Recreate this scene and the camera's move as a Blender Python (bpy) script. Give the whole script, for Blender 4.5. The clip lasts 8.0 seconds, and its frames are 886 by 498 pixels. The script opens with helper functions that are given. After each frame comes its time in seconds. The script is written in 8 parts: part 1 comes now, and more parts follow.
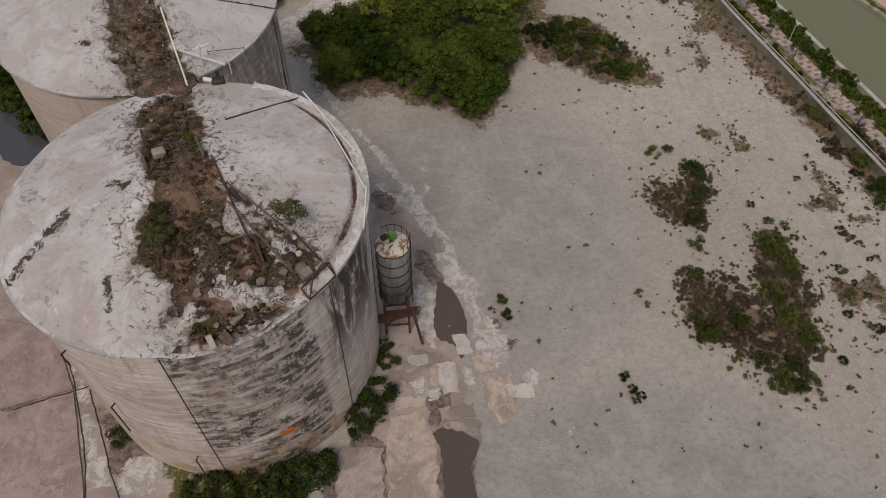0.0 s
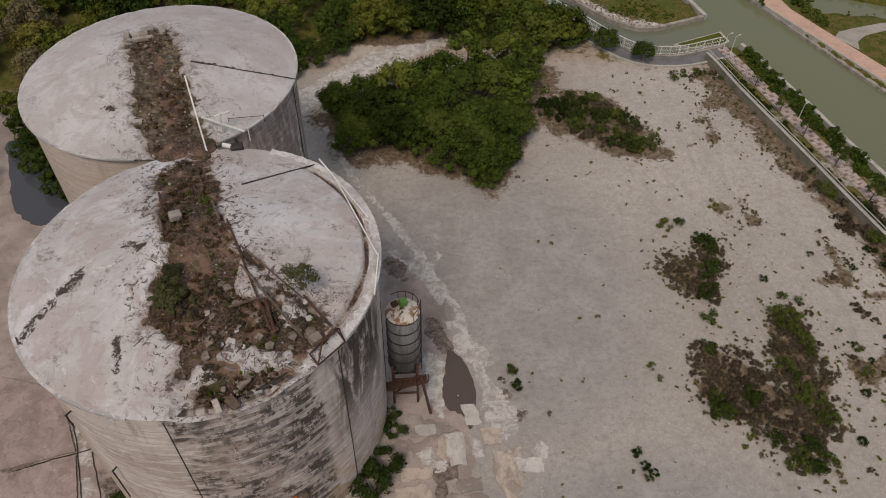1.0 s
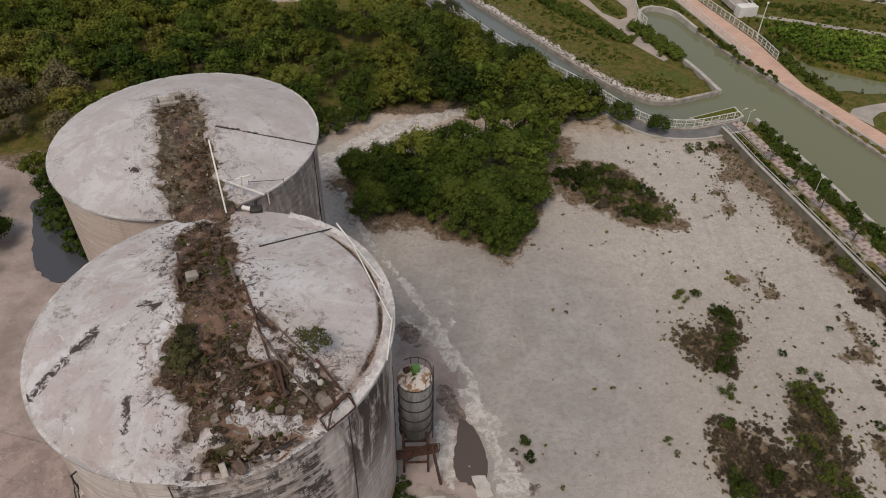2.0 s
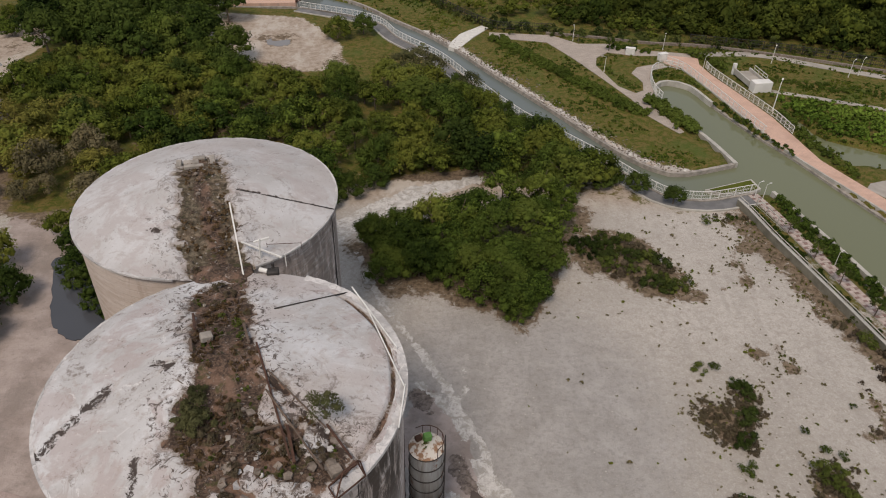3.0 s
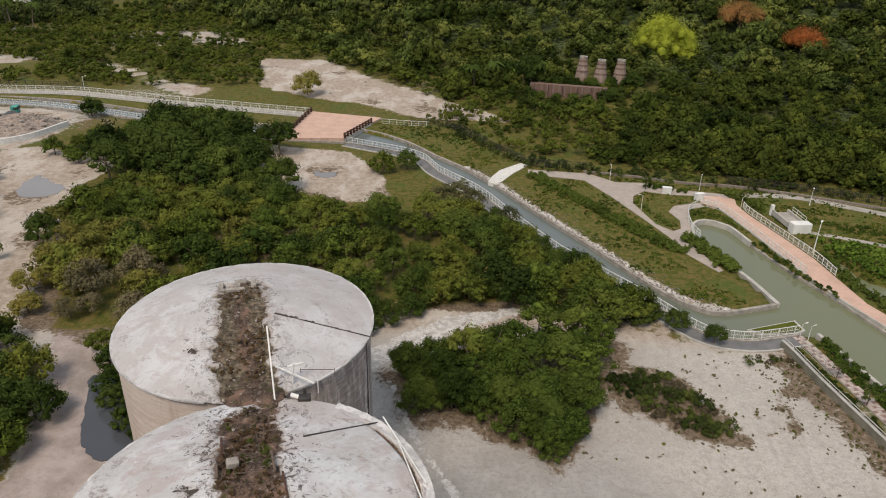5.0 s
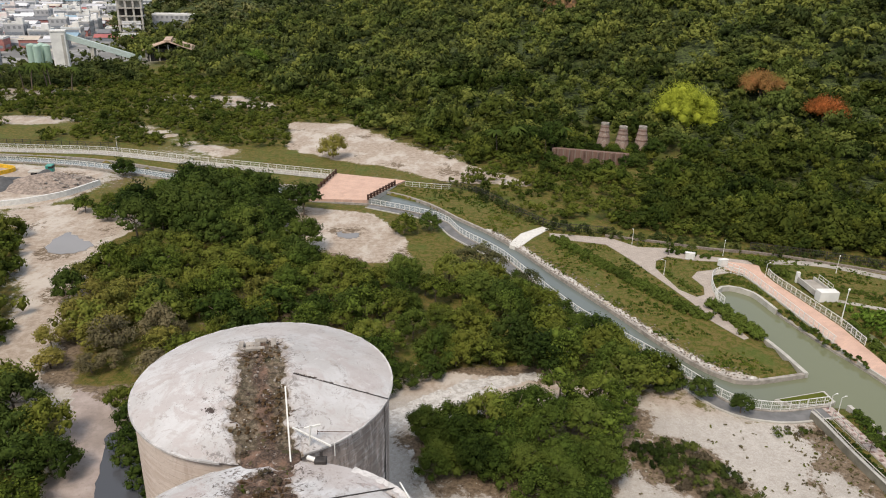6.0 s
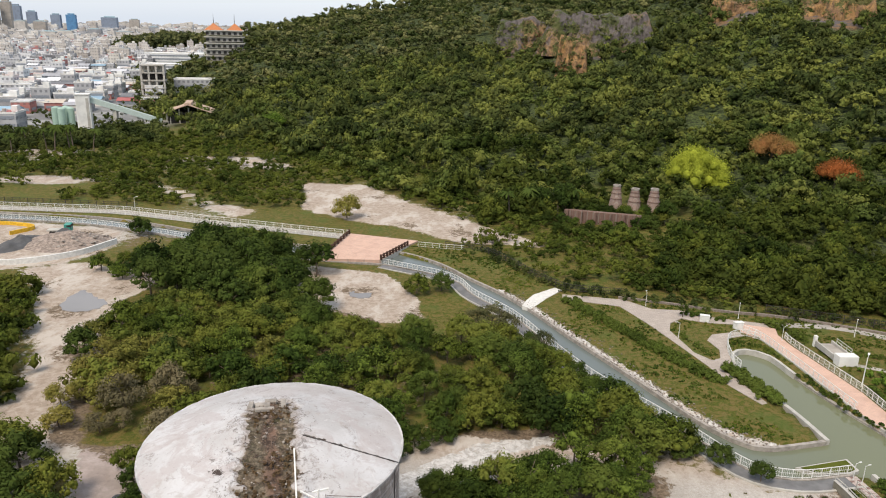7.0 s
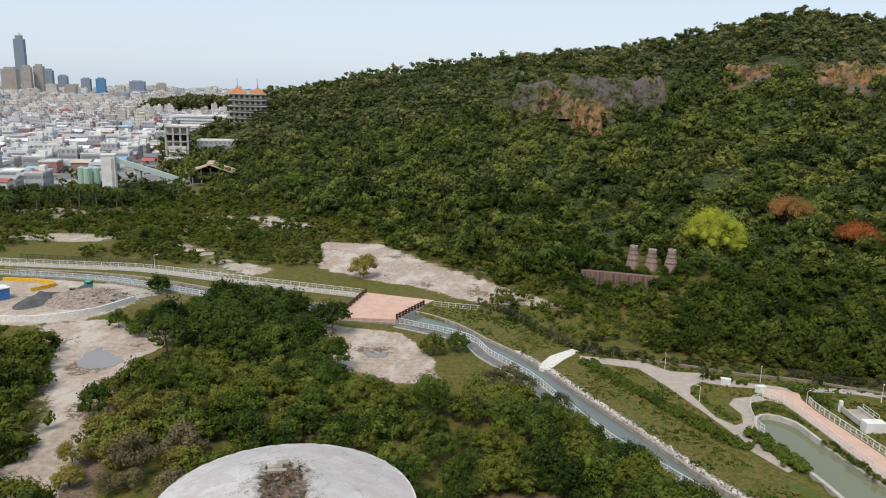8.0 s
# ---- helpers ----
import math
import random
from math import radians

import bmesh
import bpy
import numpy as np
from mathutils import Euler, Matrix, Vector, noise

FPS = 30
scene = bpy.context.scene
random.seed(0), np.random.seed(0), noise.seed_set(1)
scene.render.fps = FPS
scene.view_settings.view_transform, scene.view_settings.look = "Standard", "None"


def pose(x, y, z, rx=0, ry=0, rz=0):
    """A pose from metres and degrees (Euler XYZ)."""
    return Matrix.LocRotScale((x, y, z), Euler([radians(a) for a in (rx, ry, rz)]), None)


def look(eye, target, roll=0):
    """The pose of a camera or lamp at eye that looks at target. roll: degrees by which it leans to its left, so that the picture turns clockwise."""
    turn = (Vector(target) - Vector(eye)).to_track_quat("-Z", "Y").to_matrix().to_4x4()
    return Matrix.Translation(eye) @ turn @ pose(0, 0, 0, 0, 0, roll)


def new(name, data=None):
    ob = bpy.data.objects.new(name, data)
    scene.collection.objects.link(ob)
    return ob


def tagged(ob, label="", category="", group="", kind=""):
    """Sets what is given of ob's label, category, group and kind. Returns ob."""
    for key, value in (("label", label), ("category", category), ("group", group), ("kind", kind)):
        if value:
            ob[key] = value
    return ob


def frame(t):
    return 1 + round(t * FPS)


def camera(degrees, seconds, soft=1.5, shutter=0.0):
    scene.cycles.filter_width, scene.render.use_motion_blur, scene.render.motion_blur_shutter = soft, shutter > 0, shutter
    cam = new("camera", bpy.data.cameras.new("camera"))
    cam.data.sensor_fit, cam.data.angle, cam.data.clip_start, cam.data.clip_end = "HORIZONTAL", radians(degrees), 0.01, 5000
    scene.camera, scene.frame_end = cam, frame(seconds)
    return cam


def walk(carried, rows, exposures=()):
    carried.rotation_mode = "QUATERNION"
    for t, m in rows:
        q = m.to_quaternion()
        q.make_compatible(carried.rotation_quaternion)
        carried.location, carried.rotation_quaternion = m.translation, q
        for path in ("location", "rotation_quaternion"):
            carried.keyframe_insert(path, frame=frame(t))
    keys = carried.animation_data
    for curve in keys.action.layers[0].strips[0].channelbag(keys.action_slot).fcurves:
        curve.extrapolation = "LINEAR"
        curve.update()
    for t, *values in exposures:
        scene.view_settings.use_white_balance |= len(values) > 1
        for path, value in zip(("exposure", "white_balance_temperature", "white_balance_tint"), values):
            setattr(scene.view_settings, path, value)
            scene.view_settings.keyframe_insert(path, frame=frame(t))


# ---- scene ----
H_EYE = 46.0
cam = camera(62.7, 8.0, soft=1.05)
# seconds, heading to the left of +y, pitch, lean
TURNS = [
    (0.0, -6.63, -52.47, 1.22),
    (0.5, -5.96, -49.76, 1.20),
    (1.0, -5.09, -47.16, 1.27),
    (1.5, -4.17, -44.57, 1.25),
    (3.0, -1.56, -36.82, 1.38),
    (3.5, -0.65, -34.24, 1.35),
    (4.0, 0.25, -31.70, 1.34),
    (4.5, 1.18, -29.15, 1.34),
    (6.0, 4.00, -21.81, 1.45),
    (6.5, 4.97, -19.43, 1.46),
    (7.0, 5.16, -17.08, 1.44),
    (7.5, 5.83, -14.75, 1.45),
    (8.0, 6.61, -12.42, 1.45),
]


def aim(yaw, pitch, roll):
    a, b = radians(yaw), radians(pitch)
    way = Vector((-math.sin(a) * math.cos(b), math.cos(a) * math.cos(b), math.sin(b)))
    eye = Vector((0.0, 0.0, H_EYE))
    return look(eye, eye + 10 * way, roll)


walk(cam, [(t, aim(yaw, pitch, roll)) for t, yaw, pitch, roll in TURNS],
     [(0.0, -0.94, 7700, 19), (1.5, -0.79, 7650, 18), (3.5, -0.52, 7500, 16), (4.5, -0.42, 7450, 14), (6.5, 0.10, 7400, 14), (7.2, 0.12, 7250, 13), (8.0, -0.10, 7000, 11)])

# ---- sky and sun ----
SUN_EL, SUN_AZ = 56.0, -158.0  # degrees; azimuth to the right of +y
world = bpy.data.worlds.new("sky")
scene.world = world
world.use_nodes = True
wn = world.node_tree.nodes
sky = wn.new("ShaderNodeTexSky")
sky.sky_type = "NISHITA"
sky.sun_disc = False
sky.sun_elevation = radians(SUN_EL)
sky.sun_rotation = radians(SUN_AZ)
sky.air_density, sky.dust_density, sky.ozone_density = 1.0, 1.2, 1.0
wn["Background"].inputs["Strength"].default_value = 0.104
# thin high overcast in front of the blue
veil = wn.new("ShaderNodeMix")
veil.data_type = "RGBA"
veil.inputs[0].default_value = 0.55
veil.inputs[7].default_value = (8.9, 10.9, 13.8, 1.0)
world.node_tree.links.new(sky.outputs[0], veil.inputs[6])
world.node_tree.links.new(veil.outputs[2], wn["Background"].inputs[0])
sun = new("sun", bpy.data.lights.new("sun", "SUN"))
sun.data.energy, sun.data.angle, sun.data.color = 3.1, radians(20), (1.0, 0.96, 0.9)
ea, aa = radians(SUN_EL), radians(SUN_AZ)
sun.matrix_world = look((0, 0, 300), Vector((0, 0, 300)) - Vector((math.sin(aa) * math.cos(ea), math.cos(aa) * math.cos(ea), math.sin(ea))))


# ---- materials ----
class Mat:
    """A node material with short calls for its nodes."""

    def __init__(self, name, rough=0.9, metal=0.0, spec=0.3):
        self.m = bpy.data.materials.new(name)
        self.m.use_nodes = True
        self.nt = self.m.node_tree
        self.bsdf = self.nt.nodes["Principled BSDF"]
        self.bsdf.inputs["Roughness"].default_value = rough
        self.bsdf.inputs["Metallic"].default_value = metal
        self.bsdf.inputs["Specular IOR Level"].default_value = spec
        self.co = self.nt.nodes.new("ShaderNodeNewGeometry").outputs["Position"]

    def node(self, kind, **ins):
        n = self.nt.nodes.new(kind)
        for k, v in ins.items():
            self.plug(v, n.inputs[k])
        return n

    def plug(self, v, socket):
        if isinstance(v, bpy.types.NodeSocket):
            self.nt.links.new(v, socket)
        elif isinstance(v, (tuple, list)) and len(v) == 3 and socket.type == "RGBA":
            socket.default_value = (*v, 1.0)
        else:
            socket.default_value = v

    def noise(self, scale, detail=4.0, rough=0.6, co=None, stretch=None, dist=0.0):
        co = self.co if co is None else co
        if stretch:
            mp = self.nt.nodes.new("ShaderNodeMapping")
            self.plug(co, mp.inputs["Vector"])
            mp.inputs["Scale"].default_value = stretch
            co = mp.outputs[0]
        n = self.node("ShaderNodeTexNoise", Vector=co, Scale=scale, Detail=detail, Roughness=rough, Distortion=dist)
        return n.outputs["Fac"]

    def voronoi(self, scale, co=None, feature="F1"):
        n = self.nt.nodes.new("ShaderNodeTexVoronoi")
        n.feature = feature
        self.plug(self.co if co is None else co, n.inputs["Vector"])
        n.inputs["Scale"].default_value = scale
        return n

    def ramp(self, fac, lo, hi, a=0.0, b=1.0):
        n = self.node("ShaderNodeMapRange", Value=fac)
        n.interpolation_type = "SMOOTHSTEP"
        for k, v in (("From Min", lo), ("From Max", hi), ("To Min", a), ("To Max", b)):
            n.inputs[k].default_value = v
        return n.outputs[0]

    def math(self, op, a, b=0.0):
        n = self.nt.nodes.new("ShaderNodeMath")
        n.operation = op
        self.plug(a, n.inputs[0])
        self.plug(b, n.inputs[1])
        return n.outputs[0]

    def mix(self, fac, a, b, mode="MIX"):
        n = self.nt.nodes.new("ShaderNodeMix")
        n.data_type, n.blend_type = "RGBA", mode
        self.plug(fac, n.inputs[0])
        self.plug(a, n.inputs[6])
        self.plug(b, n.inputs[7])
        return n.outputs[2]

    def attr(self, name):
        n = self.nt.nodes.new("ShaderNodeAttribute")
        n.attribute_name = name
        return n.outputs["Fac"]

    def object_random(self):
        return self.nt.nodes.new("ShaderNodeObjectInfo").outputs["Random"]

    def island_random(self):
        return self.nt.nodes.new("ShaderNodeNewGeometry").outputs["Random Per Island"]

    def colour(self, c):
        self.plug(c, self.bsdf.inputs["Base Color"])
        return self

    def rough(self, r):
        self.plug(r, self.bsdf.inputs["Roughness"])
        return self

    def bump(self, height, strength=0.5, distance=0.05):
        n = self.node("ShaderNodeBump", Height=height, Strength=strength, Distance=distance)
        self.plug(n.outputs[0], self.bsdf.inputs["Normal"])
        return self


def plain(name, c, rough=0.8, metal=0.0, vary=0.25, scale=2.0, fine=14.0, spec=0.3):
    """A surface of one paint or stuff, with patches and grain."""
    k = Mat(name, rough, metal, spec)
    patches, grain = k.noise(scale, 3), k.noise(fine, 4)
    dark = tuple(v * (1 - vary) for v in c)
    lite = tuple(min(1.0, v * (1 + vary)) for v in c)
    k.colour(k.mix(k.math("MULTIPLY", grain, 0.5), k.mix(k.ramp(patches, 0.3, 0.7), dark, lite), c))
    k.bump(grain, 0.25, 0.02)
    return k.m


def leaf_mat(name, dark, lite, tint, crowd=False):
    """Foliage: leaves differ one by one, and clumps by place."""
    k = Mat(name, 0.85, 0.0, 0.05)
    dark = tuple(v * 0.65 for v in dark)
    one = k.island_random()
    tree = k.object_random()
    tone = k.attr("tone") if crowd else tree
    c = k.mix(k.ramp(one, 0.0, 1.0, 0.36 if crowd else 0.10, 0.54 if crowd else 0.80), dark, lite)
    c = k.mix(k.ramp(tone, 0.55, 1.0, 0.0, 0.65 if crowd else 0.85), c, tint)
    c = k.mix(k.ramp(tone, 0.45, 0.0, 0.0, 0.6), c, dark)
    c = k.mix(k.ramp(k.noise(0.06, 3, 0.7), 0.42, 0.66, 0.0, 0.75), c, tint)
    c = k.mix(k.ramp(k.noise(0.42, 3, 0.7), 0.5, 0.72, 0.0, 0.6), c, lite)
    c = k.mix(k.ramp(k.noise(0.21, 2, 0.6), 0.52, 0.7, 0.0, 0.55), c, dark)
    k.colour(c)
    k.bsdf.inputs["Transmission Weight"].default_value = 0.0
    tr = k.node("ShaderNodeBsdfTranslucent", Color=c)
    ms = k.nt.nodes.new("ShaderNodeMixShader")
    ms.inputs[0].default_value = 0.18
    k.nt.links.new(k.bsdf.outputs[0], ms.inputs[1])
    k.nt.links.new(tr.outputs[0], ms.inputs[2])
    k.nt.links.new(ms.outputs[0], k.nt.nodes["Material Output"].inputs["Surface"])
    return k.m


LEAF_DEEP = leaf_mat("leaf_deep", (0.012, 0.024, 0.006), (0.066, 0.108, 0.020), (0.066, 0.092, 0.020))
LEAF_THICKET = leaf_mat("leaf_thicket", (0.017, 0.033, 0.007), (0.098, 0.152, 0.026), (0.110, 0.140, 0.028))
LEAF_BUSH = leaf_mat("leaf_bush", (0.012, 0.022, 0.006), (0.056, 0.086, 0.018), (0.050, 0.066, 0.018))
LEAF_WISP = leaf_mat("leaf_wisp", (0.030, 0.040, 0.017), (0.110, 0.130, 0.050), (0.110, 0.105, 0.048))
LEAF_SHRUB = leaf_mat("leaf_shrub", (0.026, 0.042, 0.010), (0.105, 0.145, 0.028), (0.095, 0.112, 0.028))
LEAF_BRIGHT = leaf_mat("leaf_bright", (0.028, 0.050, 0.010), (0.150, 0.205, 0.034), (0.165, 0.180, 0.036))
LEAF_MID = leaf_mat("leaf_mid", (0.015, 0.028, 0.006), (0.138, 0.182, 0.028), (0.160, 0.168, 0.032))
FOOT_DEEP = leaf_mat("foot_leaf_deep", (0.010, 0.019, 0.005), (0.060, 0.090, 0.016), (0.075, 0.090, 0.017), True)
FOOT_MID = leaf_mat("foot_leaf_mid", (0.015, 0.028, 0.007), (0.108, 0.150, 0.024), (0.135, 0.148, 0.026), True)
# HILL leaves: drier higher up, bluer and paler with haze put in the colour
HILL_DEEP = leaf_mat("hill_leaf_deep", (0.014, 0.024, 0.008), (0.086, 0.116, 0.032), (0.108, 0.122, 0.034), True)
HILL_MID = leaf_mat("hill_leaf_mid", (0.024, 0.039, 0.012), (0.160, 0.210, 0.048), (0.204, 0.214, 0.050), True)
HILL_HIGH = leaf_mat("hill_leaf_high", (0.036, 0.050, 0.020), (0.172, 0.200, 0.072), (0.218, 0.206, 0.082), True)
LEAF_OLIVE = leaf_mat("leaf_olive", (0.075, 0.082, 0.02), (0.255, 0.255, 0.055), (0.25, 0.21, 0.055))
LEAF_DRY = leaf_mat("leaf_dry", (0.10, 0.090, 0.045), (0.25, 0.215, 0.12), (0.17, 0.14, 0.075))
TWIG = leaf_mat("twig_brown", (0.062, 0.046, 0.032), (0.16, 0.122, 0.086), (0.105, 0.088, 0.052))
LEAF_FADED = leaf_mat("leaf_faded_flame", (0.085, 0.080, 0.025), (0.56, 0.22, 0.095), (0.30, 0.17, 0.06))
DRY_WEED = leaf_mat("dry_weed", (0.060, 0.036, 0.022), (0.190, 0.118, 0.070), (0.140, 0.095, 0.052))
LEAF_YELLOW = leaf_mat("leaf_yellow", (0.15, 0.20, 0.025), (0.44, 0.48, 0.06), (0.38, 0.42, 0.05))
LEAF_FRESH = leaf_mat("leaf_fresh", (0.07, 0.13, 0.02), (0.22, 0.33, 0.05), (0.20, 0.29, 0.05))
LEAF_RED = leaf_mat("leaf_red", (0.12, 0.070, 0.02), (0.80, 0.21, 0.07), (0.56, 0.17, 0.05))
BARK = plain("bark", (0.13, 0.10, 0.075), 0.95, fine=20)


def concrete(name, c, vary=0.3):
    """Old site concrete: dirt in patches, specks and hairline cracks."""
    k = Mat(name, 0.92, 0.0, 0.2)
    big, mid, fine = k.noise(0.35, 5, 0.7, dist=0.6), k.noise(1.6, 6, 0.75, dist=0.4), k.noise(9.0, 5, 0.7)
    dark, lite = tuple(v * (1 - vary) for v in c), tuple(v * (1 + vary * 0.7) for v in c)
    tone = k.mix(k.ramp(big, 0.40, 0.60), dark, lite)
    tone = k.mix(k.ramp(mid, 0.5, 0.64, 0.0, 0.5), tone, tuple(v * 0.6 for v in c))
    tone = k.mix(k.ramp(k.noise(0.8, 7, 0.8, dist=1.2), 0.56, 0.60, 0.0, 0.6), tone, tuple(v * 1.45 for v in c))
    tone = k.mix(k.ramp(fine, 0.52, 0.72, 0.0, 0.5), tone, tuple(v * 0.5 for v in c))
    tone = k.mix(k.math("MULTIPLY", k.object_random(), 0.35), tone, tuple(v * 0.7 for v in c))
    v = k.voronoi(0.35, feature="DISTANCE_TO_EDGE")
    k.plug(k.node("ShaderNodeVectorMath").outputs[0], v.inputs["Vector"])
    mixv = v.inputs["Vector"].links[0].from_node
    k.plug(k.co, mixv.inputs[0])
    nv = k.nt.nodes.new("ShaderNodeTexNoise")
    k.plug(k.co, nv.inputs["Vector"])
    nv.inputs["Scale"].default_value = 1.2
    k.plug(nv.outputs["Color"], mixv.inputs[1])
    crack = k.ramp(v.outputs["Distance"], 0.010, 0.0, 0.0, 0.35)
    tone = k.mix(crack, tone, (0.07, 0.06, 0.05))
    k.colour(tone)
    k.bump(k.math("ADD", mid, fine), 0.4, 0.03)
    return k.m


WHITE_PAINT = plain("white_paint", (0.66, 0.65, 0.61), 0.55, vary=0.15)
PLASTER = plain("plaster", (0.66, 0.65, 0.61), 0.85, vary=0.15, scale=0.3)
PALE_CONCRETE = plain("pale_concrete", (0.40, 0.38, 0.335), 0.9, vary=0.2, scale=0.6)
ASPHALT = plain("asphalt", (0.085, 0.085, 0.085), 0.9, vary=0.3, scale=0.5, fine=30)
RUST = plain("rust", (0.075, 0.038, 0.026), 0.9, vary=0.4, scale=3)
DARK_METAL = plain("dark_metal", (0.05, 0.045, 0.042), 0.7, 0.3, vary=0.4)
WOOD_OLD = plain("old_wood", (0.125, 0.088, 0.066), 0.9, vary=0.4, scale=4)
BANK_STONE = plain("bank_stone", (0.29, 0.26, 0.225), 0.92, vary=0.35, scale=1.2)
OLD_STONE = plain("old_stone", (0.20, 0.165, 0.135), 0.95, vary=0.4, scale=3)
STONE = plain("stone", (0.42, 0.38, 0.33), 0.92, vary=0.25, scale=3)
ORANGE_PAINT = plain("orange_paint", (0.50, 0.12, 0.03), 0.7, vary=0.3)
GREEN_PAINT = plain("green_paint", (0.10, 0.24, 0.06), 0.6, vary=0.2)
TARP_BLUE = plain("blue_tarp", (0.05, 0.2, 0.45), 0.6)


def ground_mat():
    """Pale sand and crushed lime with grey damp, dry litter, grass and white crust, each by its mask."""
    k = Mat("ground_earth", 0.95, 0.0, 0.2)
    big, mid, fine, grit = k.noise(0.045, 4), k.noise(0.35, 5), k.noise(2.2, 6, 0.7), k.noise(14.0, 3)
    sand = k.mix(k.ramp(big, 0.35, 0.65), (0.40, 0.365, 0.32), (0.52, 0.48, 0.43))
    sand = k.mix(k.ramp(k.noise(0.9, 5, 0.7), 0.42, 0.68, 0.0, 0.55), sand, (0.335, 0.295, 0.25))
    sand = k.mix(k.ramp(fine, 0.46, 0.72, 0.0, 0.6), sand, (0.265, 0.228, 0.19))
    sand = k.mix(k.ramp(grit, 0.55, 0.75, 0.0, 0.5), sand, (0.58, 0.535, 0.475))
    sand = k.mix(k.ramp(k.noise(6.0, 5, 0.75), 0.40, 0.66, 0.0, 0.5), sand, (0.30, 0.27, 0.235))
    sand = k.mix(k.ramp(k.noise(38.0, 2), 0.5, 0.75, 0.0, 0.6), sand, (0.22, 0.19, 0.16))
    sand = k.mix(k.ramp(k.noise(3.2, 8, 0.85), 0.53, 0.60, 0.0, 0.42), sand, (0.60, 0.56, 0.50))
    sand = k.mix(k.ramp(k.noise(4.1, 8, 0.85), 0.57, 0.63, 0.0, 0.42), sand, (0.21, 0.18, 0.15))
    rip = k.noise(1.0, 8, 0.78, dist=0.5)
    tracks = k.noise(0.5, 4, 0.6, stretch=(1.0, 0.16, 1.0), dist=0.8)
    sand = k.mix(k.ramp(tracks, 0.52, 0.7, 0.0, 0.35), sand, (0.30, 0.27, 0.235))

    def edge(name, rag=0.55, lo=0.44, hi=0.56):
        n = k.math("ADD", k.math("MULTIPLY", mid, 0.25), k.math("MULTIPLY", rip, 0.75))
        n = k.math("MULTIPLY", k.math("SUBTRACT", n, 0.5), rag * 2)
        return k.ramp(k.math("ADD", k.attr(name), n), lo, hi)

    clay = k.mix(k.ramp(rip, 0.4, 0.6), (0.42, 0.35, 0.285), (0.30, 0.235, 0.18))
    clay = k.mix(k.ramp(k.noise(0.18, 5, 0.7, stretch=(1.0, 0.5, 1.0)), 0.46, 0.62, 0.0, 0.7), clay, (0.52, 0.47, 0.41))
    sand = k.mix(k.ramp(k.attr("clay"), 0.2, 0.8), sand, clay)
    damp = k.mix(k.ramp(mid, 0.3, 0.7), (0.295, 0.275, 0.252), (0.375, 0.352, 0.328))
    damp = k.mix(k.ramp(fine, 0.42, 0.7, 0.0, 0.6), damp, (0.215, 0.195, 0.175))
    damp = k.mix(k.ramp(grit, 0.55, 0.75, 0.0, 0.6), damp, (0.46, 0.43, 0.40))
    damp = k.mix(k.ramp(k.noise(5.2, 8, 0.85), 0.56, 0.63, 0.0, 0.35), damp, (0.20, 0.18, 0.16))
    damp = k.mix(k.ramp(k.noise(0.7, 6, 0.8, dist=0.7), 0.52, 0.64, 0.0, 0.5), damp, (0.40, 0.375, 0.345))
    c = k.mix(edge("damp", 0.35, 0.25, 0.8), sand, damp)
    slab = k.mix(k.ramp(mid, 0.35, 0.65), (0.30, 0.245, 0.215), (0.42, 0.35, 0.315))
    slab = k.mix(k.ramp(k.noise(0.16, 5, 0.7), 0.5, 0.62, 0.0, 0.6), slab, (0.245, 0.205, 0.18))
    slab = k.mix(k.ramp(fine, 0.5, 0.72, 0.0, 0.5), slab, (0.21, 0.175, 0.15))
    c = k.mix(edge("slab", 0.15), c, slab)
    stain = k.mix(k.ramp(fine, 0.35, 0.65), (0.10, 0.078, 0.065), (0.26, 0.21, 0.18))
    c = k.mix(edge("stain", 1.3, 0.42, 0.62), c, stain)
    crust = k.mix(k.ramp(k.noise(1.2, 6, 0.75, dist=0.6), 0.40, 0.60), (0.36, 0.335, 0.30), (0.58, 0.555, 0.52))
    crust = k.mix(k.ramp(k.noise(6.0, 7, 0.8), 0.52, 0.62, 0.0, 0.55), crust, (0.30, 0.265, 0.235))
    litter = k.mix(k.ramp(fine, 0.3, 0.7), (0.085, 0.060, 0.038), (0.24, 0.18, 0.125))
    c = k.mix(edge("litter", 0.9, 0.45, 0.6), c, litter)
    blade = k.mix(k.ramp(grit, 0.35, 0.65), (0.030, 0.044, 0.005), (0.098, 0.108, 0.013))
    blade = k.mix(k.ramp(rip, 0.43, 0.58, 0.0, 0.85), blade, (0.158, 0.112, 0.038))
    blade = k.mix(k.ramp(k.noise(0.15, 4), 0.5, 0.66, 0.0, 0.6), blade, (0.07, 0.10, 0.02))
    c = k.mix(edge("grass", 0.8, 0.42, 0.6), c, blade)
    c = k.mix(edge("crust", 1.1, 0.46, 0.52), c, crust)
    # the floor's near-black end puts the shade between crowns into its colour
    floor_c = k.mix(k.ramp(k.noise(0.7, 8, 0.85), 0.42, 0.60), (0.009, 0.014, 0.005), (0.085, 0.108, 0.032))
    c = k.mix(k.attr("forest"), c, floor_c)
    street = k.mix(k.ramp(k.noise(0.05, 4), 0.4, 0.6), (0.17, 0.17, 0.165), (0.30, 0.295, 0.28))
    c = k.mix(k.attr("street"), c, street)
    rock = k.mix(k.ramp(k.noise(0.12, 4, 0.7), 0.42, 0.6), (0.105, 0.092, 0.088), (0.20, 0.115, 0.055))
    rock = k.mix(k.ramp(k.noise(0.8, 5, 0.7, stretch=(1, 1, 0.2)), 0.4, 0.7, 0.0, 0.7), rock, (0.05, 0.042, 0.035))
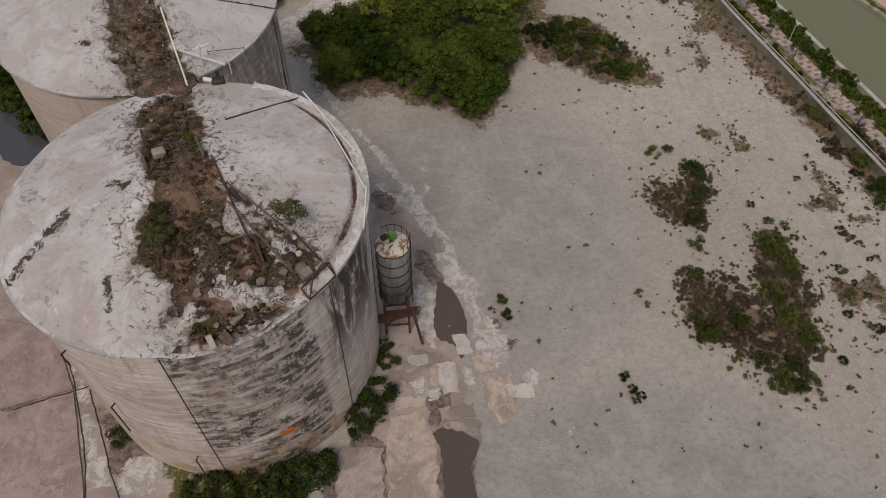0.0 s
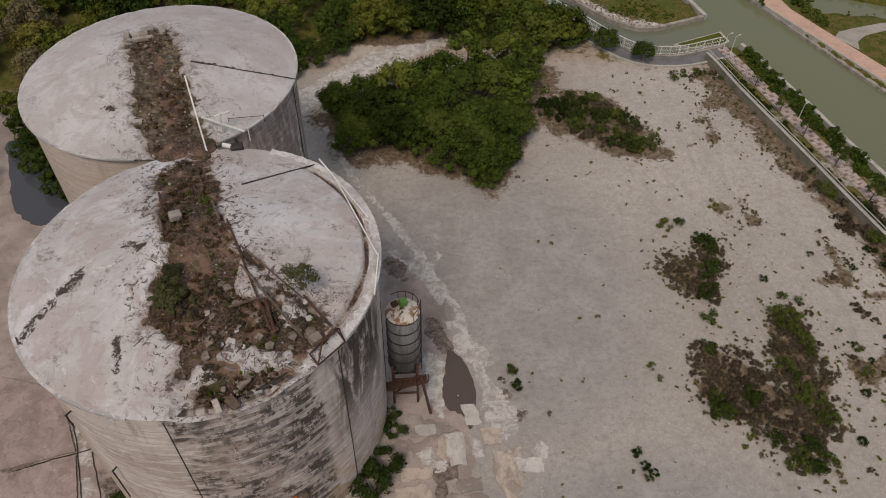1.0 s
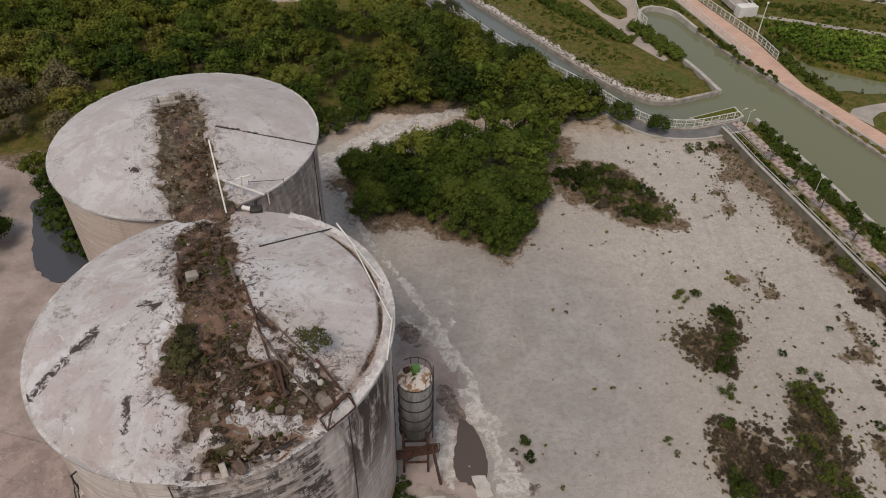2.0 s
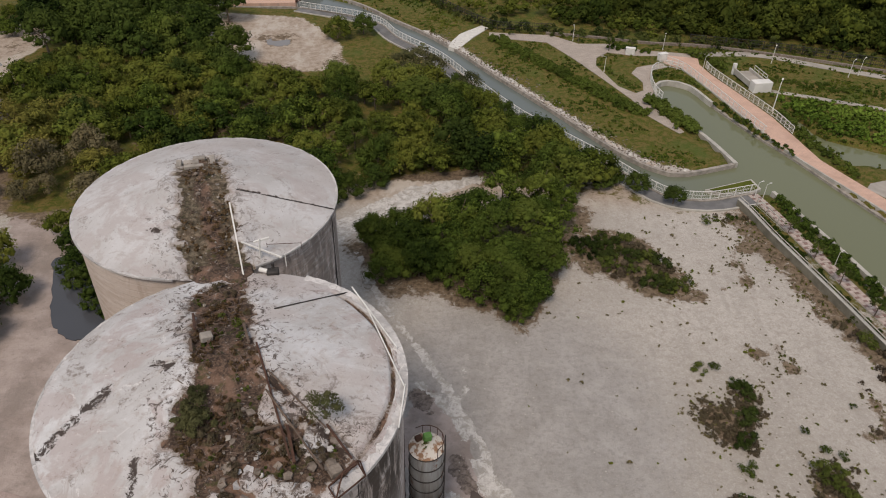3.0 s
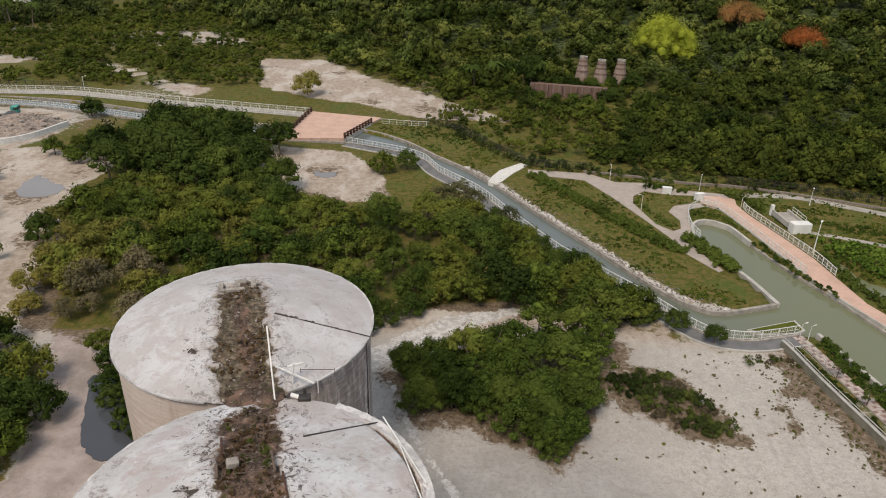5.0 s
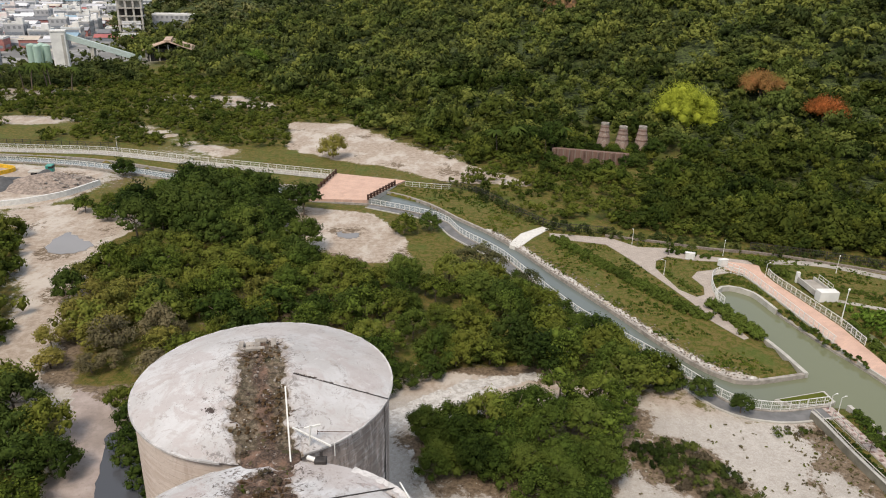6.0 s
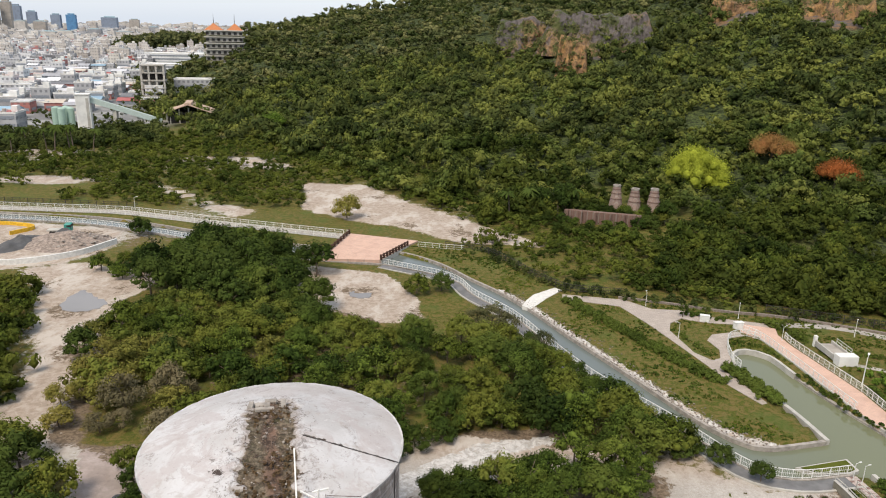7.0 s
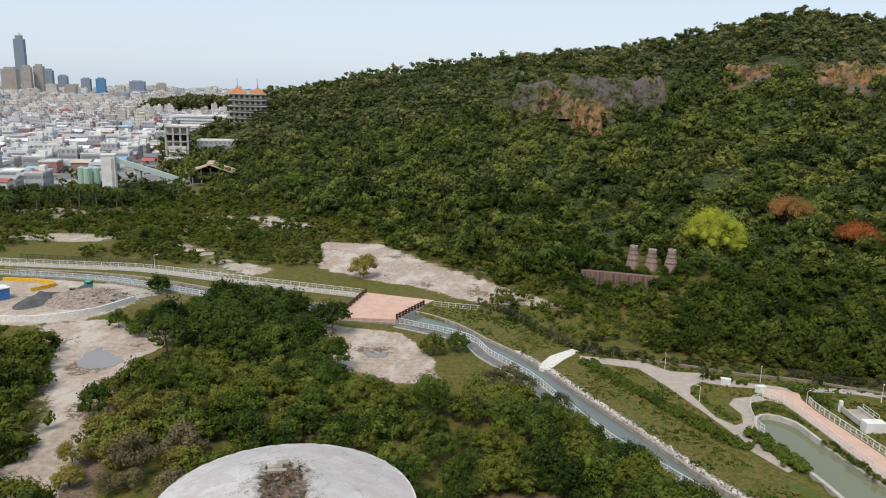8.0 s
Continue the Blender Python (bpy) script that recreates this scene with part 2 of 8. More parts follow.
    c = k.mix(edge("rock", 0.6), c, rock)
    k.colour(c)
    k.bump(k.math("ADD", fine, k.math("MULTIPLY", grit, 0.4)), 0.9, 0.12)
    return k.m


GROUND = ground_mat()


def roof_mat():
    """Weathered lime-washed concrete, with soil where the old gallery has fallen in."""
    k = Mat("roof_concrete", 0.9, 0.0, 0.25)
    co = k.co
    big, mid, fine = k.noise(0.22, 4), k.noise(1.1, 5, 0.65, dist=0.6), k.noise(7.0, 5, 0.7)
    c = k.mix(k.ramp(big, 0.35, 0.65), (0.43, 0.415, 0.40), (0.585, 0.585, 0.585))
    c = k.mix(k.ramp(k.noise(0.1, 3), 0.5, 0.62, 0.0, 0.55), c, (0.42, 0.35, 0.315))
    c = k.mix(k.ramp(mid, 0.54, 0.68, 0.0, 0.7), c, (0.40, 0.355, 0.32))
    c = k.mix(k.ramp(fine, 0.58, 0.75, 0.0, 0.28), c, (0.28, 0.25, 0.225))
    pol = k.node("ShaderNodeCombineXYZ", X=k.attr("arc"), Y=k.attr("rad")).outputs[0]
    run = k.noise(1.3, 5, 0.65, co=pol, stretch=(1.0, 0.16, 1.0), dist=0.3)
    c = k.mix(k.ramp(run, 0.52, 0.70, 0.0, 0.35), c, (0.37, 0.325, 0.295))
    c = k.mix(k.ramp(run, 0.30, 0.42, 0.4, 0.0), c, (0.62, 0.61, 0.60))
    flake = k.ramp(k.noise(0.62, 7, 0.75, dist=1.4), 0.575, 0.60)
    c = k.mix(k.math("MULTIPLY", flake, 0.6), c, (0.37, 0.325, 0.30))
    pits = k.ramp(k.noise(5.5, 8, 0.85, dist=0.5), 0.565, 0.62)
    c = k.mix(k.math("MULTIPLY", pits, 0.20), c, (0.24, 0.205, 0.18))
    scab = k.math("MULTIPLY", k.ramp(k.math("ADD", k.noise(0.5, 5, 0.7, dist=0.8), k.math("MULTIPLY", k.attr("near"), 0.05)), 0.55, 0.62), k.ramp(k.noise(4.0, 8, 0.8), 0.44, 0.56))
    c = k.mix(k.math("MULTIPLY", scab, 0.8), c, (0.20, 0.165, 0.145))
    holes = k.ramp(k.noise(1.5, 8, 0.82, dist=0.6), 0.635, 0.665)
    c = k.mix(k.math("MULTIPLY", holes, 0.85), c, (0.10, 0.075, 0.062))
    pink = k.ramp(k.noise(0.28, 5, 0.7, dist=0.6), 0.52, 0.60)
    c = k.mix(k.math("MULTIPLY", pink, 0.6), c, (0.39, 0.325, 0.305))
    ghost = k.ramp(k.noise(3.0, 8, 0.85, dist=0.8), 0.55, 0.62)
    c = k.mix(k.math("MULTIPLY", ghost, 0.16), c, (0.80, 0.80, 0.80))
    spall = k.ramp(k.math("ADD", k.noise(2.1, 6, 0.8, dist=1.0), k.math("MULTIPLY", k.attr("near"), 0.11)), 0.632, 0.66)
    c = k.mix(k.math("MULTIPLY", spall, 0.9), c, (0.075, 0.055, 0.045))
    chalk = k.ramp(k.noise(0.9, 6, 0.75, dist=0.8), 0.62, 0.66)
    c = k.mix(k.math("MULTIPLY", chalk, 0.7), c, (0.64, 0.62, 0.60))
    n = k.math("MULTIPLY", k.math("SUBTRACT", k.math("ADD", k.math("MULTIPLY", mid, 0.6), k.math("MULTIPLY", fine, 0.4)), 0.5), 1.6)
    soil_c = k.mix(k.ramp(fine, 0.4, 0.7), (0.040, 0.027, 0.020), (0.150, 0.100, 0.072))
    soil_c = k.mix(k.ramp(k.noise(0.6, 5, 0.7), 0.46, 0.6, 0.0, 0.75), soil_c, (0.205, 0.125, 0.088))
    soil_c = k.mix(k.ramp(k.noise(3.0, 7, 0.8), 0.58, 0.63, 0.0, 0.75), soil_c, (0.34, 0.30, 0.27))
    soil_c = k.mix(k.ramp(k.noise(0.9, 5, 0.7), 0.56, 0.64, 0.0, 0.7), soil_c, (0.05, 0.055, 0.016))
    loose = k.mix(k.ramp(k.noise(2.4, 7, 0.8), 0.42, 0.62), (0.050, 0.042, 0.026), (0.20, 0.165, 0.115))
    soil_c = k.mix(k.math("MULTIPLY", k.attr("rubble"), 0.75), soil_c, loose)
    c = k.mix(k.math("MULTIPLY", k.attr("dull"), 0.42), c, (0.395, 0.375, 0.36))
    grime = k.ramp(k.math("ADD", k.attr("soil"), n), 0.12, 0.42)
    c = k.mix(k.math("MULTIPLY", grime, 0.55), c, (0.25, 0.205, 0.17))
    c = k.mix(k.ramp(k.math("ADD", k.attr("soil"), n), 0.46, 0.56), c, soil_c)
    crack = k.attr("crack")
    blot = k.noise(1.9, 7, 0.8, dist=0.8)
    c = k.mix(k.ramp(k.math("ADD", blot, k.math("MULTIPLY", crack, 0.22)), 0.65, 0.69, 0.0, 0.95), c, (0.042, 0.029, 0.023))
    k.colour(c)
    k.bump(k.math("ADD", mid, k.math("ADD", k.math("MULTIPLY", fine, 0.5), k.math("MULTIPLY", pits, 0.4))), 0.5, 0.06)
    return k.m


ROOF = roof_mat()


def wall_mat():
    """Cast concrete, lift by lift: lime wash, soot in short rings, runs from the rim and ochre near the foot."""
    k = Mat("silo_wall_concrete", 0.92, 0.0, 0.25)
    at = k.node("ShaderNodeCombineXYZ", X=k.attr("arc"), Y=k.attr("rise")).outputs[0]
    big, fine = k.noise(0.16, 4, 0.7), k.noise(5.0, 6, 0.75)
    rings = k.noise(1.0, 7, 0.75, co=at, stretch=(0.45, 2.2, 1.0), dist=0.12)
    thin = k.noise(1.0, 6, 0.7, co=at, stretch=(0.5, 3.2, 1.0), dist=0.1)
    runs = k.noise(1.0, 5, 0.65, co=at, stretch=(1.5, 0.11, 1.0))
    patch = k.noise(1.0, 4, 0.65, co=at, stretch=(0.20, 0.30, 1.0), dist=0.8)
    c = k.mix(k.ramp(big, 0.38, 0.62), (0.42, 0.345, 0.305), (0.57, 0.505, 0.465))
    c = k.mix(k.ramp(runs, 0.52, 0.68, 0.0, 0.5), c, (0.27, 0.235, 0.21))
    c = k.mix(k.ramp(thin, 0.50, 0.58, 0.0, 0.6), c, (0.72, 0.675, 0.645))
    c = k.mix(k.ramp(rings, 0.36, 0.46, 0.6, 0.0), c, (0.64, 0.595, 0.565))
    lift = k.math("ABSOLUTE", k.math("SUBTRACT", k.math("FRACT", k.math("DIVIDE", k.attr("rise"), 0.62)), 0.5))
    c = k.mix(k.math("MULTIPLY", k.ramp(lift, 0.40, 0.5), k.ramp(thin, 0.42, 0.55, 0.0, 0.6)), c, (0.19, 0.165, 0.15))
    where = k.ramp(k.math("ADD", k.attr("soot"), patch), 0.86, 1.08)
    # each lift carries its own broken dashes of soot
    row = k.math("FLOOR", k.math("DIVIDE", k.math("ADD", k.attr("rise"), k.math("MULTIPLY", k.math("SUBTRACT", thin, 0.5), 0.5)), 0.34))
    cell = k.node("ShaderNodeCombineXYZ", X=k.math("MULTIPLY", k.attr("arc"), 0.62), Y=k.math("MULTIPLY", row, 3.7)).outputs[0]
    dash = k.noise(1.0, 6, 0.72, co=cell, dist=0.25)
    grainy = k.noise(1.0, 7, 0.8, co=at, stretch=(2.0, 7.0, 1.0))
    dash = k.math("ADD", dash, k.math("MULTIPLY", k.math("SUBTRACT", grainy, 0.5), 0.55))
    c = k.mix(k.math("MULTIPLY", where, 0.22), c, (0.17, 0.14, 0.125))
    c = k.mix(k.math("MULTIPLY", k.math("MULTIPLY", k.ramp(dash, 0.485, 0.535), where), 0.95), c, (0.048, 0.040, 0.037))
    c = k.mix(k.math("MULTIPLY", k.math("MULTIPLY", k.ramp(rings, 0.47, 0.55), where), 0.45), c, (0.075, 0.062, 0.056))
    c = k.mix(k.ramp(k.noise(1.0, 6, 0.75, co=at, stretch=(0.34, 0.30, 1.0), dist=1.0), 0.56, 0.66, 0.0, 0.55), c, (0.30, 0.225, 0.19))
    c = k.mix(k.ramp(grainy, 0.55, 0.66, 0.0, 0.5), c, (0.20, 0.165, 0.145))
    ochre = k.math("MULTIPLY", k.attr("foot"), k.ramp(k.noise(1.0, 6, 0.75, co=at, stretch=(0.6, 0.8, 1.0), dist=0.8), 0.46, 0.58))
    c = k.mix(k.math("MULTIPLY", ochre, 0.75), c, (0.42, 0.29, 0.15))
    c = k.mix(k.math("MULTIPLY", k.attr("smooth"), 0.7), c, (0.44, 0.355, 0.285))
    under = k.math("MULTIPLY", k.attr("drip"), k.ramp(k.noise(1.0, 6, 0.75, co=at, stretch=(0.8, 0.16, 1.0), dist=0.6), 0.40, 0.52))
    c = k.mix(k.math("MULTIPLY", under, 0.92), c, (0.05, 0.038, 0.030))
    seam = k.math("ADD", k.attr("seam"), k.math("MULTIPLY", k.math("SUBTRACT", rings, 0.5), 1.8))
    c = k.mix(k.ramp(seam, 0.45, 0.75, 0.0, 0.9), c, (0.055, 0.046, 0.040))
    c = k.mix(k.ramp(fine, 0.56, 0.70, 0.0, 0.5), c, (0.2, 0.175, 0.155))
    k.colour(c)
    k.bump(k.math("ADD", k.math("MULTIPLY", rings, 0.8), fine), 0.6, 0.07)
    return k.m


SILO_WALL = wall_mat()


def water_mat(name, deep, rough=0.06, pond_tone=None):
    k = Mat(name, rough, 0.0, 0.5)
    k.bsdf.inputs["IOR"].default_value = 1.33
    c = k.mix(k.ramp(k.noise(0.06, 3), 0.35, 0.65), deep, tuple(v * 1.18 for v in deep))
    if pond_tone:
        # sky's blue-grey reflection put into the channel colour; the pond is greener
        sep = k.node("ShaderNodeSeparateXYZ", Vector=k.co)
        c = k.mix(k.ramp(sep.outputs[0], 14.0, 44.0), c, pond_tone)
    k.colour(c)
    k.bump(k.noise(1.6, 3), 0.05, 0.05)
    return k.m


WATER = water_mat("canal_water", (0.112, 0.130, 0.120), 0.08, (0.150, 0.160, 0.092))
PUDDLE = water_mat("puddle_water", (0.085, 0.066, 0.056), 0.08)
TRACK_PUDDLE = water_mat("track_puddle_water", (0.20, 0.19, 0.18), 0.06)
DARK_PUDDLE = water_mat("dark_puddle_water", (0.062, 0.066, 0.074), 0.05)


def paving_mat(name, a, b, joint, size):
    """Small setts: rows of pieces with joints too fine to part."""
    k = Mat(name, 0.88)
    br = k.nt.nodes.new("ShaderNodeTexBrick")
    k.plug(k.co, br.inputs["Vector"])
    for key, v in (("Color1", a), ("Color2", b), ("Mortar", joint)):
        k.plug(v, br.inputs[key])
    br.inputs["Scale"].default_value = 1.0
    br.inputs["Brick Width"].default_value, br.inputs["Row Height"].default_value = size, size * 0.5
    br.inputs["Mortar Size"].default_value = 0.02
    c = k.mix(k.ramp(k.noise(0.5, 4), 0.4, 0.75, 0.0, 0.5), br.outputs[0], tuple(v * 0.62 for v in a))
    k.colour(c)
    k.bump(k.noise(6.0, 4), 0.3, 0.02)
    return k.m


PINK_PAVING = paving_mat("pink_paving", (0.60, 0.39, 0.295), (0.54, 0.355, 0.275), (0.44, 0.31, 0.25), 0.6)
GREY_PAVING = paving_mat("grey_paving", (0.42, 0.355, 0.30), (0.35, 0.30, 0.255), (0.25, 0.215, 0.185), 0.8)
PATH_CONCRETE = plain("path_concrete", (0.33, 0.30, 0.26), 0.9, vary=0.2, scale=0.4)

# ---- building helpers ----
rng = random.Random(7)


def link(name, me, mat=None, parent=None):
    if mat is not None:
        me.materials.append(mat)
    ob = new(name, me)
    if parent is not None:
        ob.parent = parent
    return ob


def part(name, bm, mat, parent=None, label=""):
    """Links a bmesh as one mesh object under a thing or a part."""
    me = bpy.data.meshes.new(name)
    bm.normal_update()
    bm.to_mesh(me)
    bm.free()
    return tagged(link(name, me, mat, parent), label=label)


def grid_mesh(name, verts, faces):
    me = bpy.data.meshes.new(name)
    verts, faces = np.asarray(verts, float), np.asarray(faces)
    n, w = faces.shape
    me.vertices.add(len(verts))
    me.vertices.foreach_set("co", verts.ravel())
    me.loops.add(n * w)
    me.loops.foreach_set("vertex_index", faces.ravel().astype(np.int32))
    me.polygons.add(n)
    me.polygons.foreach_set("loop_start", (np.arange(n) * w).astype(np.int32))
    me.polygons.foreach_set("use_smooth", np.zeros(n, bool))
    me.update(calc_edges=True)
    return me


def smooth_shade(ob):
    ob.data.polygons.foreach_set("use_smooth", [True] * len(ob.data.polygons))
    return ob


def empty(name, x=0, y=0, z=0, rz=0):
    ob = new(name)
    ob.matrix_basis = pose(x, y, z, 0, 0, rz)
    return ob


def box(bm, c, s, rz=0.0, rx=0.0, ry=0.0, bevel=0.0):
    m = Matrix.Translation(c) @ Euler((rx, ry, rz)).to_matrix().to_4x4() @ Matrix.Diagonal((*s, 1))
    made = bmesh.ops.create_cube(bm, size=1, matrix=m)["verts"]
    if bevel:
        es = {e for v in made for e in v.link_edges}
        bmesh.ops.bevel(bm, geom=list(es), offset=bevel, segments=1, affect="EDGES")


def bar(bm, p, q, w, h=None):
    """A straight bar of w by h from p to q."""
    p, q = Vector(p), Vector(q)
    d = q - p
    m = Matrix.Translation((p + q) / 2) @ d.to_track_quat("Z", "Y").to_matrix().to_4x4() @ Matrix.Diagonal((w, h or w, d.length, 1))
    bmesh.ops.create_cube(bm, size=1, matrix=m)


def rod(bm, p, q, r, r2=None, seg=10):
    p, q = Vector(p), Vector(q)
    d = q - p
    m = Matrix.Translation((p + q) / 2) @ d.to_track_quat("Z", "Y").to_matrix().to_4x4()
    bmesh.ops.create_cone(bm, cap_ends=True, segments=seg, radius1=r, radius2=r if r2 is None else r2, depth=d.length, matrix=m)


def curve_through(pts, step=1.5):
    """A smooth line through a few plan points, in even steps."""
    p = [Vector((*q[:2], 0.0)) for q in pts]
    p = [2 * p[0] - p[1], *p, 2 * p[-1] - p[-2]]
    out = []
    for a, b, c, d in zip(p, p[1:], p[2:], p[3:]):
        n = max(2, int((c - b).length / step))
        for i in range(n):
            t = i / n
            out.append(0.5 * (2 * b + (c - a) * t + (2 * a - 5 * b + 4 * c - d) * t * t + (3 * b - a - 3 * c + d) * t ** 3))
    out.append(p[-2])
    return out


def normals_of(line):
    out = []
    for i, q in enumerate(line):
        d = line[min(i + 1, len(line) - 1)] - line[max(i - 1, 0)]
        out.append(Vector((-d.y, d.x, 0)).normalized())
    return out


def strip(bm, line, a, b, z0, z1):
    """A solid band along a line, from a to b metres to its left, z0 to z1 high."""
    ns, rows = normals_of(line), []
    for q, n in zip(line, ns):
        l, r = q + n * b, q + n * a
        rows.append([bm.verts.new((*v.xy, z)) for v, z in ((l, z1), (r, z1), (r, z0), (l, z0))])
    for u, v in zip(rows, rows[1:]):
        for i in range(4):
            bm.faces.new((u[i], v[i], v[(i + 1) % 4], u[(i + 1) % 4]))
    bm.faces.new(rows[0]), bm.faces.new(rows[-1][::-1])
    bmesh.ops.recalc_face_normals(bm, faces=bm.faces[:])


def slab(bm, pts, z0, z1):
    """A flat plate of any outline."""
    low = [bm.verts.new((x, y, z0)) for x, y, *_ in pts]
    f = bm.faces.new(low)
    up = bmesh.ops.extrude_face_region(bm, geom=[f])["geom"]
    bmesh.ops.translate(bm, verts=[v for v in up if isinstance(v, bmesh.types.BMVert)], vec=(0, 0, z1 - z0))
    bmesh.ops.triangulate(bm, faces=[f for f in bm.faces if len(f.verts) > 4])
    bmesh.ops.recalc_face_normals(bm, faces=bm.faces[:])


def side_of(poly, x, y):
    """Metres inside (plus) or outside (minus) a plan outline, for arrays of points."""
    p = np.asarray([q[:2] for q in poly], float)
    best, inside = np.full(np.shape(x), 1e9), np.zeros(np.shape(x), bool)
    for (ax, ay), (bx, by) in zip(p, np.roll(p, -1, 0)):
        dx, dy = bx - ax, by - ay
        t = np.clip(((x - ax) * dx + (y - ay) * dy) / (dx * dx + dy * dy + 1e-9), 0, 1)
        best = np.minimum(best, np.hypot(x - ax - t * dx, y - ay - t * dy))
        with np.errstate(divide="ignore", invalid="ignore"):
            inside ^= ((ay > y) != (by > y)) & (x < (bx - ax) * (y - ay) / (by - ay + 1e-12) + ax)
    return np.where(inside, best, -best)


def step_up(v, lo, hi):
    t = np.clip((v - lo) / (hi - lo), 0, 1)
    return t * t * (3 - 2 * t)


def line_near(pts, x, y):
    best = np.full(np.shape(x), 1e9)
    for (ax, ay), (bx, by) in zip(pts, pts[1:]):
        dx, dy = bx - ax, by - ay
        t = np.clip(((x - ax) * dx + (y - ay) * dy) / (dx * dx + dy * dy + 1e-9), 0, 1)
        best = np.minimum(best, np.hypot(x - ax - t * dx, y - ay - t * dy))
    return best


def lumps(x, y, scale, seed=0):
    """Soft waves about 0, for arrays."""
    r = np.random.default_rng(100 + seed)
    out = np.zeros(np.shape(x))
    for _ in range(7):
        a, f, ph = r.uniform(0, 6.28), scale * r.uniform(0.6, 1.8), r.uniform(0, 6.28)
        out = out + np.sin((x * np.cos(a) + y * np.sin(a)) * f + ph)
    return out / 7



# ---- plan of the land ----
NEAR_BANK = [(-128, 155), (-95, 154), (-62, 144.5), (-40, 137), (-24, 136.5), (-10.1, 130), (-5, 121.7), (1.9, 113), (7.5, 102.2),
             (12.7, 92.8), (16.1, 88.3), (22.3, 80.4), (26.5, 74.2), (28.7, 72.0), (31, 71.4), (33.7, 71.5), (39, 73.1)]
POND_NEAR = [(39, 73.1), (41.2, 73.2), (42.0, 70.2), (43.2, 65.6), (44.2, 61.4), (45.4, 55.8), (46.6, 51), (48.6, 42), (53.4, 20)]
FAR_PATH_L = [(38.8, 113), (40.7, 109.4), (43.0, 100.4), (44.7, 92.8), (46.2, 86.3), (48.4, 79.9), (51.7, 72.1), (57.5, 58), (69, 30)]
LOW_BANK = [(41.6, 97.4), (43.0, 93), (45.0, 87.6), (47.4, 82), (50.6, 73), (56.2, 58.6), (67, 32), (71, 20)]
QUAY = [(33.6, 99.2), (34.6, 103.4), (36.9, 105.0), (39.9, 103.2), (41.6, 97.4)]
ISLAND_IN = [(39.0, 79.9), (37.7, 85.6), (36.2, 89.9), (33.6, 94.4), (33.6, 99.2)]
ISLAND_NEAR = [(-128, 161), (-95, 160.5), (-62, 151), (-40, 146.5), (-24, 146), (-14, 140), (-6.4, 131), (-0.6, 124.4), (4.8, 116.6), (9.8, 107.8),
               (17.1, 95.8), (23.2, 85.3), (26.2, 80.9), (28.9, 78.3), (31.8, 77.5), (39.0, 79.9)]
CANAL = NEAR_BANK + POND_NEAR[1:] + LOW_BANK[::-1] + QUAY[::-1][1:] + ISLAND_IN[::-1][1:] + ISLAND_NEAR[::-1][1:]
MARSH = [(50.4, 94.6), (51.3, 94.4), (52.9, 92.4), (53.2, 89.4), (54.2, 87.4), (56, 86.2), (59.8, 84), (66, 81), (76, 76), (74, 73.5), (65, 78.4), (57, 80), (54.6, 80.6), (53.6, 83.6), (52.4, 86.6), (51.9, 89.6), (51, 92.6)]
WATER_Z = -0.55

# azimuth to the right, where the slope begins, where the ridge stands, how high it is
HILL = np.array([
    (-60, 900, 1300, 0), (-30, 700, 900, 0), (-27.2, 380, 560, 3), (-25, 335, 560, 9), (-22.5, 320, 600, 17), (-20, 300, 640, 35), (-16.5, 270, 680, 42),
    (-14, 255, 700, 50), (-8.4, 214, 700, 62), (-3.3, 176, 690, 71), (2.2, 172, 680, 76), (6.3, 178, 660, 80), (9.5, 172, 640, 87),
    (13.6, 160, 620, 94), (17.2, 150, 600, 102), (20.3, 143, 600, 99), (23.2, 138, 600, 95), (30, 132, 600, 90), (45, 125, 560, 70), (70, 160, 500, 20), (90, 400, 600, 0)])


def land(x, y):
    """Height of the ground, without the canal."""
    x, y = np.asarray(x, float), np.asarray(y, float)
    az, d = np.degrees(np.arctan2(x, y)), np.hypot(x, y)
    foot, ridge, top = (np.interp(az, HILL[:, 0], HILL[:, k]) for k in (1, 2, 3))
    u = np.clip((d - foot) / (ridge - foot), 0, 1)
    rise = 0.55 * u ** 1.25 + 0.45 * u * u * (3 - 2 * u)
    over = np.clip((d - ridge) / 500, 0, 1)
    z = top * rise * (1 - over * over * (3 - 2 * over))
    rough = np.clip(top / 60, 0, 1) * np.clip(u * 4, 0, 1)
    z = z + rough * (5.0 * lumps(x, y, 0.018, 1) + 2.0 * lumps(x, y, 0.06, 2)) * (1 - 0.6 * u)
    return np.where(y > 0, z, 0.0)


# azimuth, half its width, distance at the foot and the head, height at both
CLIFFS = [(4.2, 1.4, 362, 388, 24, 46), (6.0, 4.8, 398, 424, 36, 60), (0.4, 2.4, 414, 438, 36, 55), (21.6, 3.2, 396, 430, 38, 70), (15.6, 2.6, 414, 438, 48, 67)]


def cliffs(x, y):
    """Where the slope is bare rock."""
    az, d = np.degrees(np.arctan2(x, y)), np.hypot(x, y)
    out = np.zeros(np.shape(x))
    for a, w, d0, d1, z0, z1 in CLIFFS:
        out = np.maximum(out, 1.3 - np.hypot((az - a) / w, (d - (d0 + d1) / 2) / (d1 - d0)))
    return np.clip(out + 0.2 * lumps(x, y, 0.09, 40), 0, 1)


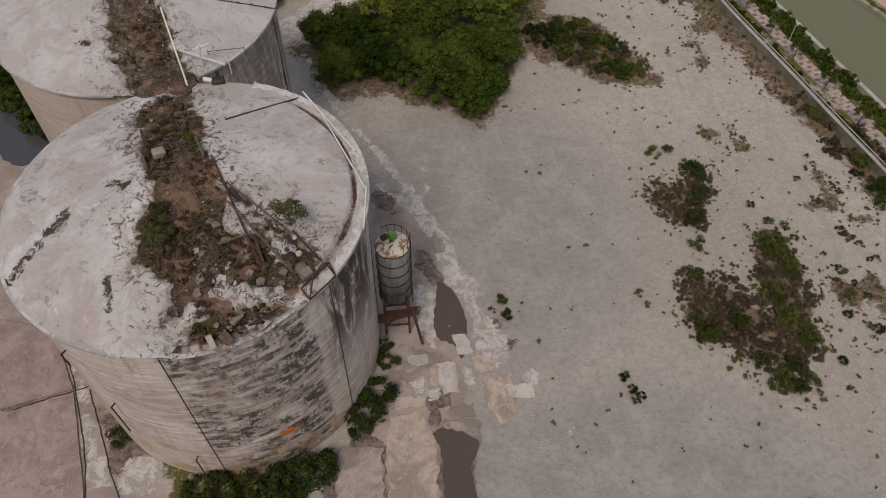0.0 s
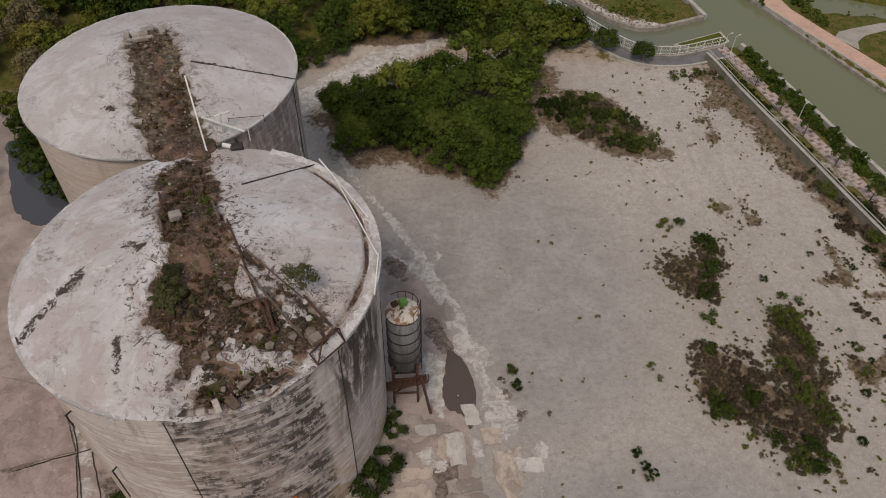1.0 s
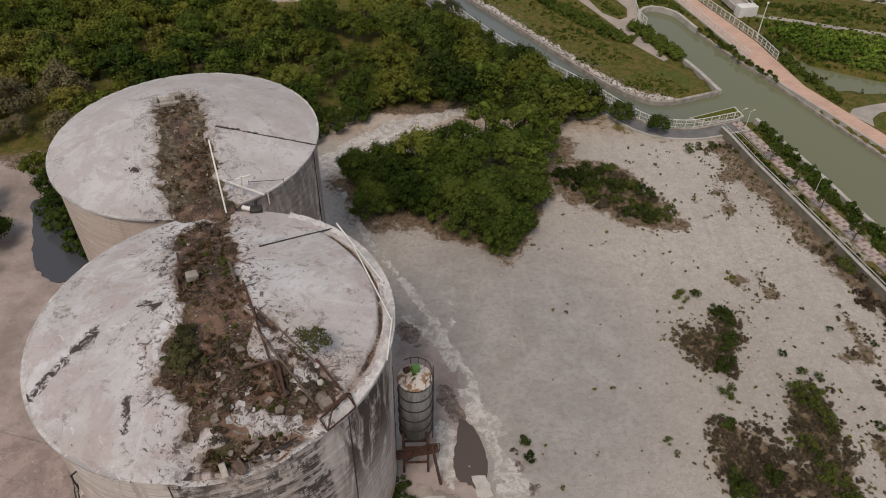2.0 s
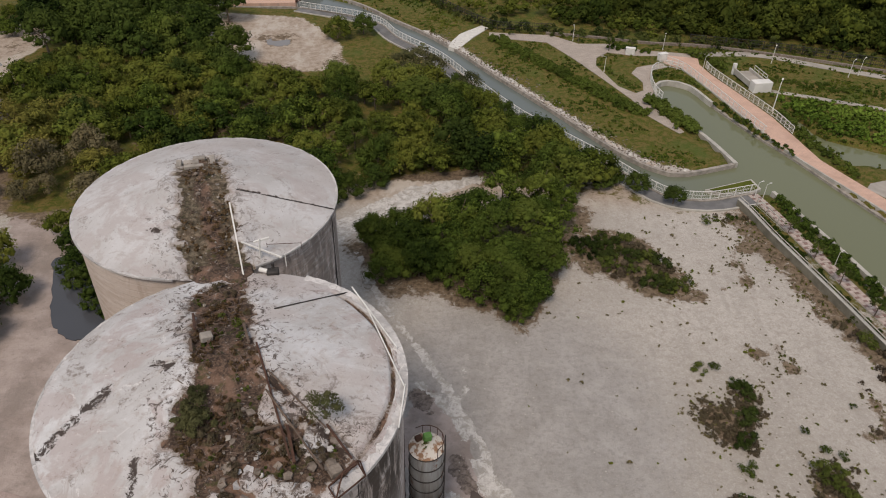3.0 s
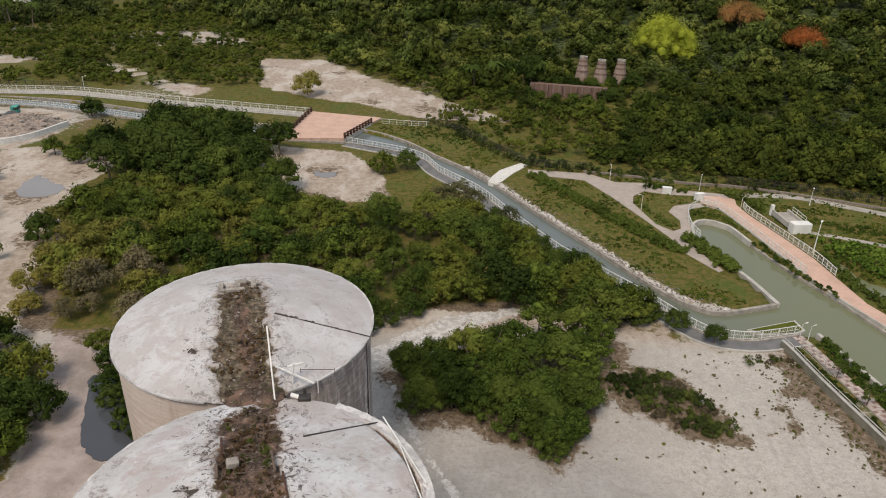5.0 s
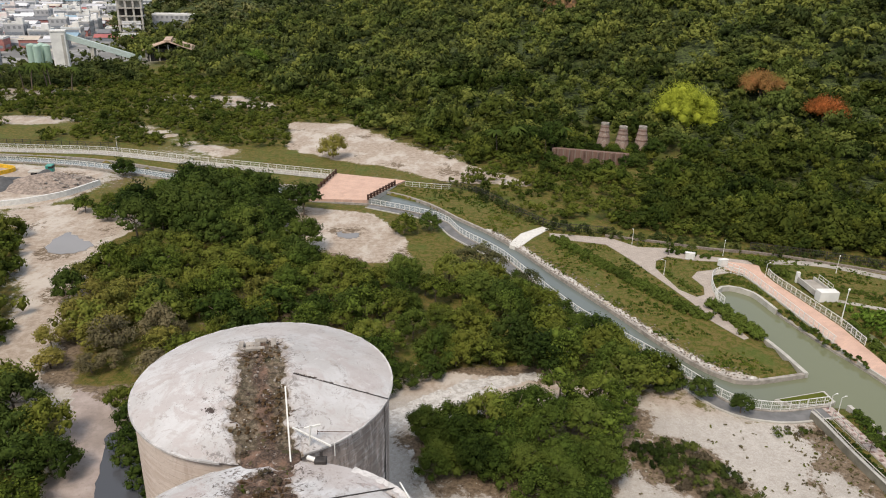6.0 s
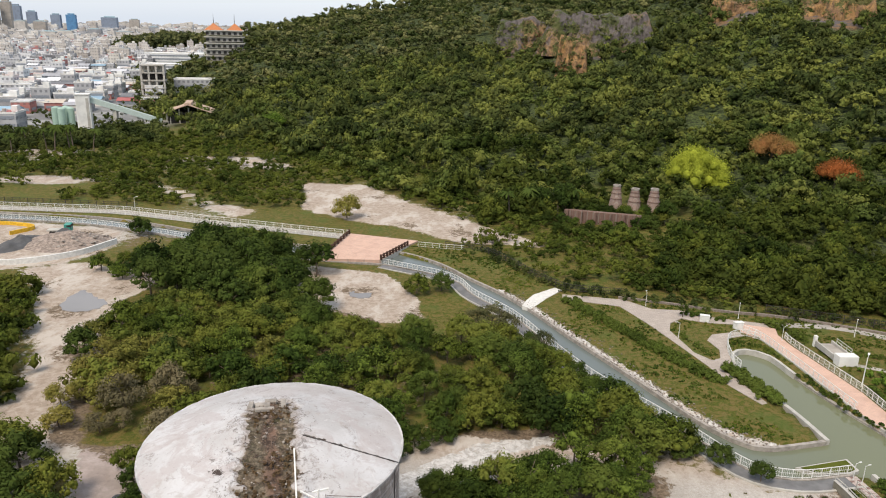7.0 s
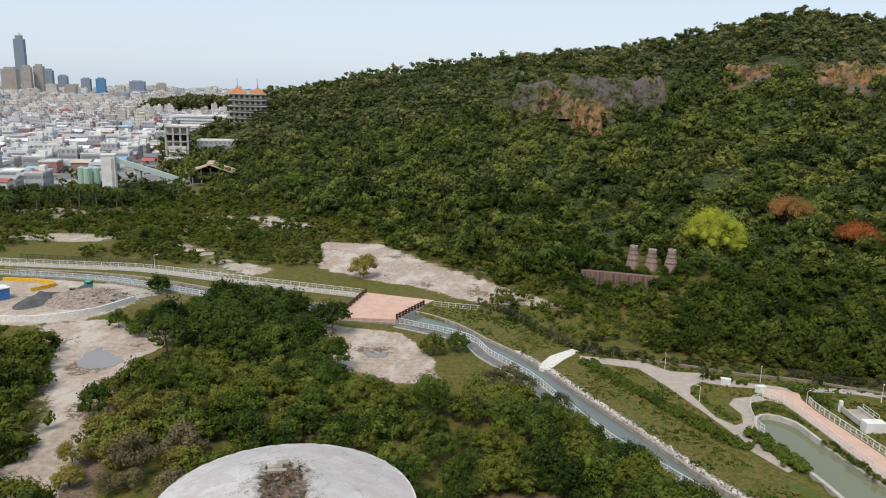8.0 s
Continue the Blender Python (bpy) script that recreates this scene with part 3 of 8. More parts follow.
THICKET = [(-7.3, 62), (-4.5, 55.8), (1.7, 54.2), (7.1, 52.6), (8.6, 49.6), (10.6, 52.6), (13.4, 59.7), (17.5, 68), (13, 71), (6, 67.5), (-1, 63)]
SMALL_THICKET = [(15.8, 60), (18.4, 58), (21.7, 55.2), (25.5, 54.9), (25.7, 57.5), (21.8, 62.4), (19.1, 64.4), (16.3, 62.8)]
SCRUB_A = [(22.7, 31.3), (24, 31.1), (26, 30.4), (26.4, 28.8), (27.7, 27.6), (28.8, 33), (30.1, 34), (32.2, 33.2), (32.2, 29.9), (31.2, 26.3), (30.6, 23.9), (28.4, 21.8), (28.3, 20.5), (26.3, 20.7), (26.3, 22.9), (25.1, 23), (24.2, 24), (22.5, 25.1), (21.7, 26.7), (21.6, 29.2)]
SCRUB_B = [(22.4, 40.3), (25, 40.4), (26.9, 42.6), (27.9, 41.8), (27.8, 39.8), (26.2, 37.4), (25.4, 35.6), (24.3, 35.7), (22.9, 36.7), (21.9, 38.4)]
SLABS = [(-60, 0), (-17, 0), (-15, 17), (-19, 24), (-22, 34), (-28, 44), (-29, 56), (-36, 62), (-41, 68), (-46, 67), (-41, 56), (-38, 45), (-46, 30), (-60, 22)]
SLAB_FRONT = [(-4, 10), (2, 10), (4.5, 20), (4.2, 26), (4.8, 30), (3, 38), (0, 42), (-2.5, 38), (-1, 30), (-1, 23), (-5, 17)]
CRUSTS = [[(3, 35.3), (4.7, 34.3), (6.4, 31.6), (7.4, 30.8), (6.4, 29.8), (7.1, 28.5), (7.7, 27), (8.4, 24.8), (6.4, 23.8), (5.1, 24.6), (5.3, 28.6), (4.9, 30.2), (4, 31.9), (3.3, 33.5)],
          [(8.4, 23.9), (9.7, 24), (9.8, 22.6), (8.4, 21.5), (8, 22.4)],
          [(4.2, 25.4), (5.1, 24.4), (5.3, 23), (4.5, 22.9), (4.2, 24.5)],
          [(0.3, 23.7), (1.8, 24.3), (1.9, 22.9), (0.7, 22.7)],
          [(1.3, 23), (2.7, 22.9), (2.5, 22.3), (1.5, 22.4)],
          [(1.2, 32.6), (2.7, 31.4), (3.1, 28.8), (2.6, 26), (1.5, 27.1), (1.3, 30.5)],
          [(-23.9, 28.4), (-22.2, 27.4), (-18.8, 18.1), (-20.3, 17.9), (-21.3, 21), (-22.7, 25.2)],
          [(-18.5, 17.4), (-18.4, 19.6), (-16.5, 20.5), (-15.5, 18.2), (-16, 17.1)],
          [(10.6, 19.2), (11.4, 19.3), (11.3, 18.1), (10.5, 18)],
          [(2.2, 39.2), (3.8, 41.9), (3.6, 44.6), (3.1, 44.3), (3.1, 42)],
          [(-3.2, 73.3), (1.2, 75.2), (6.0, 76.8), (7.6, 75.4), (1.8, 72.0), (-1.8, 69.4), (-5.2, 66.8), (-7.6, 64.8), (-9.4, 61.4), (-10.6, 66.4), (-7.2, 69.2)]]
# thin runs of lime that cross the yard
RUNS = [[(-5.8, 57), (-4.4, 53), (-2.6, 49.6), (-0.8, 46.8), (0.4, 44.4), (1.6, 42.2), (2.4, 40.2), (3.2, 38.4)], [(3.2, 38.4), (4.3, 36.2), (5.0, 33.8), (5.8, 31.6)], [(-0.6, 42.4), (0.9, 40.8), (2.4, 38.6), (3.2, 36.6)], [(-7.2, 60.4), (-5.8, 57), (-5.4, 54.4)]]
STAINS = [[(1.9, 22.5), (3.5, 22.8), (3.1, 21.1), (1.7, 20.4)],
          [(2.2, 20), (3.5, 19.1), (2.7, 15), (2.1, 15.1)],
          [(3.6, 18.7), (4.7, 18.6), (3.9, 14.9), (2.8, 15)],
          [(1.7, 35.4), (3, 35.3), (4, 31.9), (2.9, 31.9), (1.8, 33.7)],
          [(7.2, 26.5), (8.6, 26.2), (8.3, 25.3), (7.3, 25.5)],
          [(6.4, 28.5), (7.5, 28.4), (7.5, 27), (6.5, 27.3)],
          [(7.7, 23), (8.1, 23.2), (8.3, 21.9), (7.8, 21.8)],
          [(-20.7, 23.8), (-17.4, 21.8), (-16.1, 20.1), (-17.3, 18.3), (-18.8, 18.9)],
          [(-2.8, 20.4), (-1, 19.1), (-1.2, 15.7), (-5.8, 16.1), (-4.4, 19)],
          [(-27.9, 27), (-25.7, 27.7), (-24.9, 24.1), (-27.1, 23.9)],
          [(-1.2, 42.3), (0.7, 41.5), (0.5, 39.3), (-1.3, 39.8)]]
CLEARINGS = [[(-40, 133), (-22, 132), (-16.0, 120), (-13.5, 110), (-20, 107), (-31, 111)],
             [(-61, 206), (-44, 210), (-19, 181), (-1, 163), (7, 155), (-11, 155), (-20, 162), (-37, 168), (-52, 178)],
             [(-62, 60), (-60, 78), (-69, 96), (-90, 122), (-82, 127), (-62, 124), (-64, 108), (-58, 90), (-51, 76), (-47, 64)],
             [(-120, 153), (-86, 152), (-82, 140), (-86, 128), (-97, 121), (-125, 130)], [(-158, 199), (-138, 201), (-122, 199), (-122, 194.5), (-140, 194), (-158, 192)], [(-107, 203), (-98.5, 197), (-89.5, 190.4), (-86, 186.4), (-77, 179.2), (-65, 171.4), (-66.4, 168.6), (-78.4, 176.4), (-87, 183.6), (-91, 187.4), (-100, 194.6)],
             [(-180, 242), (-160, 246), (-158, 236), (-180, 232)], [(-120, 246), (-86, 240), (-66, 228), (-68, 224), (-88, 234), (-118, 240)]]
YARD = [(-12, -40), (60, -40), (44.5, 38), (41.6, 48), (38.3, 60), (36.2, 69), (30, 68), (19, 71.5), (12, 74), (5, 77.5), (-4, 75), (-12, 71), (-13, 60), (-13, 40), (-8, 15)]
TERRACE = [(10.5, 122.6), (10.6, 125), (21.4, 124), (25.6, 120.2), (30.2, 120.3), (36, 117.6), (43.2, 116.4), (43.7, 114.2), (38.6, 115.2), (33.8, 115.2), (29.9, 116.6), (27.6, 114.2), (26.9, 111), (28.9, 103), (31.0, 100.6), (32.4, 101.6), (33, 104.6), (32, 108), (33.4, 110.4), (37.8, 112.2), (38.4, 110.6), (35.7, 109.3), (34.4, 106), (34.0, 102), (33.2, 98.8), (32.2, 97.2), (34.9, 88.4),
                   (34.1, 87.9), (31, 93.2), (29.9, 98.4), (27.1, 105.4), (23.9, 113.2), (20.2, 120.6)]
PINK_WALK = [(38.2, 112.4), (39.1, 115.6), (44.4, 114.4), (43.9, 111.7), (44.6, 107.7), (47, 99.6), (48.8, 93.1), (49.5, 88), (50.5, 80.9), (53.4, 74), (59.5, 60), (71, 31), (69, 30), (57.5, 58), (51.5, 72.1), (48.4, 79.8), (46.6, 84.2), (45.9, 87), (44.7, 92.8), (43, 100.2), (40.9, 109.2)]
PARK = NEAR_BANK + [(41, 66), (48, 40), (90, 20), (95, 108), (60, 118), (38, 121), (22, 125), (9, 128), (-4, 150), (-40, 158), (-128, 168)]


DARK_POOL = [(-37.8, 59.5), (-36.2, 54.5), (-34.9, 50.7), (-32.9, 48.1), (-31, 47.5), (-28.5, 48.0), (-26.6, 50), (-28, 54), (-32, 58)]


def axis_steps(lo, a, b, hi, fine, close=(0, 0), closer=0.35):
    mid, v = [], a
    while v <= b:
        mid.append(v)
        v += closer if close[0] <= v < close[1] else fine
    out, s, v = [], fine, b
    while v < hi:
        s *= 1.09
        v += s
        out.append(v)
    pre, s, v = [], fine, a
    while v > lo:
        s *= 1.12
        v -= s
        pre.append(v)
    return np.array(pre[::-1] + mid + out)


def build_ground():
    xs, ys = axis_steps(-4800, -66, 76, 4800, 0.8, (-6, 13)), axis_steps(-1500, 8, 150, 4900, 0.8, (14, 46))
    X, Y = np.meshgrid(xs, ys)
    x, y = X.ravel(), Y.ravel()
    z = land(x, y)
    wet = np.maximum(side_of(CANAL, x, y), side_of(MARSH, x, y) * 0.5)
    z = z - 2.6 * step_up(wet, -0.2, 0.5)
    hills = step_up(z, 0.3, 2.5)
    flat = (1 - hills) * (wet < -0.3)
    z = z + flat * 0.10 * lumps(x, y, 0.35, 3) * (np.hypot(x + 13, y - 35) > 26) - 0.02
    z = np.where(side_of(DARK_POOL, x, y) > -0.3, np.minimum(z, -0.12), z)
    n = len(xs)
    i = np.arange(len(ys) - 1)[:, None] * n + np.arange(n - 1)[None, :]
    faces = np.stack([i, i + 1, i + n + 1, i + n], -1).reshape(-1, 4)
    me = grid_mesh("ground", np.stack([x, y, z], 1), faces)
    ragged = 0.45 * lumps(x, y, 1.1, 12) + 0.45 * lumps(x, y, 3.0, 13)
    soft = lambda poly, w: step_up(side_of(poly, x, y) + ragged * min(1.6, w + 0.4), -w, w)
    most = lambda polys, w: np.max([soft(p, w) for p in polys], 0)
    wander = 2.6 * lumps(x, y, 0.16, 14) + 1.6 * lumps(x, y, 0.5, 15)
    bare = np.max([step_up(side_of(p, x, y) + wander, -2.5, 2.5) for p in CLEARINGS], 0)
    yard = np.maximum(soft(YARD, 1.5), bare)
    slabs = np.maximum(soft(SLABS, 0.4), soft(SLAB_FRONT, 0.8))
    grass = np.clip(1 - np.maximum(yard, slabs) * 1.3, 0, 1) * (0.62 + 0.25 * lumps(x, y, 0.12, 5))
    woods = soft(PARK, 2.0)
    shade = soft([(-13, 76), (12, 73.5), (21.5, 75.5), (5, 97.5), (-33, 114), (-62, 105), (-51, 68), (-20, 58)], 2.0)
    litter_free = step_up(side_of([(-14, 58), (-13, 70), (-4, 74.5), (6, 78), (9, 76), (2, 70.5), (-6, 63), (-7, 56)], x, y), -1.0, 1.0)
    grass = np.maximum(grass * (1 - litter_free), woods * 0.9)
    grass = np.maximum(grass, np.clip(1 - yard * 1.3, 0, 1) * 0.95 * (y > 100))
    grass = np.maximum(grass, hills)
    dry = np.maximum(step_up(y, 166, 178) * step_up(-x, -8, 6), step_up(y, 98, 108) * (1 - woods) * step_up(-x, 8, 20)) * (1 - hills) * np.clip(1 - 1.3 * bare, 0, 1)
    grass = grass * (1 - dry) + dry * np.clip(0.74 + 0.45 * lumps(x, y, 0.11, 62), 0.0, 0.95)
    litter = np.max([soft(p, 1.6) for p in (THICKET, SMALL_THICKET, SCRUB_A, SCRUB_B)], 0) * 0.85
    for p in (THICKET, SMALL_THICKET):
        litter = np.maximum(litter, step_up(side_of(p, x, y) + 1.6 * lumps(x, y, 0.6, 64), -3.6, 0.2) * 0.72)
    patches = np.clip(lumps(x, y, 0.5, 8) * 1.1 + lumps(x, y, 1.3, 9) * 0.7, 0, 1) * step_up(x - 0.35 * (60 - y), 14, 26) * yard
    litter = np.maximum(litter, patches * 1.0)
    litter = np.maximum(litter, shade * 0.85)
    wallside = side_of([(33.5, 68), (40, 43), (47, 20), (52, 20), (44.5, 42), (36.8, 70)], x, y)
    litter = np.maximum(litter, step_up(wallside, -2.2, 1.0) * 0.7)
    litter = np.maximum(litter, soft([(-24, 132), (-9, 121), (-3, 112), (-10, 104), (-20, 106), (-15, 118)], 3.0) * 0.55)
    litter = np.maximum(litter, dry * np.clip(0.45 + 0.7 * lumps(x, y, 0.14, 63), 0, 0.9))
    litter = np.maximum(litter, bare * np.clip(0.22 + 0.85 * lumps(x, y, 0.33, 65), 0, 0.58))
    litter = np.maximum(litter, woods * step_up(-x, 4, 16) * np.clip(0.22 + 0.8 * lumps(x, y, 0.22, 66), 0, 0.6))
    damp = step_up(17 - np.hypot((x - 7) / 1.0, (y - 38) / 1.2), -6, 10) * 0.75 * yard
    damp = np.maximum(damp, 0.8 * step_up(20 - np.hypot(x - 13, (y - 8) / 0.8), -8, 8) * yard)
    crust = most(CRUSTS, 0.45) * 0.66
    # a strip of loose pale stone behind the island's edge
    crust = np.maximum(crust, 0.60 * step_up(1.7 - line_near(ISLAND_NEAR[7:15], x, y), -0.5, 0.7) * (wet < 0))
    for run in RUNS:
        crust = np.maximum(crust, 0.74 * step_up(0.42 - line_near(run, x, y) + 0.3 * lumps(x, y, 1.4, 83), -0.35, 0.35))
    bed = soft([(27.6, 114.0), (29.9, 116.4), (33.6, 115.0), (31.8, 108), (31.8, 103.5), (31.0, 101), (29.1, 103.4), (27.2, 111)], 0.4)
    litter = np.maximum(litter, bed * 0.8)
    verge = soft([(46, 112.5), (51, 103.6), (66, 98.2), (80, 92.4), (80, 102), (66, 108.6), (57, 113.5)], 1.0)
    litter = np.maximum(litter, verge * np.clip(0.5 + 0.6 * lumps(x, y, 0.4, 67), 0.1, 0.8))
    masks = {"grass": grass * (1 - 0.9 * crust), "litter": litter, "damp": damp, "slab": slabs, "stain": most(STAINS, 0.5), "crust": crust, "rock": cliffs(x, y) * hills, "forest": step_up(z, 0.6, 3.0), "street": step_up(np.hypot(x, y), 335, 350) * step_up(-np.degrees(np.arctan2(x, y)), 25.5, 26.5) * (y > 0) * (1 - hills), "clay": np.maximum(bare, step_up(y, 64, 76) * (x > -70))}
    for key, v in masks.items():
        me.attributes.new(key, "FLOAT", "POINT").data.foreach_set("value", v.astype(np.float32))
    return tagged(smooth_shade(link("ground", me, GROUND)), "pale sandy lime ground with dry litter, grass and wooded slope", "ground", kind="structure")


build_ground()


def build_water():
    for name, pts, mat, z, label, cat in (
            ("water", CANAL, WATER, WATER_Z, "still grey-green canal and pond water", "water"),
            ("water", MARSH, WATER, WATER_Z, "shallow marsh pool among reeds", "water")):
        bm = bmesh.new()
        c = Vector((sum(p[0] for p in pts) / len(pts), sum(p[1] for p in pts) / len(pts), 0))
        slab(bm, pts, z - 0.02, z)
        tagged(part(name, bm, mat), label, cat, kind="structure")


build_water()


def wobbly(pts, amount, n=6, seed=1):
    """A closed outline with a natural, uneven edge."""
    r = random.Random(seed)
    out = []
    p = [Vector((*q, 0)) for q in pts]
    m = len(p)
    for i in range(m):
        a, b, c, d = p[i - 1], p[i], p[(i + 1) % m], p[(i + 2) % m]
        for k in range(n):
            t = k / n
            q = 0.5 * (2 * b + (c - a) * t + (2 * a - 5 * b + 4 * c - d) * t * t + (3 * b - a - 3 * c + d) * t ** 3)
            out.append((q.x + r.uniform(-amount, amount), q.y + r.uniform(-amount, amount)))
    return out


def jagged(pts, amount, seed, step=0.35):
    """A closed outline of straight, chipped edges."""
    r = random.Random(seed)
    out = []
    for a, b in zip(pts, pts[1:] + pts[:1]):
        n = max(1, int(math.dist(a, b) / step))
        for k in range(n):
            t = k / n
            out.append((a[0] + (b[0] - a[0]) * t + r.uniform(-amount, amount), a[1] + (b[1] - a[1]) * t + r.uniform(-amount, amount)))
    return out


def puddle(pts, mat, label, amount=0.12, seed=1, z=0.03):
    bm = bmesh.new()
    slab(bm, wobbly(pts, amount, 6, seed), -0.3, z)
    tagged(part("puddle", bm, mat), label, "puddle", kind="structure")


puddle([(3.4, 31.9), (4.4, 31), (5.1, 28.7), (4.9, 26.3), (4.4, 25.1), (4, 26.3), (3, 26.9), (2.7, 28), (3, 29.9)], PUDDLE, "shallow brown puddle in a pale lime crust", 0.07, 3)
puddle([(2.0, 19.8), (3.2, 19.8), (4.9, 18.7), (4.1, 17.3), (4.2, 15.4), (3.9, 12.5), (2.4, 12.5), (2.3, 15.7), (2.3, 18.5)], PUDDLE, "dark wet hollow beside a broken concrete slab", 0.1, 7, 0.16)
puddle(DARK_POOL, DARK_PUDDLE, "dark standing water beside the silo", 0.15, 4)
puddle([(-74, 113), (-70, 111), (-66, 108), (-68, 104), (-73, 106)], TRACK_PUDDLE, "shallow rain puddle on a pale dirt track", 0.4, 5)
puddle([(-27, 120.5), (-23.5, 120), (-24, 117.5), (-27, 118)], TRACK_PUDDLE, "small rain puddle in a sandy clearing", 0.3, 6)


def yard_slabs():
    """Broken concrete slabs that lie a little proud of the earth."""
    tones = {"lime": concrete("lime_slab", (0.50, 0.47, 0.43), 0.2), "tan": concrete("tan_slab", (0.43, 0.36, 0.30)), "grey": concrete("grey_slab", (0.34, 0.29, 0.255)), "yard": concrete("yard_slab", (0.335, 0.265, 0.238), 0.2)}
    t = tagged(empty("yard_paving"), "broken stained concrete slabs beside the silos", "pavement", kind="structure")
    for k, (tone, pts, wob) in enumerate((
            ("tan", [(-0.9, 21.1), (1.2, 21.3), (2.1, 18.8), (1.8, 14.9), (-1.3, 15.2), (-1.3, 18.7)], 0.1),
            ("grey", [(-4.4, 19.3), (-1.5, 19.1), (-1.5, 14.9), (-4.6, 15.0)], 0.1),
            ("tan", [(2, 24.6), (4.2, 24.9), (4.3, 23.3), (2, 23)], 0.1),
            ("grey", [(2.5, 20.4), (5.1, 20.4), (5, 18.6), (3.2, 19.3)], 0.1),
            ("tan", [(5.8, 23.4), (7.7, 23.6), (7.7, 20.4), (6.6, 19.8), (5.7, 21.3)], 0.1),
            ("grey", [(-2.8, 23.4), (-0.3, 24.5), (0.9, 22.6), (-0.9, 21.3), (-2, 21.6)], 0.1),
            ("grey", [(0, 26.7), (2.4, 25.8), (3.7, 25.2), (1.9, 24.8), (0.5, 24.4), (-0.7, 24.9)], 0.1),
            ("lime", [(2.6, 24.9), (4.0, 25.0), (3.9, 22.6), (2.8, 22.5)], 0.07),
            ("lime", [(3.9, 27.2), (4.8, 27.2), (5.4, 25.6), (4.3, 25.5)], 0.07),
            ("lime", [(7.2, 22.8), (9.0, 22.7), (9.1, 21.7), (7.4, 21.8)], 0.07),
            ("grey", [(2.4, 21.5), (4.9, 21.5), (4.8, 20.6), (2.5, 20.5)], 0.07),
            ("lime", [(0.6, 25.6), (1.9, 25.7), (2.0, 24.9), (0.8, 24.8)], 0.07),
            ("tan", [(5.0, 25.2), (6.6, 25.1), (6.5, 24.0), (5.2, 23.9)], 0.07),
            ("tan", [(-0.6, 22.5), (1.6, 22.4), (1.5, 21.7), (-0.5, 21.6)], 0.07),
            ("yard", [(-30.7, 31.9), (-24.9, 30.2), (-22.5, 25.2), (-29.2, 23.6)], 0.02),
            ("yard", [(-29.1, 23.2), (-22.4, 24.9), (-20.5, 18.3), (-19.9, 15.8), (-27.8, 16.5)], 0.02),
    )):
        bm = bmesh.new()
        slab(bm, jagged(pts, wob * 1.6, 40 + k), -0.2, 0.035 + 0.006 * k)
        part("slab", bm, tones[tone], t)
    for pts in ([(-28, 23.4), (-23.9, 24.7), (-20.8, 25.5)], [(-21.4, 25.1), (-20, 21.7), (-18.9, 18.9), (-18.1, 17.2)], [(-23.6, 28.2), (-22.2, 24.7), (-20.9, 20.6), (-20.2, 17.5)]):
        bm = bmesh.new()
        line = [Vector((q[0] + rng.uniform(-0.04, 0.04), q[1] + rng.uniform(-0.04, 0.04), 0)) for q in curve_through(pts, 0.5)]
        strip(bm, line, -0.016, 0.016, -0.1, 0.08)
        part("joint", bm, DARK_METAL, t, "dark weedy joint between slabs")


yard_slabs()


CLIFF_BUSHES = []


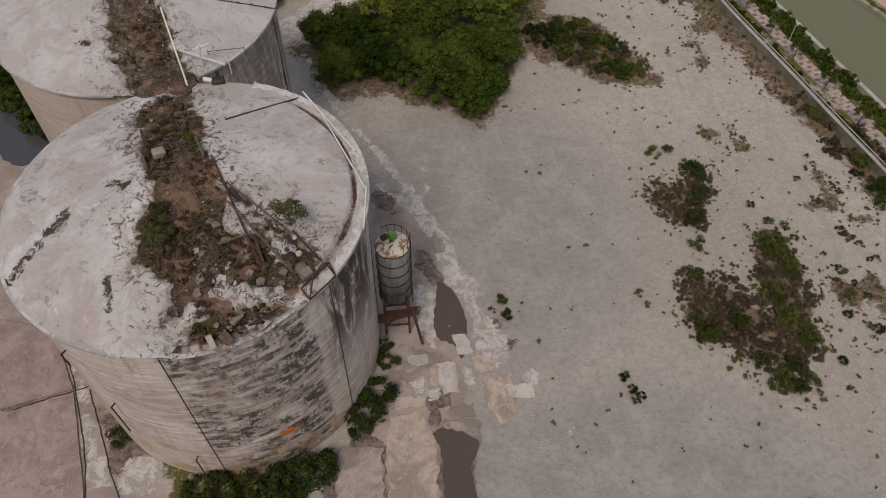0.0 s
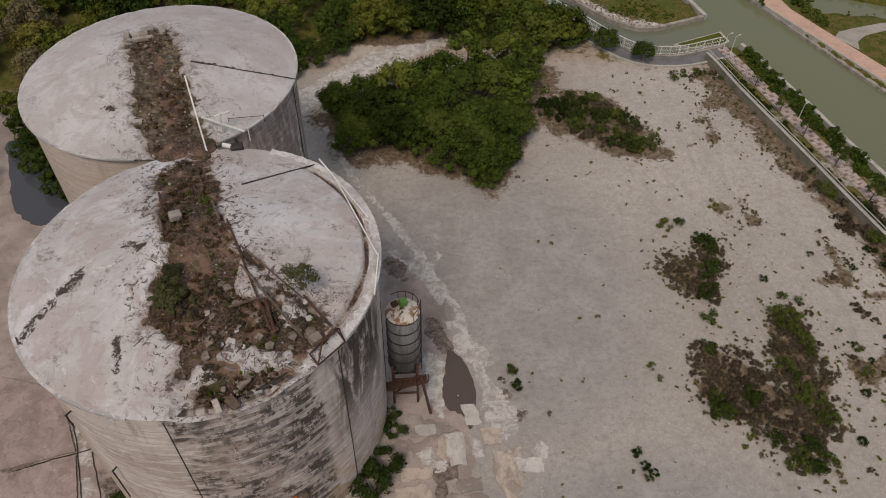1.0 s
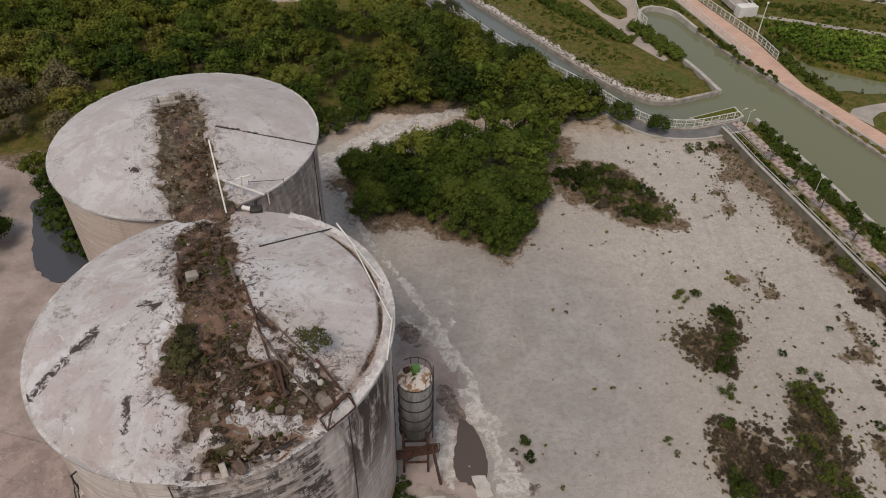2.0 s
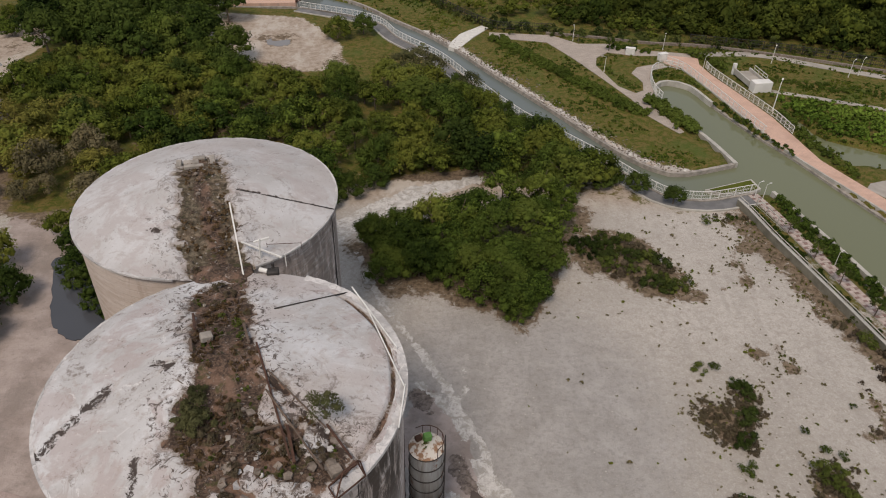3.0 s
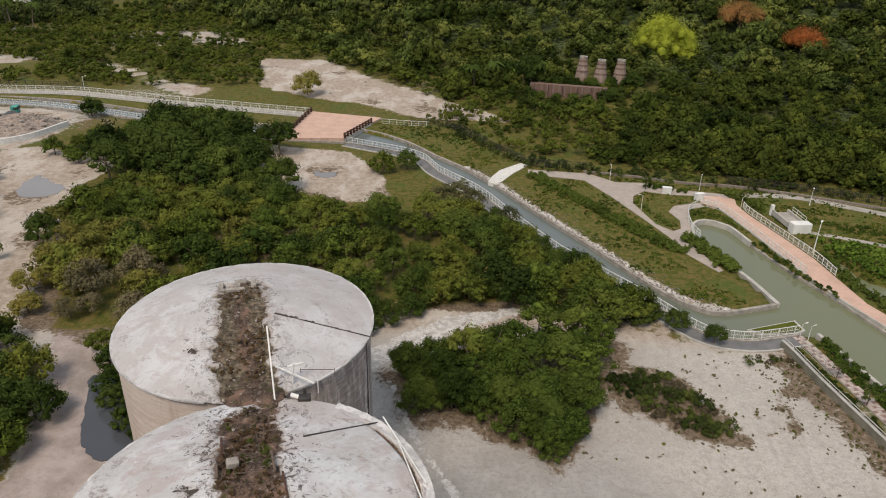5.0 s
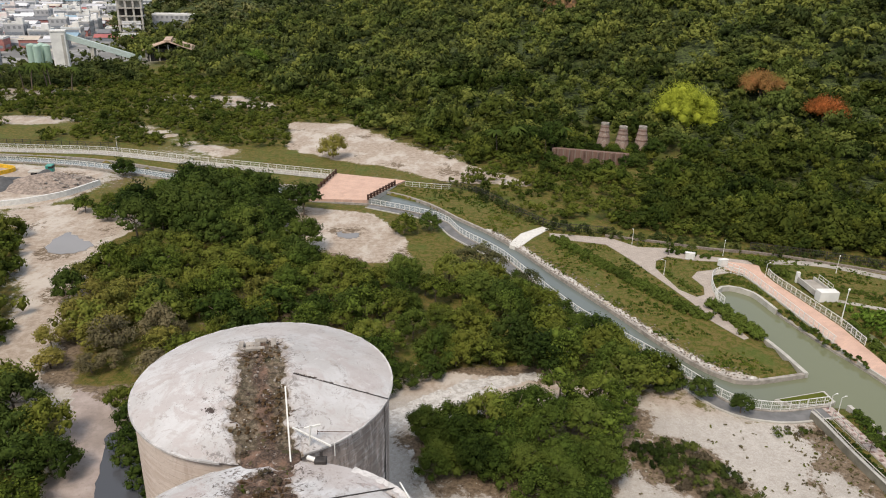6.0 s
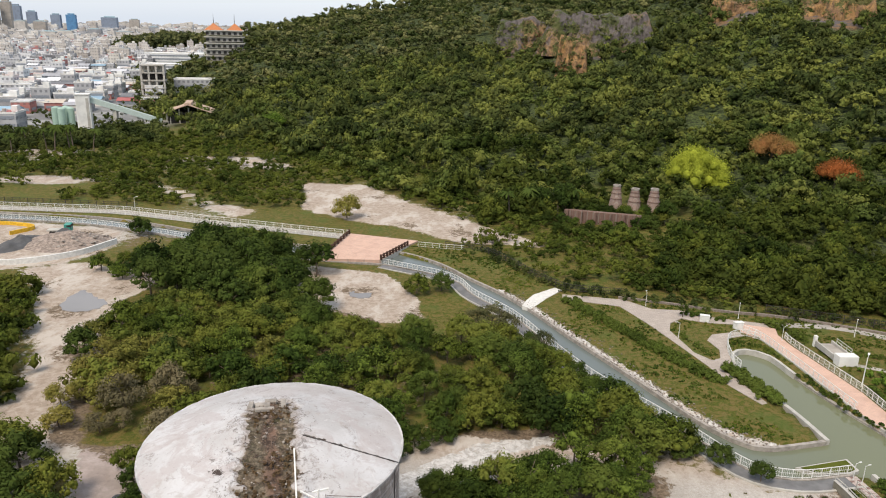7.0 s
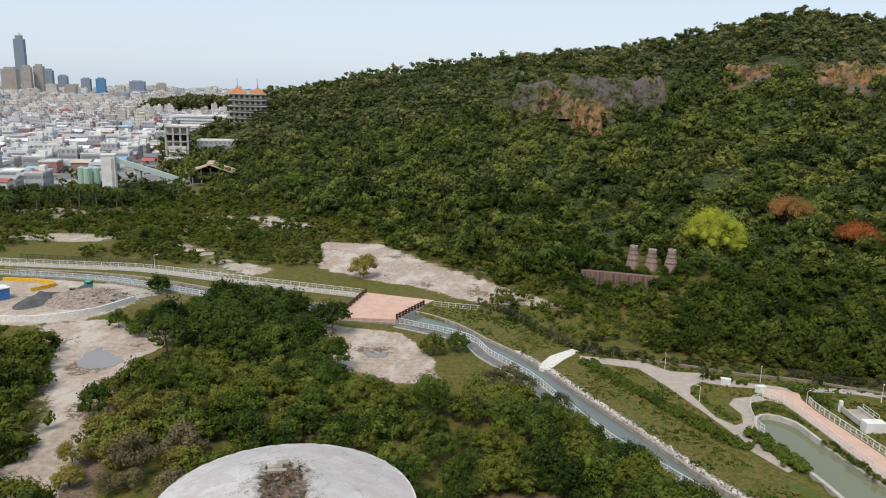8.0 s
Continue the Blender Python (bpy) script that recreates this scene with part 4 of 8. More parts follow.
def cliff_faces():
    """Broken rock walls standing out of the slope."""
    k = Mat("cliff_rock", 0.95, 0.0, 0.1)
    c = k.mix(k.ramp(k.noise(0.035, 5, 0.7), 0.455, 0.53), (0.135, 0.118, 0.112), (0.29, 0.18, 0.09))
    c = k.mix(k.ramp(k.noise(0.5, 5, 0.75, stretch=(1, 1, 0.3)), 0.42, 0.66, 0.0, 0.8), c, (0.055, 0.045, 0.038))
    c = k.mix(k.ramp(k.noise(0.14, 6, 0.8), 0.49, 0.56, 0.0, 0.9), c, (0.06, 0.078, 0.026))
    k.colour(c)
    k.bump(k.noise(0.7, 5, 0.75), 1.0, 0.8)
    o = Mat("cliff_ochre", 0.95, 0.0, 0.1)
    c = o.mix(o.ramp(o.noise(0.16, 6, 0.75, stretch=(1, 1, 0.35)), 0.42, 0.58), (0.34, 0.20, 0.085), (0.20, 0.12, 0.07))
    c = o.mix(o.ramp(o.noise(0.6, 6, 0.8, stretch=(1, 1, 0.3)), 0.50, 0.62, 0.0, 0.8), c, (0.06, 0.05, 0.036))
    c = o.mix(o.ramp(o.noise(0.12, 6, 0.8), 0.54, 0.60, 0.0, 0.9), c, (0.06, 0.078, 0.026))
    o.colour(c)
    o.bump(o.noise(0.7, 5, 0.75), 1.0, 0.8)
    for i, (a, w, d0, d1, z0, z1) in enumerate(CLIFFS):
        na, nh = int(26 * w), 40
        V = []
        for p in range(na + 1):
            s = 2 * p / na - 1
            ends = min(1.0, (1 - abs(s)) * 4.0)
            top = ends ** 0.6 * (0.9 + 0.16 * noise.fractal((p * 0.04, i * 7.0, 0), 0.8, 2.0, 3))
            for q in range(nh + 1):
                v = q / nh
                az = radians(a + w * s * (1 - 0.1 * v))
                n = noise.fractal((p * 0.11, q * 0.07, i * 5.0), 0.7, 2.0, 5)
                gully = noise.noise((p * 0.16, q * 0.02, i * 3.0))
                lip = max(0.0, v - 0.8) / 0.2
                d = d0 + (d1 - d0) * (0.55 * v + 0.7 * lip * lip) - 2.2 * n - 2.0 * gully - 2.0
                if noise.noise((p * 0.13, q * 0.16, i * 9.0)) > 0.12 and rng.random() < 0.10:
                    CLIFF_BUSHES.append((d * math.sin(az), d * math.cos(az), z0 - 5 + (z1 - z0 + 4) * (v - 0.12 * lip * lip) * top))
                V.append((d * math.sin(az), d * math.cos(az), z0 - 4 + (z1 - z0 + 4) * (v - 0.12 * lip * lip) * top))
        V = np.array(V)
        j = np.arange(na)[:, None] * (nh + 1) + np.arange(nh)[None, :]
        f = np.stack([j, j + 1, j + nh + 2, j + nh + 1], -1).reshape(-1, 4)
        me = grid_mesh("cliff", V, f)
        tagged(smooth_shade(link("cliff", me, o.m if i in (0, 3, 4) else k.m)), "bare ochre rock face on the wooded slope" if i in (0, 3, 4) else "bare grey and ochre rock face on the wooded slope", "cliff", kind="structure")


cliff_faces()

# ---- the two great silos ----
R_ROOF, H_WALL, RISE = 9.85, 15.6, 2.7
S1, S2 = (-10.9, 27.7), (-16.5, 46.35)
R_WALL = 9.6
SLIM = {S1: 1.0, S2: 0.976}  # the far silo is a little slimmer
TRENCH = [
    (S1, [(-11.9, 36.8), (-14.6, 34.6), (-13.5, 30.6), (-12.1, 27.0), (-12.5, 24.6), (-12.3, 22.6), (-11.1, 21.4), (-10.2, 18.9), (-8.8, 18.3), (-6.8, 19.0), (-4.5, 20.4),
          (-3.4, 21.9), (-4.1, 23.2), (-6.0, 24.2), (-8.0, 26.6), (-9.5, 28.6), (-10.7, 32.6), (-11.0, 35)]),
    (S2, [(-19.0, 48.6), (-16.6, 49.6), (-14.9, 46.0), (-14.2, 43.6), (-12.9, 40.7), (-11.6, 37.4), (-15.4, 36.2), (-16.7, 39.6), (-17.8, 44)])]


def roof_z(c, x, y):
    r = np.hypot(np.asarray(x) - c[0], np.asarray(y) - c[1]) / SLIM[c]
    return H_WALL + 0.2 + RISE * (1 - np.clip(r / R_ROOF, 0, 1)) ** 0.92


def silo_roof(c, trench, thing, broken, cracks, seed):
    """A shallow cone whose middle has fallen in and filled with soil."""
    nr, na = 90, 240
    rr = R_ROOF * SLIM[c] * np.sqrt(np.linspace(0.000001, 1, nr))
    aa = np.linspace(0, 2 * np.pi, na, endpoint=False)
    R, A = np.meshgrid(rr, aa, indexing="ij")
    x, y = (c[0] + R * np.cos(A)).ravel(), (c[1] + R * np.sin(A)).ravel()
    z = roof_z(c, x, y)
    inside = side_of(trench, x, y) + 0.75 * lumps(x, y, 1.3, seed + 7) + 0.55 * lumps(x, y, 4.5, seed + 8)
    soil = step_up(inside, -0.7, 0.7)
    if broken:
        ragged = 0.5 * lumps(x, y, 2.6, 5) + 0.4 * lumps(x, y, 6.0, 6)
        for a, b, ra, rb in ((-6.9, 20.6, 1.7, 0.8), (-7.2, 25.0, 1.5, 1.5), (-9.6, 19.6, 0.7, 0.9), (-5.6, 23.2, 0.8, 0.9), (-8.4, 21.0, 0.5, 0.8)):
            soil *= 1 - 0.8 * step_up(1.0 - np.hypot((x - a) / ra, (y - b) / rb) + ragged, 0, 0.4)
    if broken:
        # the cavity's darkness inside the front lip, painted with the soil colour
        lip = step_up(-y + 20.1 + 0.02 * x, 0, 0.9) * step_up(x + 10.4, 0, 1) * step_up(-3.4 - x, 0, 1) * (R.ravel() < R_ROOF - 0.45)
        soil = np.maximum(soil, lip * np.clip(0.8 + 0.7 * lumps(x, y, 2.2, 91), 0, 1))
    if not broken:
        halo = 1.0 - np.abs(np.hypot((x + 17.0) / 1.9, (y - 48.1) / 1.9) - 0.85) / 0.32 + 0.7 * lumps(x, y, 2.4, 81)
        soil = np.maximum(soil, 0.52 * step_up(halo, 0.1, 0.9) * step_up(x - (-17.2), 0, 0.8))
    if broken:
        turn = np.degrees(np.arctan2(y - c[1], x - c[0]))
        groove = step_up(0.16 - np.abs(R.ravel() - (R_ROOF - 0.78) - 0.10 * lumps(x, y, 1.4, 85)), -0.10, 0.12) * step_up(turn, -44, -38) * step_up(-turn, -62, -50)
        soil = np.maximum(soil, groove * np.clip(0.62 + 0.5 * lumps(x, y, 1.7, 86), 0, 1))
    z += (0.05 * lumps(x, y, 1.1, seed) + 0.02 * lumps(x, y, 4.0, seed + 1)) * (1 - (R.ravel() / R_ROOF) ** 6)
    z -= soil * (0.32 + 0.22 * lumps(x, y, 2.0, seed + 2)) - soil * 0.18 * lumps(x, y, 6.0, seed + 3)
    crack = np.zeros(len(x))
    for pts, w in cracks:
        crack = np.maximum(crack, step_up(w * 1.6 - line_near(pts, x, y), -w * 3.5, w * 1.2))
    z -= crack * 0.05
    if broken:
        edge = step_up(-y + 19.9 + 0.02 * x, 0, 1.2) * step_up(x + 11.2, 0, 1) * step_up(-2.8 - x, 0, 1)
        z -= edge * 0.35
    verts = list(np.stack([x, y, z], 1))
    i = np.arange(nr - 1)[:, None] * na
    j = np.arange(na)[None, :]
    faces = np.stack([i + j, i + na + j, i + na + (j + 1) % na, i + (j + 1) % na], -1).reshape(-1, 4)
    me = grid_mesh("roof", np.array(verts), faces)
    for key, v in (("soil", soil), ("crack", crack), ("arc", (A * R_ROOF).ravel()), ("rad", R.ravel()), ("dull", np.full(len(x), 0.0 if broken else 1.0)), ("rubble", np.zeros(len(x)) if broken else step_up(line_near([(-17.9, 49.2), (-16.6, 45.6), (-14.6, 40.6), (-13.6, 37.4)], x, y) + 0.35 * lumps(x, y, 1.9, 71), 0.35, 0.8)), ("near", step_up(inside, -3.2, 0.0))):
        me.attributes.new(key, "FLOAT", "POINT").data.foreach_set("value", v.astype(np.float32))
    return tagged(smooth_shade(link("roof", me, ROOF, thing)), "weathered pale conical concrete roof with soil filling its sunken middle")


def ring(bm, c, r0, r1, z0, z1, n=120, a0=0.0, a1=2 * math.pi, jag=0.0):
    rows, full = [], abs(a1 - a0 - 2 * math.pi) < 1e-6
    for k in range(n if full else n + 1):
        a = a0 + (a1 - a0) * k / n
        j = jag * math.sin(k * 1.7) * math.sin(k * 0.37) if jag else 0
        rows.append([bm.verts.new((c[0] + r * math.cos(a), c[1] + r * math.sin(a), z + (j if z == z1 else 0))) for r, z in ((r1, z0), (r1, z1), (r0, z1), (r0, z0))])
    pairs = list(zip(rows, rows[1:] + (rows[:1] if full else [])))
    for u, v in pairs if full else pairs[: len(rows) - 1]:
        for i in range(4):
            bm.faces.new((u[i], v[i], v[(i + 1) % 4], u[(i + 1) % 4]))
    if not full:
        bm.faces.new(rows[0][::-1]), bm.faces.new(rows[-1])
    bmesh.ops.recalc_face_normals(bm, faces=bm.faces[:])


def drum_wall(bm, c, n=300, lifts=36):
    """A hollow drum with its outer face cut into lifts."""
    rows, R_WALL = [], 9.6 * SLIM[c]
    for j in range(lifts + 1):
        z = -0.3 + (H_WALL + 0.4) * j / lifts
        rows.append([bm.verts.new((c[0] + R_WALL * math.cos(2 * math.pi * k / n), c[1] + R_WALL * math.sin(2 * math.pi * k / n), z)) for k in range(n)])
    inner = [[bm.verts.new((c[0] + (R_WALL - 0.35) * math.cos(2 * math.pi * k / n), c[1] + (R_WALL - 0.35) * math.sin(2 * math.pi * k / n), z)) for k in range(n)] for z in (H_WALL + 0.1, -0.3)]
    rows += inner + [rows[0]]
    for u, v in zip(rows, rows[1:]):
        for k in range(n):
            bm.faces.new((u[k], u[(k + 1) % n], v[(k + 1) % n], v[k]))
    bmesh.ops.recalc_face_normals(bm, faces=bm.faces[:])


RIM = concrete("rim_concrete", (0.52, 0.50, 0.48))


def silo(c, trench, label, broken, cracks, seams, seed):
    thing = tagged(empty("concrete_silo"), label, "silo", "the two great silos")
    R_WALL, r_rim = 9.6 * SLIM[c], R_ROOF * SLIM[c]
    bm = bmesh.new()
    drum_wall(bm, c)
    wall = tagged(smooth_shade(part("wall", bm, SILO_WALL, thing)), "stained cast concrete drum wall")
    at = np.array([v.co[:] for v in wall.data.vertices])
    around = np.degrees(np.arctan2(at[:, 1] - c[1], at[:, 0] - c[0]))
    sooty = (0.35 + 0.65 * step_up(around, -98, -90)) * step_up(around, -126, -122) * step_up(-around, 40, 50) if broken else 0.2 + 0.35 * step_up(around, -66, -40)
    drip = step_up(around, -48, -36) * step_up(-around, 2, 14) * step_up(at[:, 2], 4, 12) if broken else 0.72 * step_up(around, -62, -40) * (0.75 + 0.25 * lumps(around, at[:, 2], 0.3, 88))
    arc = np.radians(around) * R_WALL
    seam = np.max([step_up(0.45 - np.abs(arc - radians(a) * R_WALL - 0.10 * np.sin(at[:, 2] * 1.3)), -0.35, 0.35) for a in seams], 0) * np.clip(0.45 + 0.5 * lumps(arc, at[:, 2], 0.5, seed), 0, 1)
    foot = step_up(4.5 - at[:, 2], -2.0, 3.5)
    smooth = step_up(-around, 126, 132) if broken else 0.75 * step_up(-around, 46, 64)
    for key, v in (("arc", arc), ("rise", at[:, 2]), ("seam", seam), ("foot", foot), ("smooth", smooth)):
        wall.data.attributes.new(key, "FLOAT", "POINT").data.foreach_set("value", v.astype(np.float32))
    # shade under the rim, put into the wall's colour on top of the drips
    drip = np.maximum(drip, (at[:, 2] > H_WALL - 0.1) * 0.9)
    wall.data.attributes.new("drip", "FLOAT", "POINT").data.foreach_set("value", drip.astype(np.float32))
    wall.data.attributes.new("soot", "FLOAT", "POINT").data.foreach_set("value", (sooty * 0.52).astype(np.float32))
    silo_roof(c, trench, thing, broken, cracks, seed)
    bm = bmesh.new()
    if broken:
        ring(bm, c, r_rim - 0.62, r_rim + 0.06, H_WALL + 0.10, H_WALL + 0.34, 90, radians(-44), radians(72), 0.04)
        ring(bm, c, r_rim - 0.12, r_rim + 0.05, H_WALL + 0.10, H_WALL + 0.24, 70, radians(124), radians(258), 0.03)
    else:
        ring(bm, c, r_rim - 0.12, r_rim + 0.05, H_WALL + 0.10, H_WALL + 0.24, 140, radians(-58), radians(270), jag=0.03)
    (part("rim", bm, RIM, thing, "chipped concrete rim of the roof"))
    for a in seams:
        bm = bmesh.new()
        p = (c[0] + (R_WALL + 0.03) * math.cos(radians(a)), c[1] + (R_WALL + 0.03) * math.sin(radians(a)))
        box(bm, (*p, H_WALL / 2 - 0.2), (0.05, 0.03, H_WALL - 0.4), radians(a))
        part("joint_strip", bm, DARK_METAL, thing, "dark upright joint on the drum wall")
    return thing


silo(S1, TRENCH[0][1], "huge stained concrete silo with a collapsed, overgrown conical roof", True,
                 [([(-19.2, 22.8), (-18.5, 24.0), (-17.9, 24.7)], 0.14), ([(-17.4, 25.3), (-16.8, 26.1)], 0.17), ([(-8.6, 27.0), (-6.4, 24.8), (-4.0, 22.8)], 0.10), ([(-13.9, 22), (-13.7, 20.4)], 0.08), ([(-14.5, 27.6), (-13.6, 27.2)], 0.12)], (-93, -38, 150), 21)
silo(S2, TRENCH[1][1], "huge stained concrete silo with rubble along its conical roof", False,
                [([(-13.8, 44.9), (-7.2, 45.1)], 0.03), ([(-19.0, 40.9), (-18.4, 40.7)], 0.10)], (-7,), 33)

def soil_bridge():
    """Earth heaped over the notch where the two roofs meet."""
    g = 40
    V = []
    for i in range(g + 1):
        for j in range(g + 1):
            u, v = 2 * i / g - 1, 2 * j / g - 1
            x, y = -13.3 + 1.95 * u - 0.35 * v, 37.1 + 1.3 * v + 0.3 * u
            edge = max(0.0, 1 - max(abs(u), abs(v)) ** 3)
            V.append((x, y, 15.75 + 0.45 * edge + 0.16 * noise.fractal((x * 1.7, y * 1.7, 3.0), 0.8, 2.0, 4) * edge - (0.5 if edge == 0 else 0)))
    i = np.arange(g)[:, None] * (g + 1) + np.arange(g)[None, :]
    me = grid_mesh("earth_mound", np.array(V), np.stack([i, i + g + 1, i + g + 2, i + 1], -1).reshape(-1, 4))
    me.attributes.new("soil", "FLOAT", "POINT").data.foreach_set("value", np.full(len(V), 1.2, np.float32))
    tagged(smooth_shade(link("earth_mound", me, ROOF)), "brown weedy soil heaped between the two silo roofs", "soil")


soil_bridge()

# thin bar along the seam of each roof, and the poles and rails left lying there


def loose_bar(name, p, q, w, mat, label, cat="debris", h=None, onto=None):
    bm = bmesh.new()
    bar(bm, p, q, w, h or w)
    bmesh.ops.bevel(bm, geom=bm.edges[:], offset=w * 0.12, segments=1, affect="EDGES")
    return tagged(part(name, bm, mat), label, cat)


def on_roof(x, y, up=0.0):
    c = S1 if math.hypot(x - S1[0], y - S1[1]) < R_ROOF else S2
    return (x, y, float(roof_z(c, x, y)) + up)


loose_bar("steel_bar", on_roof(-9.0, 32.4, 0.05), on_roof(-4.9, 35.6, 0.06), 0.08, DARK_METAL, "long rusty steel bar lying on the silo roof")
loose_bar("white_pole", on_roof(-4.8, 35.9, 0.22), on_roof(-1.7, 30.3, 0.25), 0.085, WHITE_PAINT, "long white pole lying along the silo rim")
loose_bar("white_pole", on_roof(-3.6, 33.6, 0.15), on_roof(-1.2, 27.4, 0.25), 0.075, WHITE_PAINT, "thin white pole lying along the silo rim")
loose_bar("white_pole", on_roof(-1.15, 27.6, 0.18), on_roof(-1.4, 24.6, 0.20), 0.075, WHITE_PAINT, "thin white pole lying along the silo rim")
loose_bar("seam_bar", on_roof(-13.8, 44.75, 0.05), on_roof(-6.9, 45.05, 0.08), 0.055, DARK_METAL, "dark metal strip along the roof seam")
loose_bar("tall_pole", on_roof(-11.9, 36.9, -0.1), (-13.0, 40.2, 19.6), 0.10, WHITE_PAINT, "leaning white steel pole on the silo roof", "pole")
loose_bar("beam", on_roof(-9.2, 28.6, 0.15), on_roof(-6.5, 22.0, 0.25), 0.11, RUST, "rusty beam fallen across the broken roof")
loose_bar("beam", on_roof(-8.2, 25.6, 0.15), on_roof(-4.9, 21.6, 0.35), 0.09, WOOD_OLD, "weathered timber beam fallen across the broken roof")
loose_bar("beam", on_roof(-8.3, 26.8, 0.12), on_roof(-5.0, 23.9, 0.2), 0.07, WOOD_OLD, "weathered timber beam along a roof crack")
loose_bar("beam", on_roof(-5.0, 24.1, 0.2), on_roof(-3.6, 22.4, 0.3), 0.10, RUST, "rusty beam at the broken roof edge")
loose_bar("beam", on_roof(-6.9, 23.8, 0.1), on_roof(-6.3, 21.9, 0.15), 0.16, RUST, "short rusty beam in the soil")
loose_bar("beam", on_roof(-8.6, 23.2, 0.1), on_roof(-7.2, 23.8, 0.1), 0.12, WOOD_OLD, "short rotten timber in the soil")
loose_bar("beam", on_roof(-13.6, 31.8, 0.1), on_roof(-12.9, 29.9, 0.15), 0.14, RUST, "rusty bar sticking out of the soil")
loose_bar("beam", on_roof(-10.3, 30.4, 0.1), on_roof(-9.6, 28.6, 0.1), 0.14, WOOD_OLD, "grey timber at the edge of the soil strip")
loose_bar("beam", on_roof(-12.9, 29.0, 0.1), on_roof(-12.5, 27.9, 0.1), 0.16, WOOD_OLD, "old timber in the soil strip")


def edge_gallery():
    """Twisted steel frame at the broken edge."""
    t = tagged(empty("gantry"), "twisted rusty steel frame hanging at the broken roof edge", "debris")
    pts = [(-4.6, 20.9, 16.2), (-3.2, 22.3, 16.3), (-4.2, 20.4, 15.9), (-2.9, 21.7, 15.95), (-3.9, 21.2, 16.9), (-3.3, 21.9, 16.85)]
    for a, b in ((0, 1), (2, 3), (0, 2), (1, 3), (4, 5), (0, 4), (1, 5), (2, 4), (3, 5)):
        bm = bmesh.new()
        bar(bm, pts[a], pts[b], 0.065)
        part("member", bm, RUST, t)
    bm = bmesh.new()
    box(bm, (-4.35, 21.7, 16.35), (0.6, 0.5, 0.4), 0.6, 0.15, 0.1, 0.03)
    tagged(part("concrete_block", bm, OLD_STONE), "square brown-grey concrete block among the roof debris", "block")
    # dark splintered boards along the broken front edge
    for k in range(26):
        a = radians(-118 + 62 * k / 25 + rng.uniform(-1, 1))
        r = R_WALL - 0.35 + rng.uniform(-0.35, 0.2)
        p = Vector((S1[0] + r * math.cos(a), S1[1] + r * math.sin(a), H_WALL + rng.uniform(-0.1, 0.2)))
        d = Vector((-math.sin(a), math.cos(a), rng.uniform(-0.15, 0.15))) * rng.uniform(0.3, 0.9)
        loose_bar("board", p - d, p + d, rng.uniform(0.08, 0.2), rng.choice((WOOD_OLD, DARK_METAL, RUST, WOOD_OLD)), "splintered dark board at the broken roof edge")
    loose_bar("plank", (-8.9, 18.6, 16.2), (-8.7, 18.2, 15.7), 0.3, STONE, "pale concrete fragment leaning on the broken edge", "fragment")
    loose_bar("plank", (-8.3, 18.7, 16.15), (-7.9, 18.4, 15.7), 0.42, WOOD_OLD, "brown timber fragment leaning on the broken edge", "fragment")


edge_gallery()


def roof_gallery():
    """White pipe frame and small motor by the gap between the silos."""
    t = tagged(empty("pipe_frame"), "white pipe frame with thin rusty rails between the silo roofs", "frame")
    z = 16.0
    for p, q, w, m in (((-12.5, 39.6, 16.8), (-9.6, 38.2, 16.6), 0.10, WHITE_PAINT), ((-11.2, 38.9, 15.9), (-11.1, 39.0, 17.5), 0.10, WHITE_PAINT), ((-11.5, 38.9, 17.3), (-10.5, 39.3, 17.4), 0.12, WHITE_PAINT),
                       ((-10.9, 39.9, 16.4), (-8.6, 40.1, 16.4), 0.03, RUST), ((-8.6, 40.1, 15.9), (-8.6, 40.1, 16.5), 0.03, RUST), ((-9.4, 38.4, 15.7), (-9.4, 38.4, 16.7), 0.06, WHITE_PAINT), ((-10.9, 39.9, 15.9), (-10.9, 39.9, 16.5), 0.03, RUST)):
        bm = bmesh.new()
        bar(bm, p, q, w)
        part("pipe", bm, m, t)
    t = tagged(empty("motor"), "small dark motor with a white cover", "machine")
    bm = bmesh.new()
    rod(bm, (-11.0, 37.6, 16.05), (-10.4, 37.4, 16.05), 0.15, seg=14)
    part("cover", bm, WHITE_PAINT, t, "white cylindrical cover")
    bm = bmesh.new()
    box(bm, (-10.1, 37.4, 15.95), (0.8, 0.6, 0.5), 0.2, bevel=0.06)
    rod(bm, (-10.1, 37.6, 16.2), (-10.1, 37.6, 16.6), 0.1)
    part("motor_body", bm, DARK_METAL, t, "dark greasy motor body")


roof_gallery()


def rubble_mesh(seed):
    r = random.Random(seed)
    bm = bmesh.new()
    bmesh.ops.create_icosphere(bm, subdivisions=1, radius=0.5)
    for v in bm.verts:
        v.co *= r.uniform(0.6, 1.15)
        v.co.z *= 0.7
    me = bpy.data.meshes.new("stone")
    bm.to_mesh(me)
    bm.free()
    me.materials.append(OLD_STONE if seed % 2 else BANK_STONE)
    return me


RUBBLE = [rubble_mesh(s) for s in range(5)]


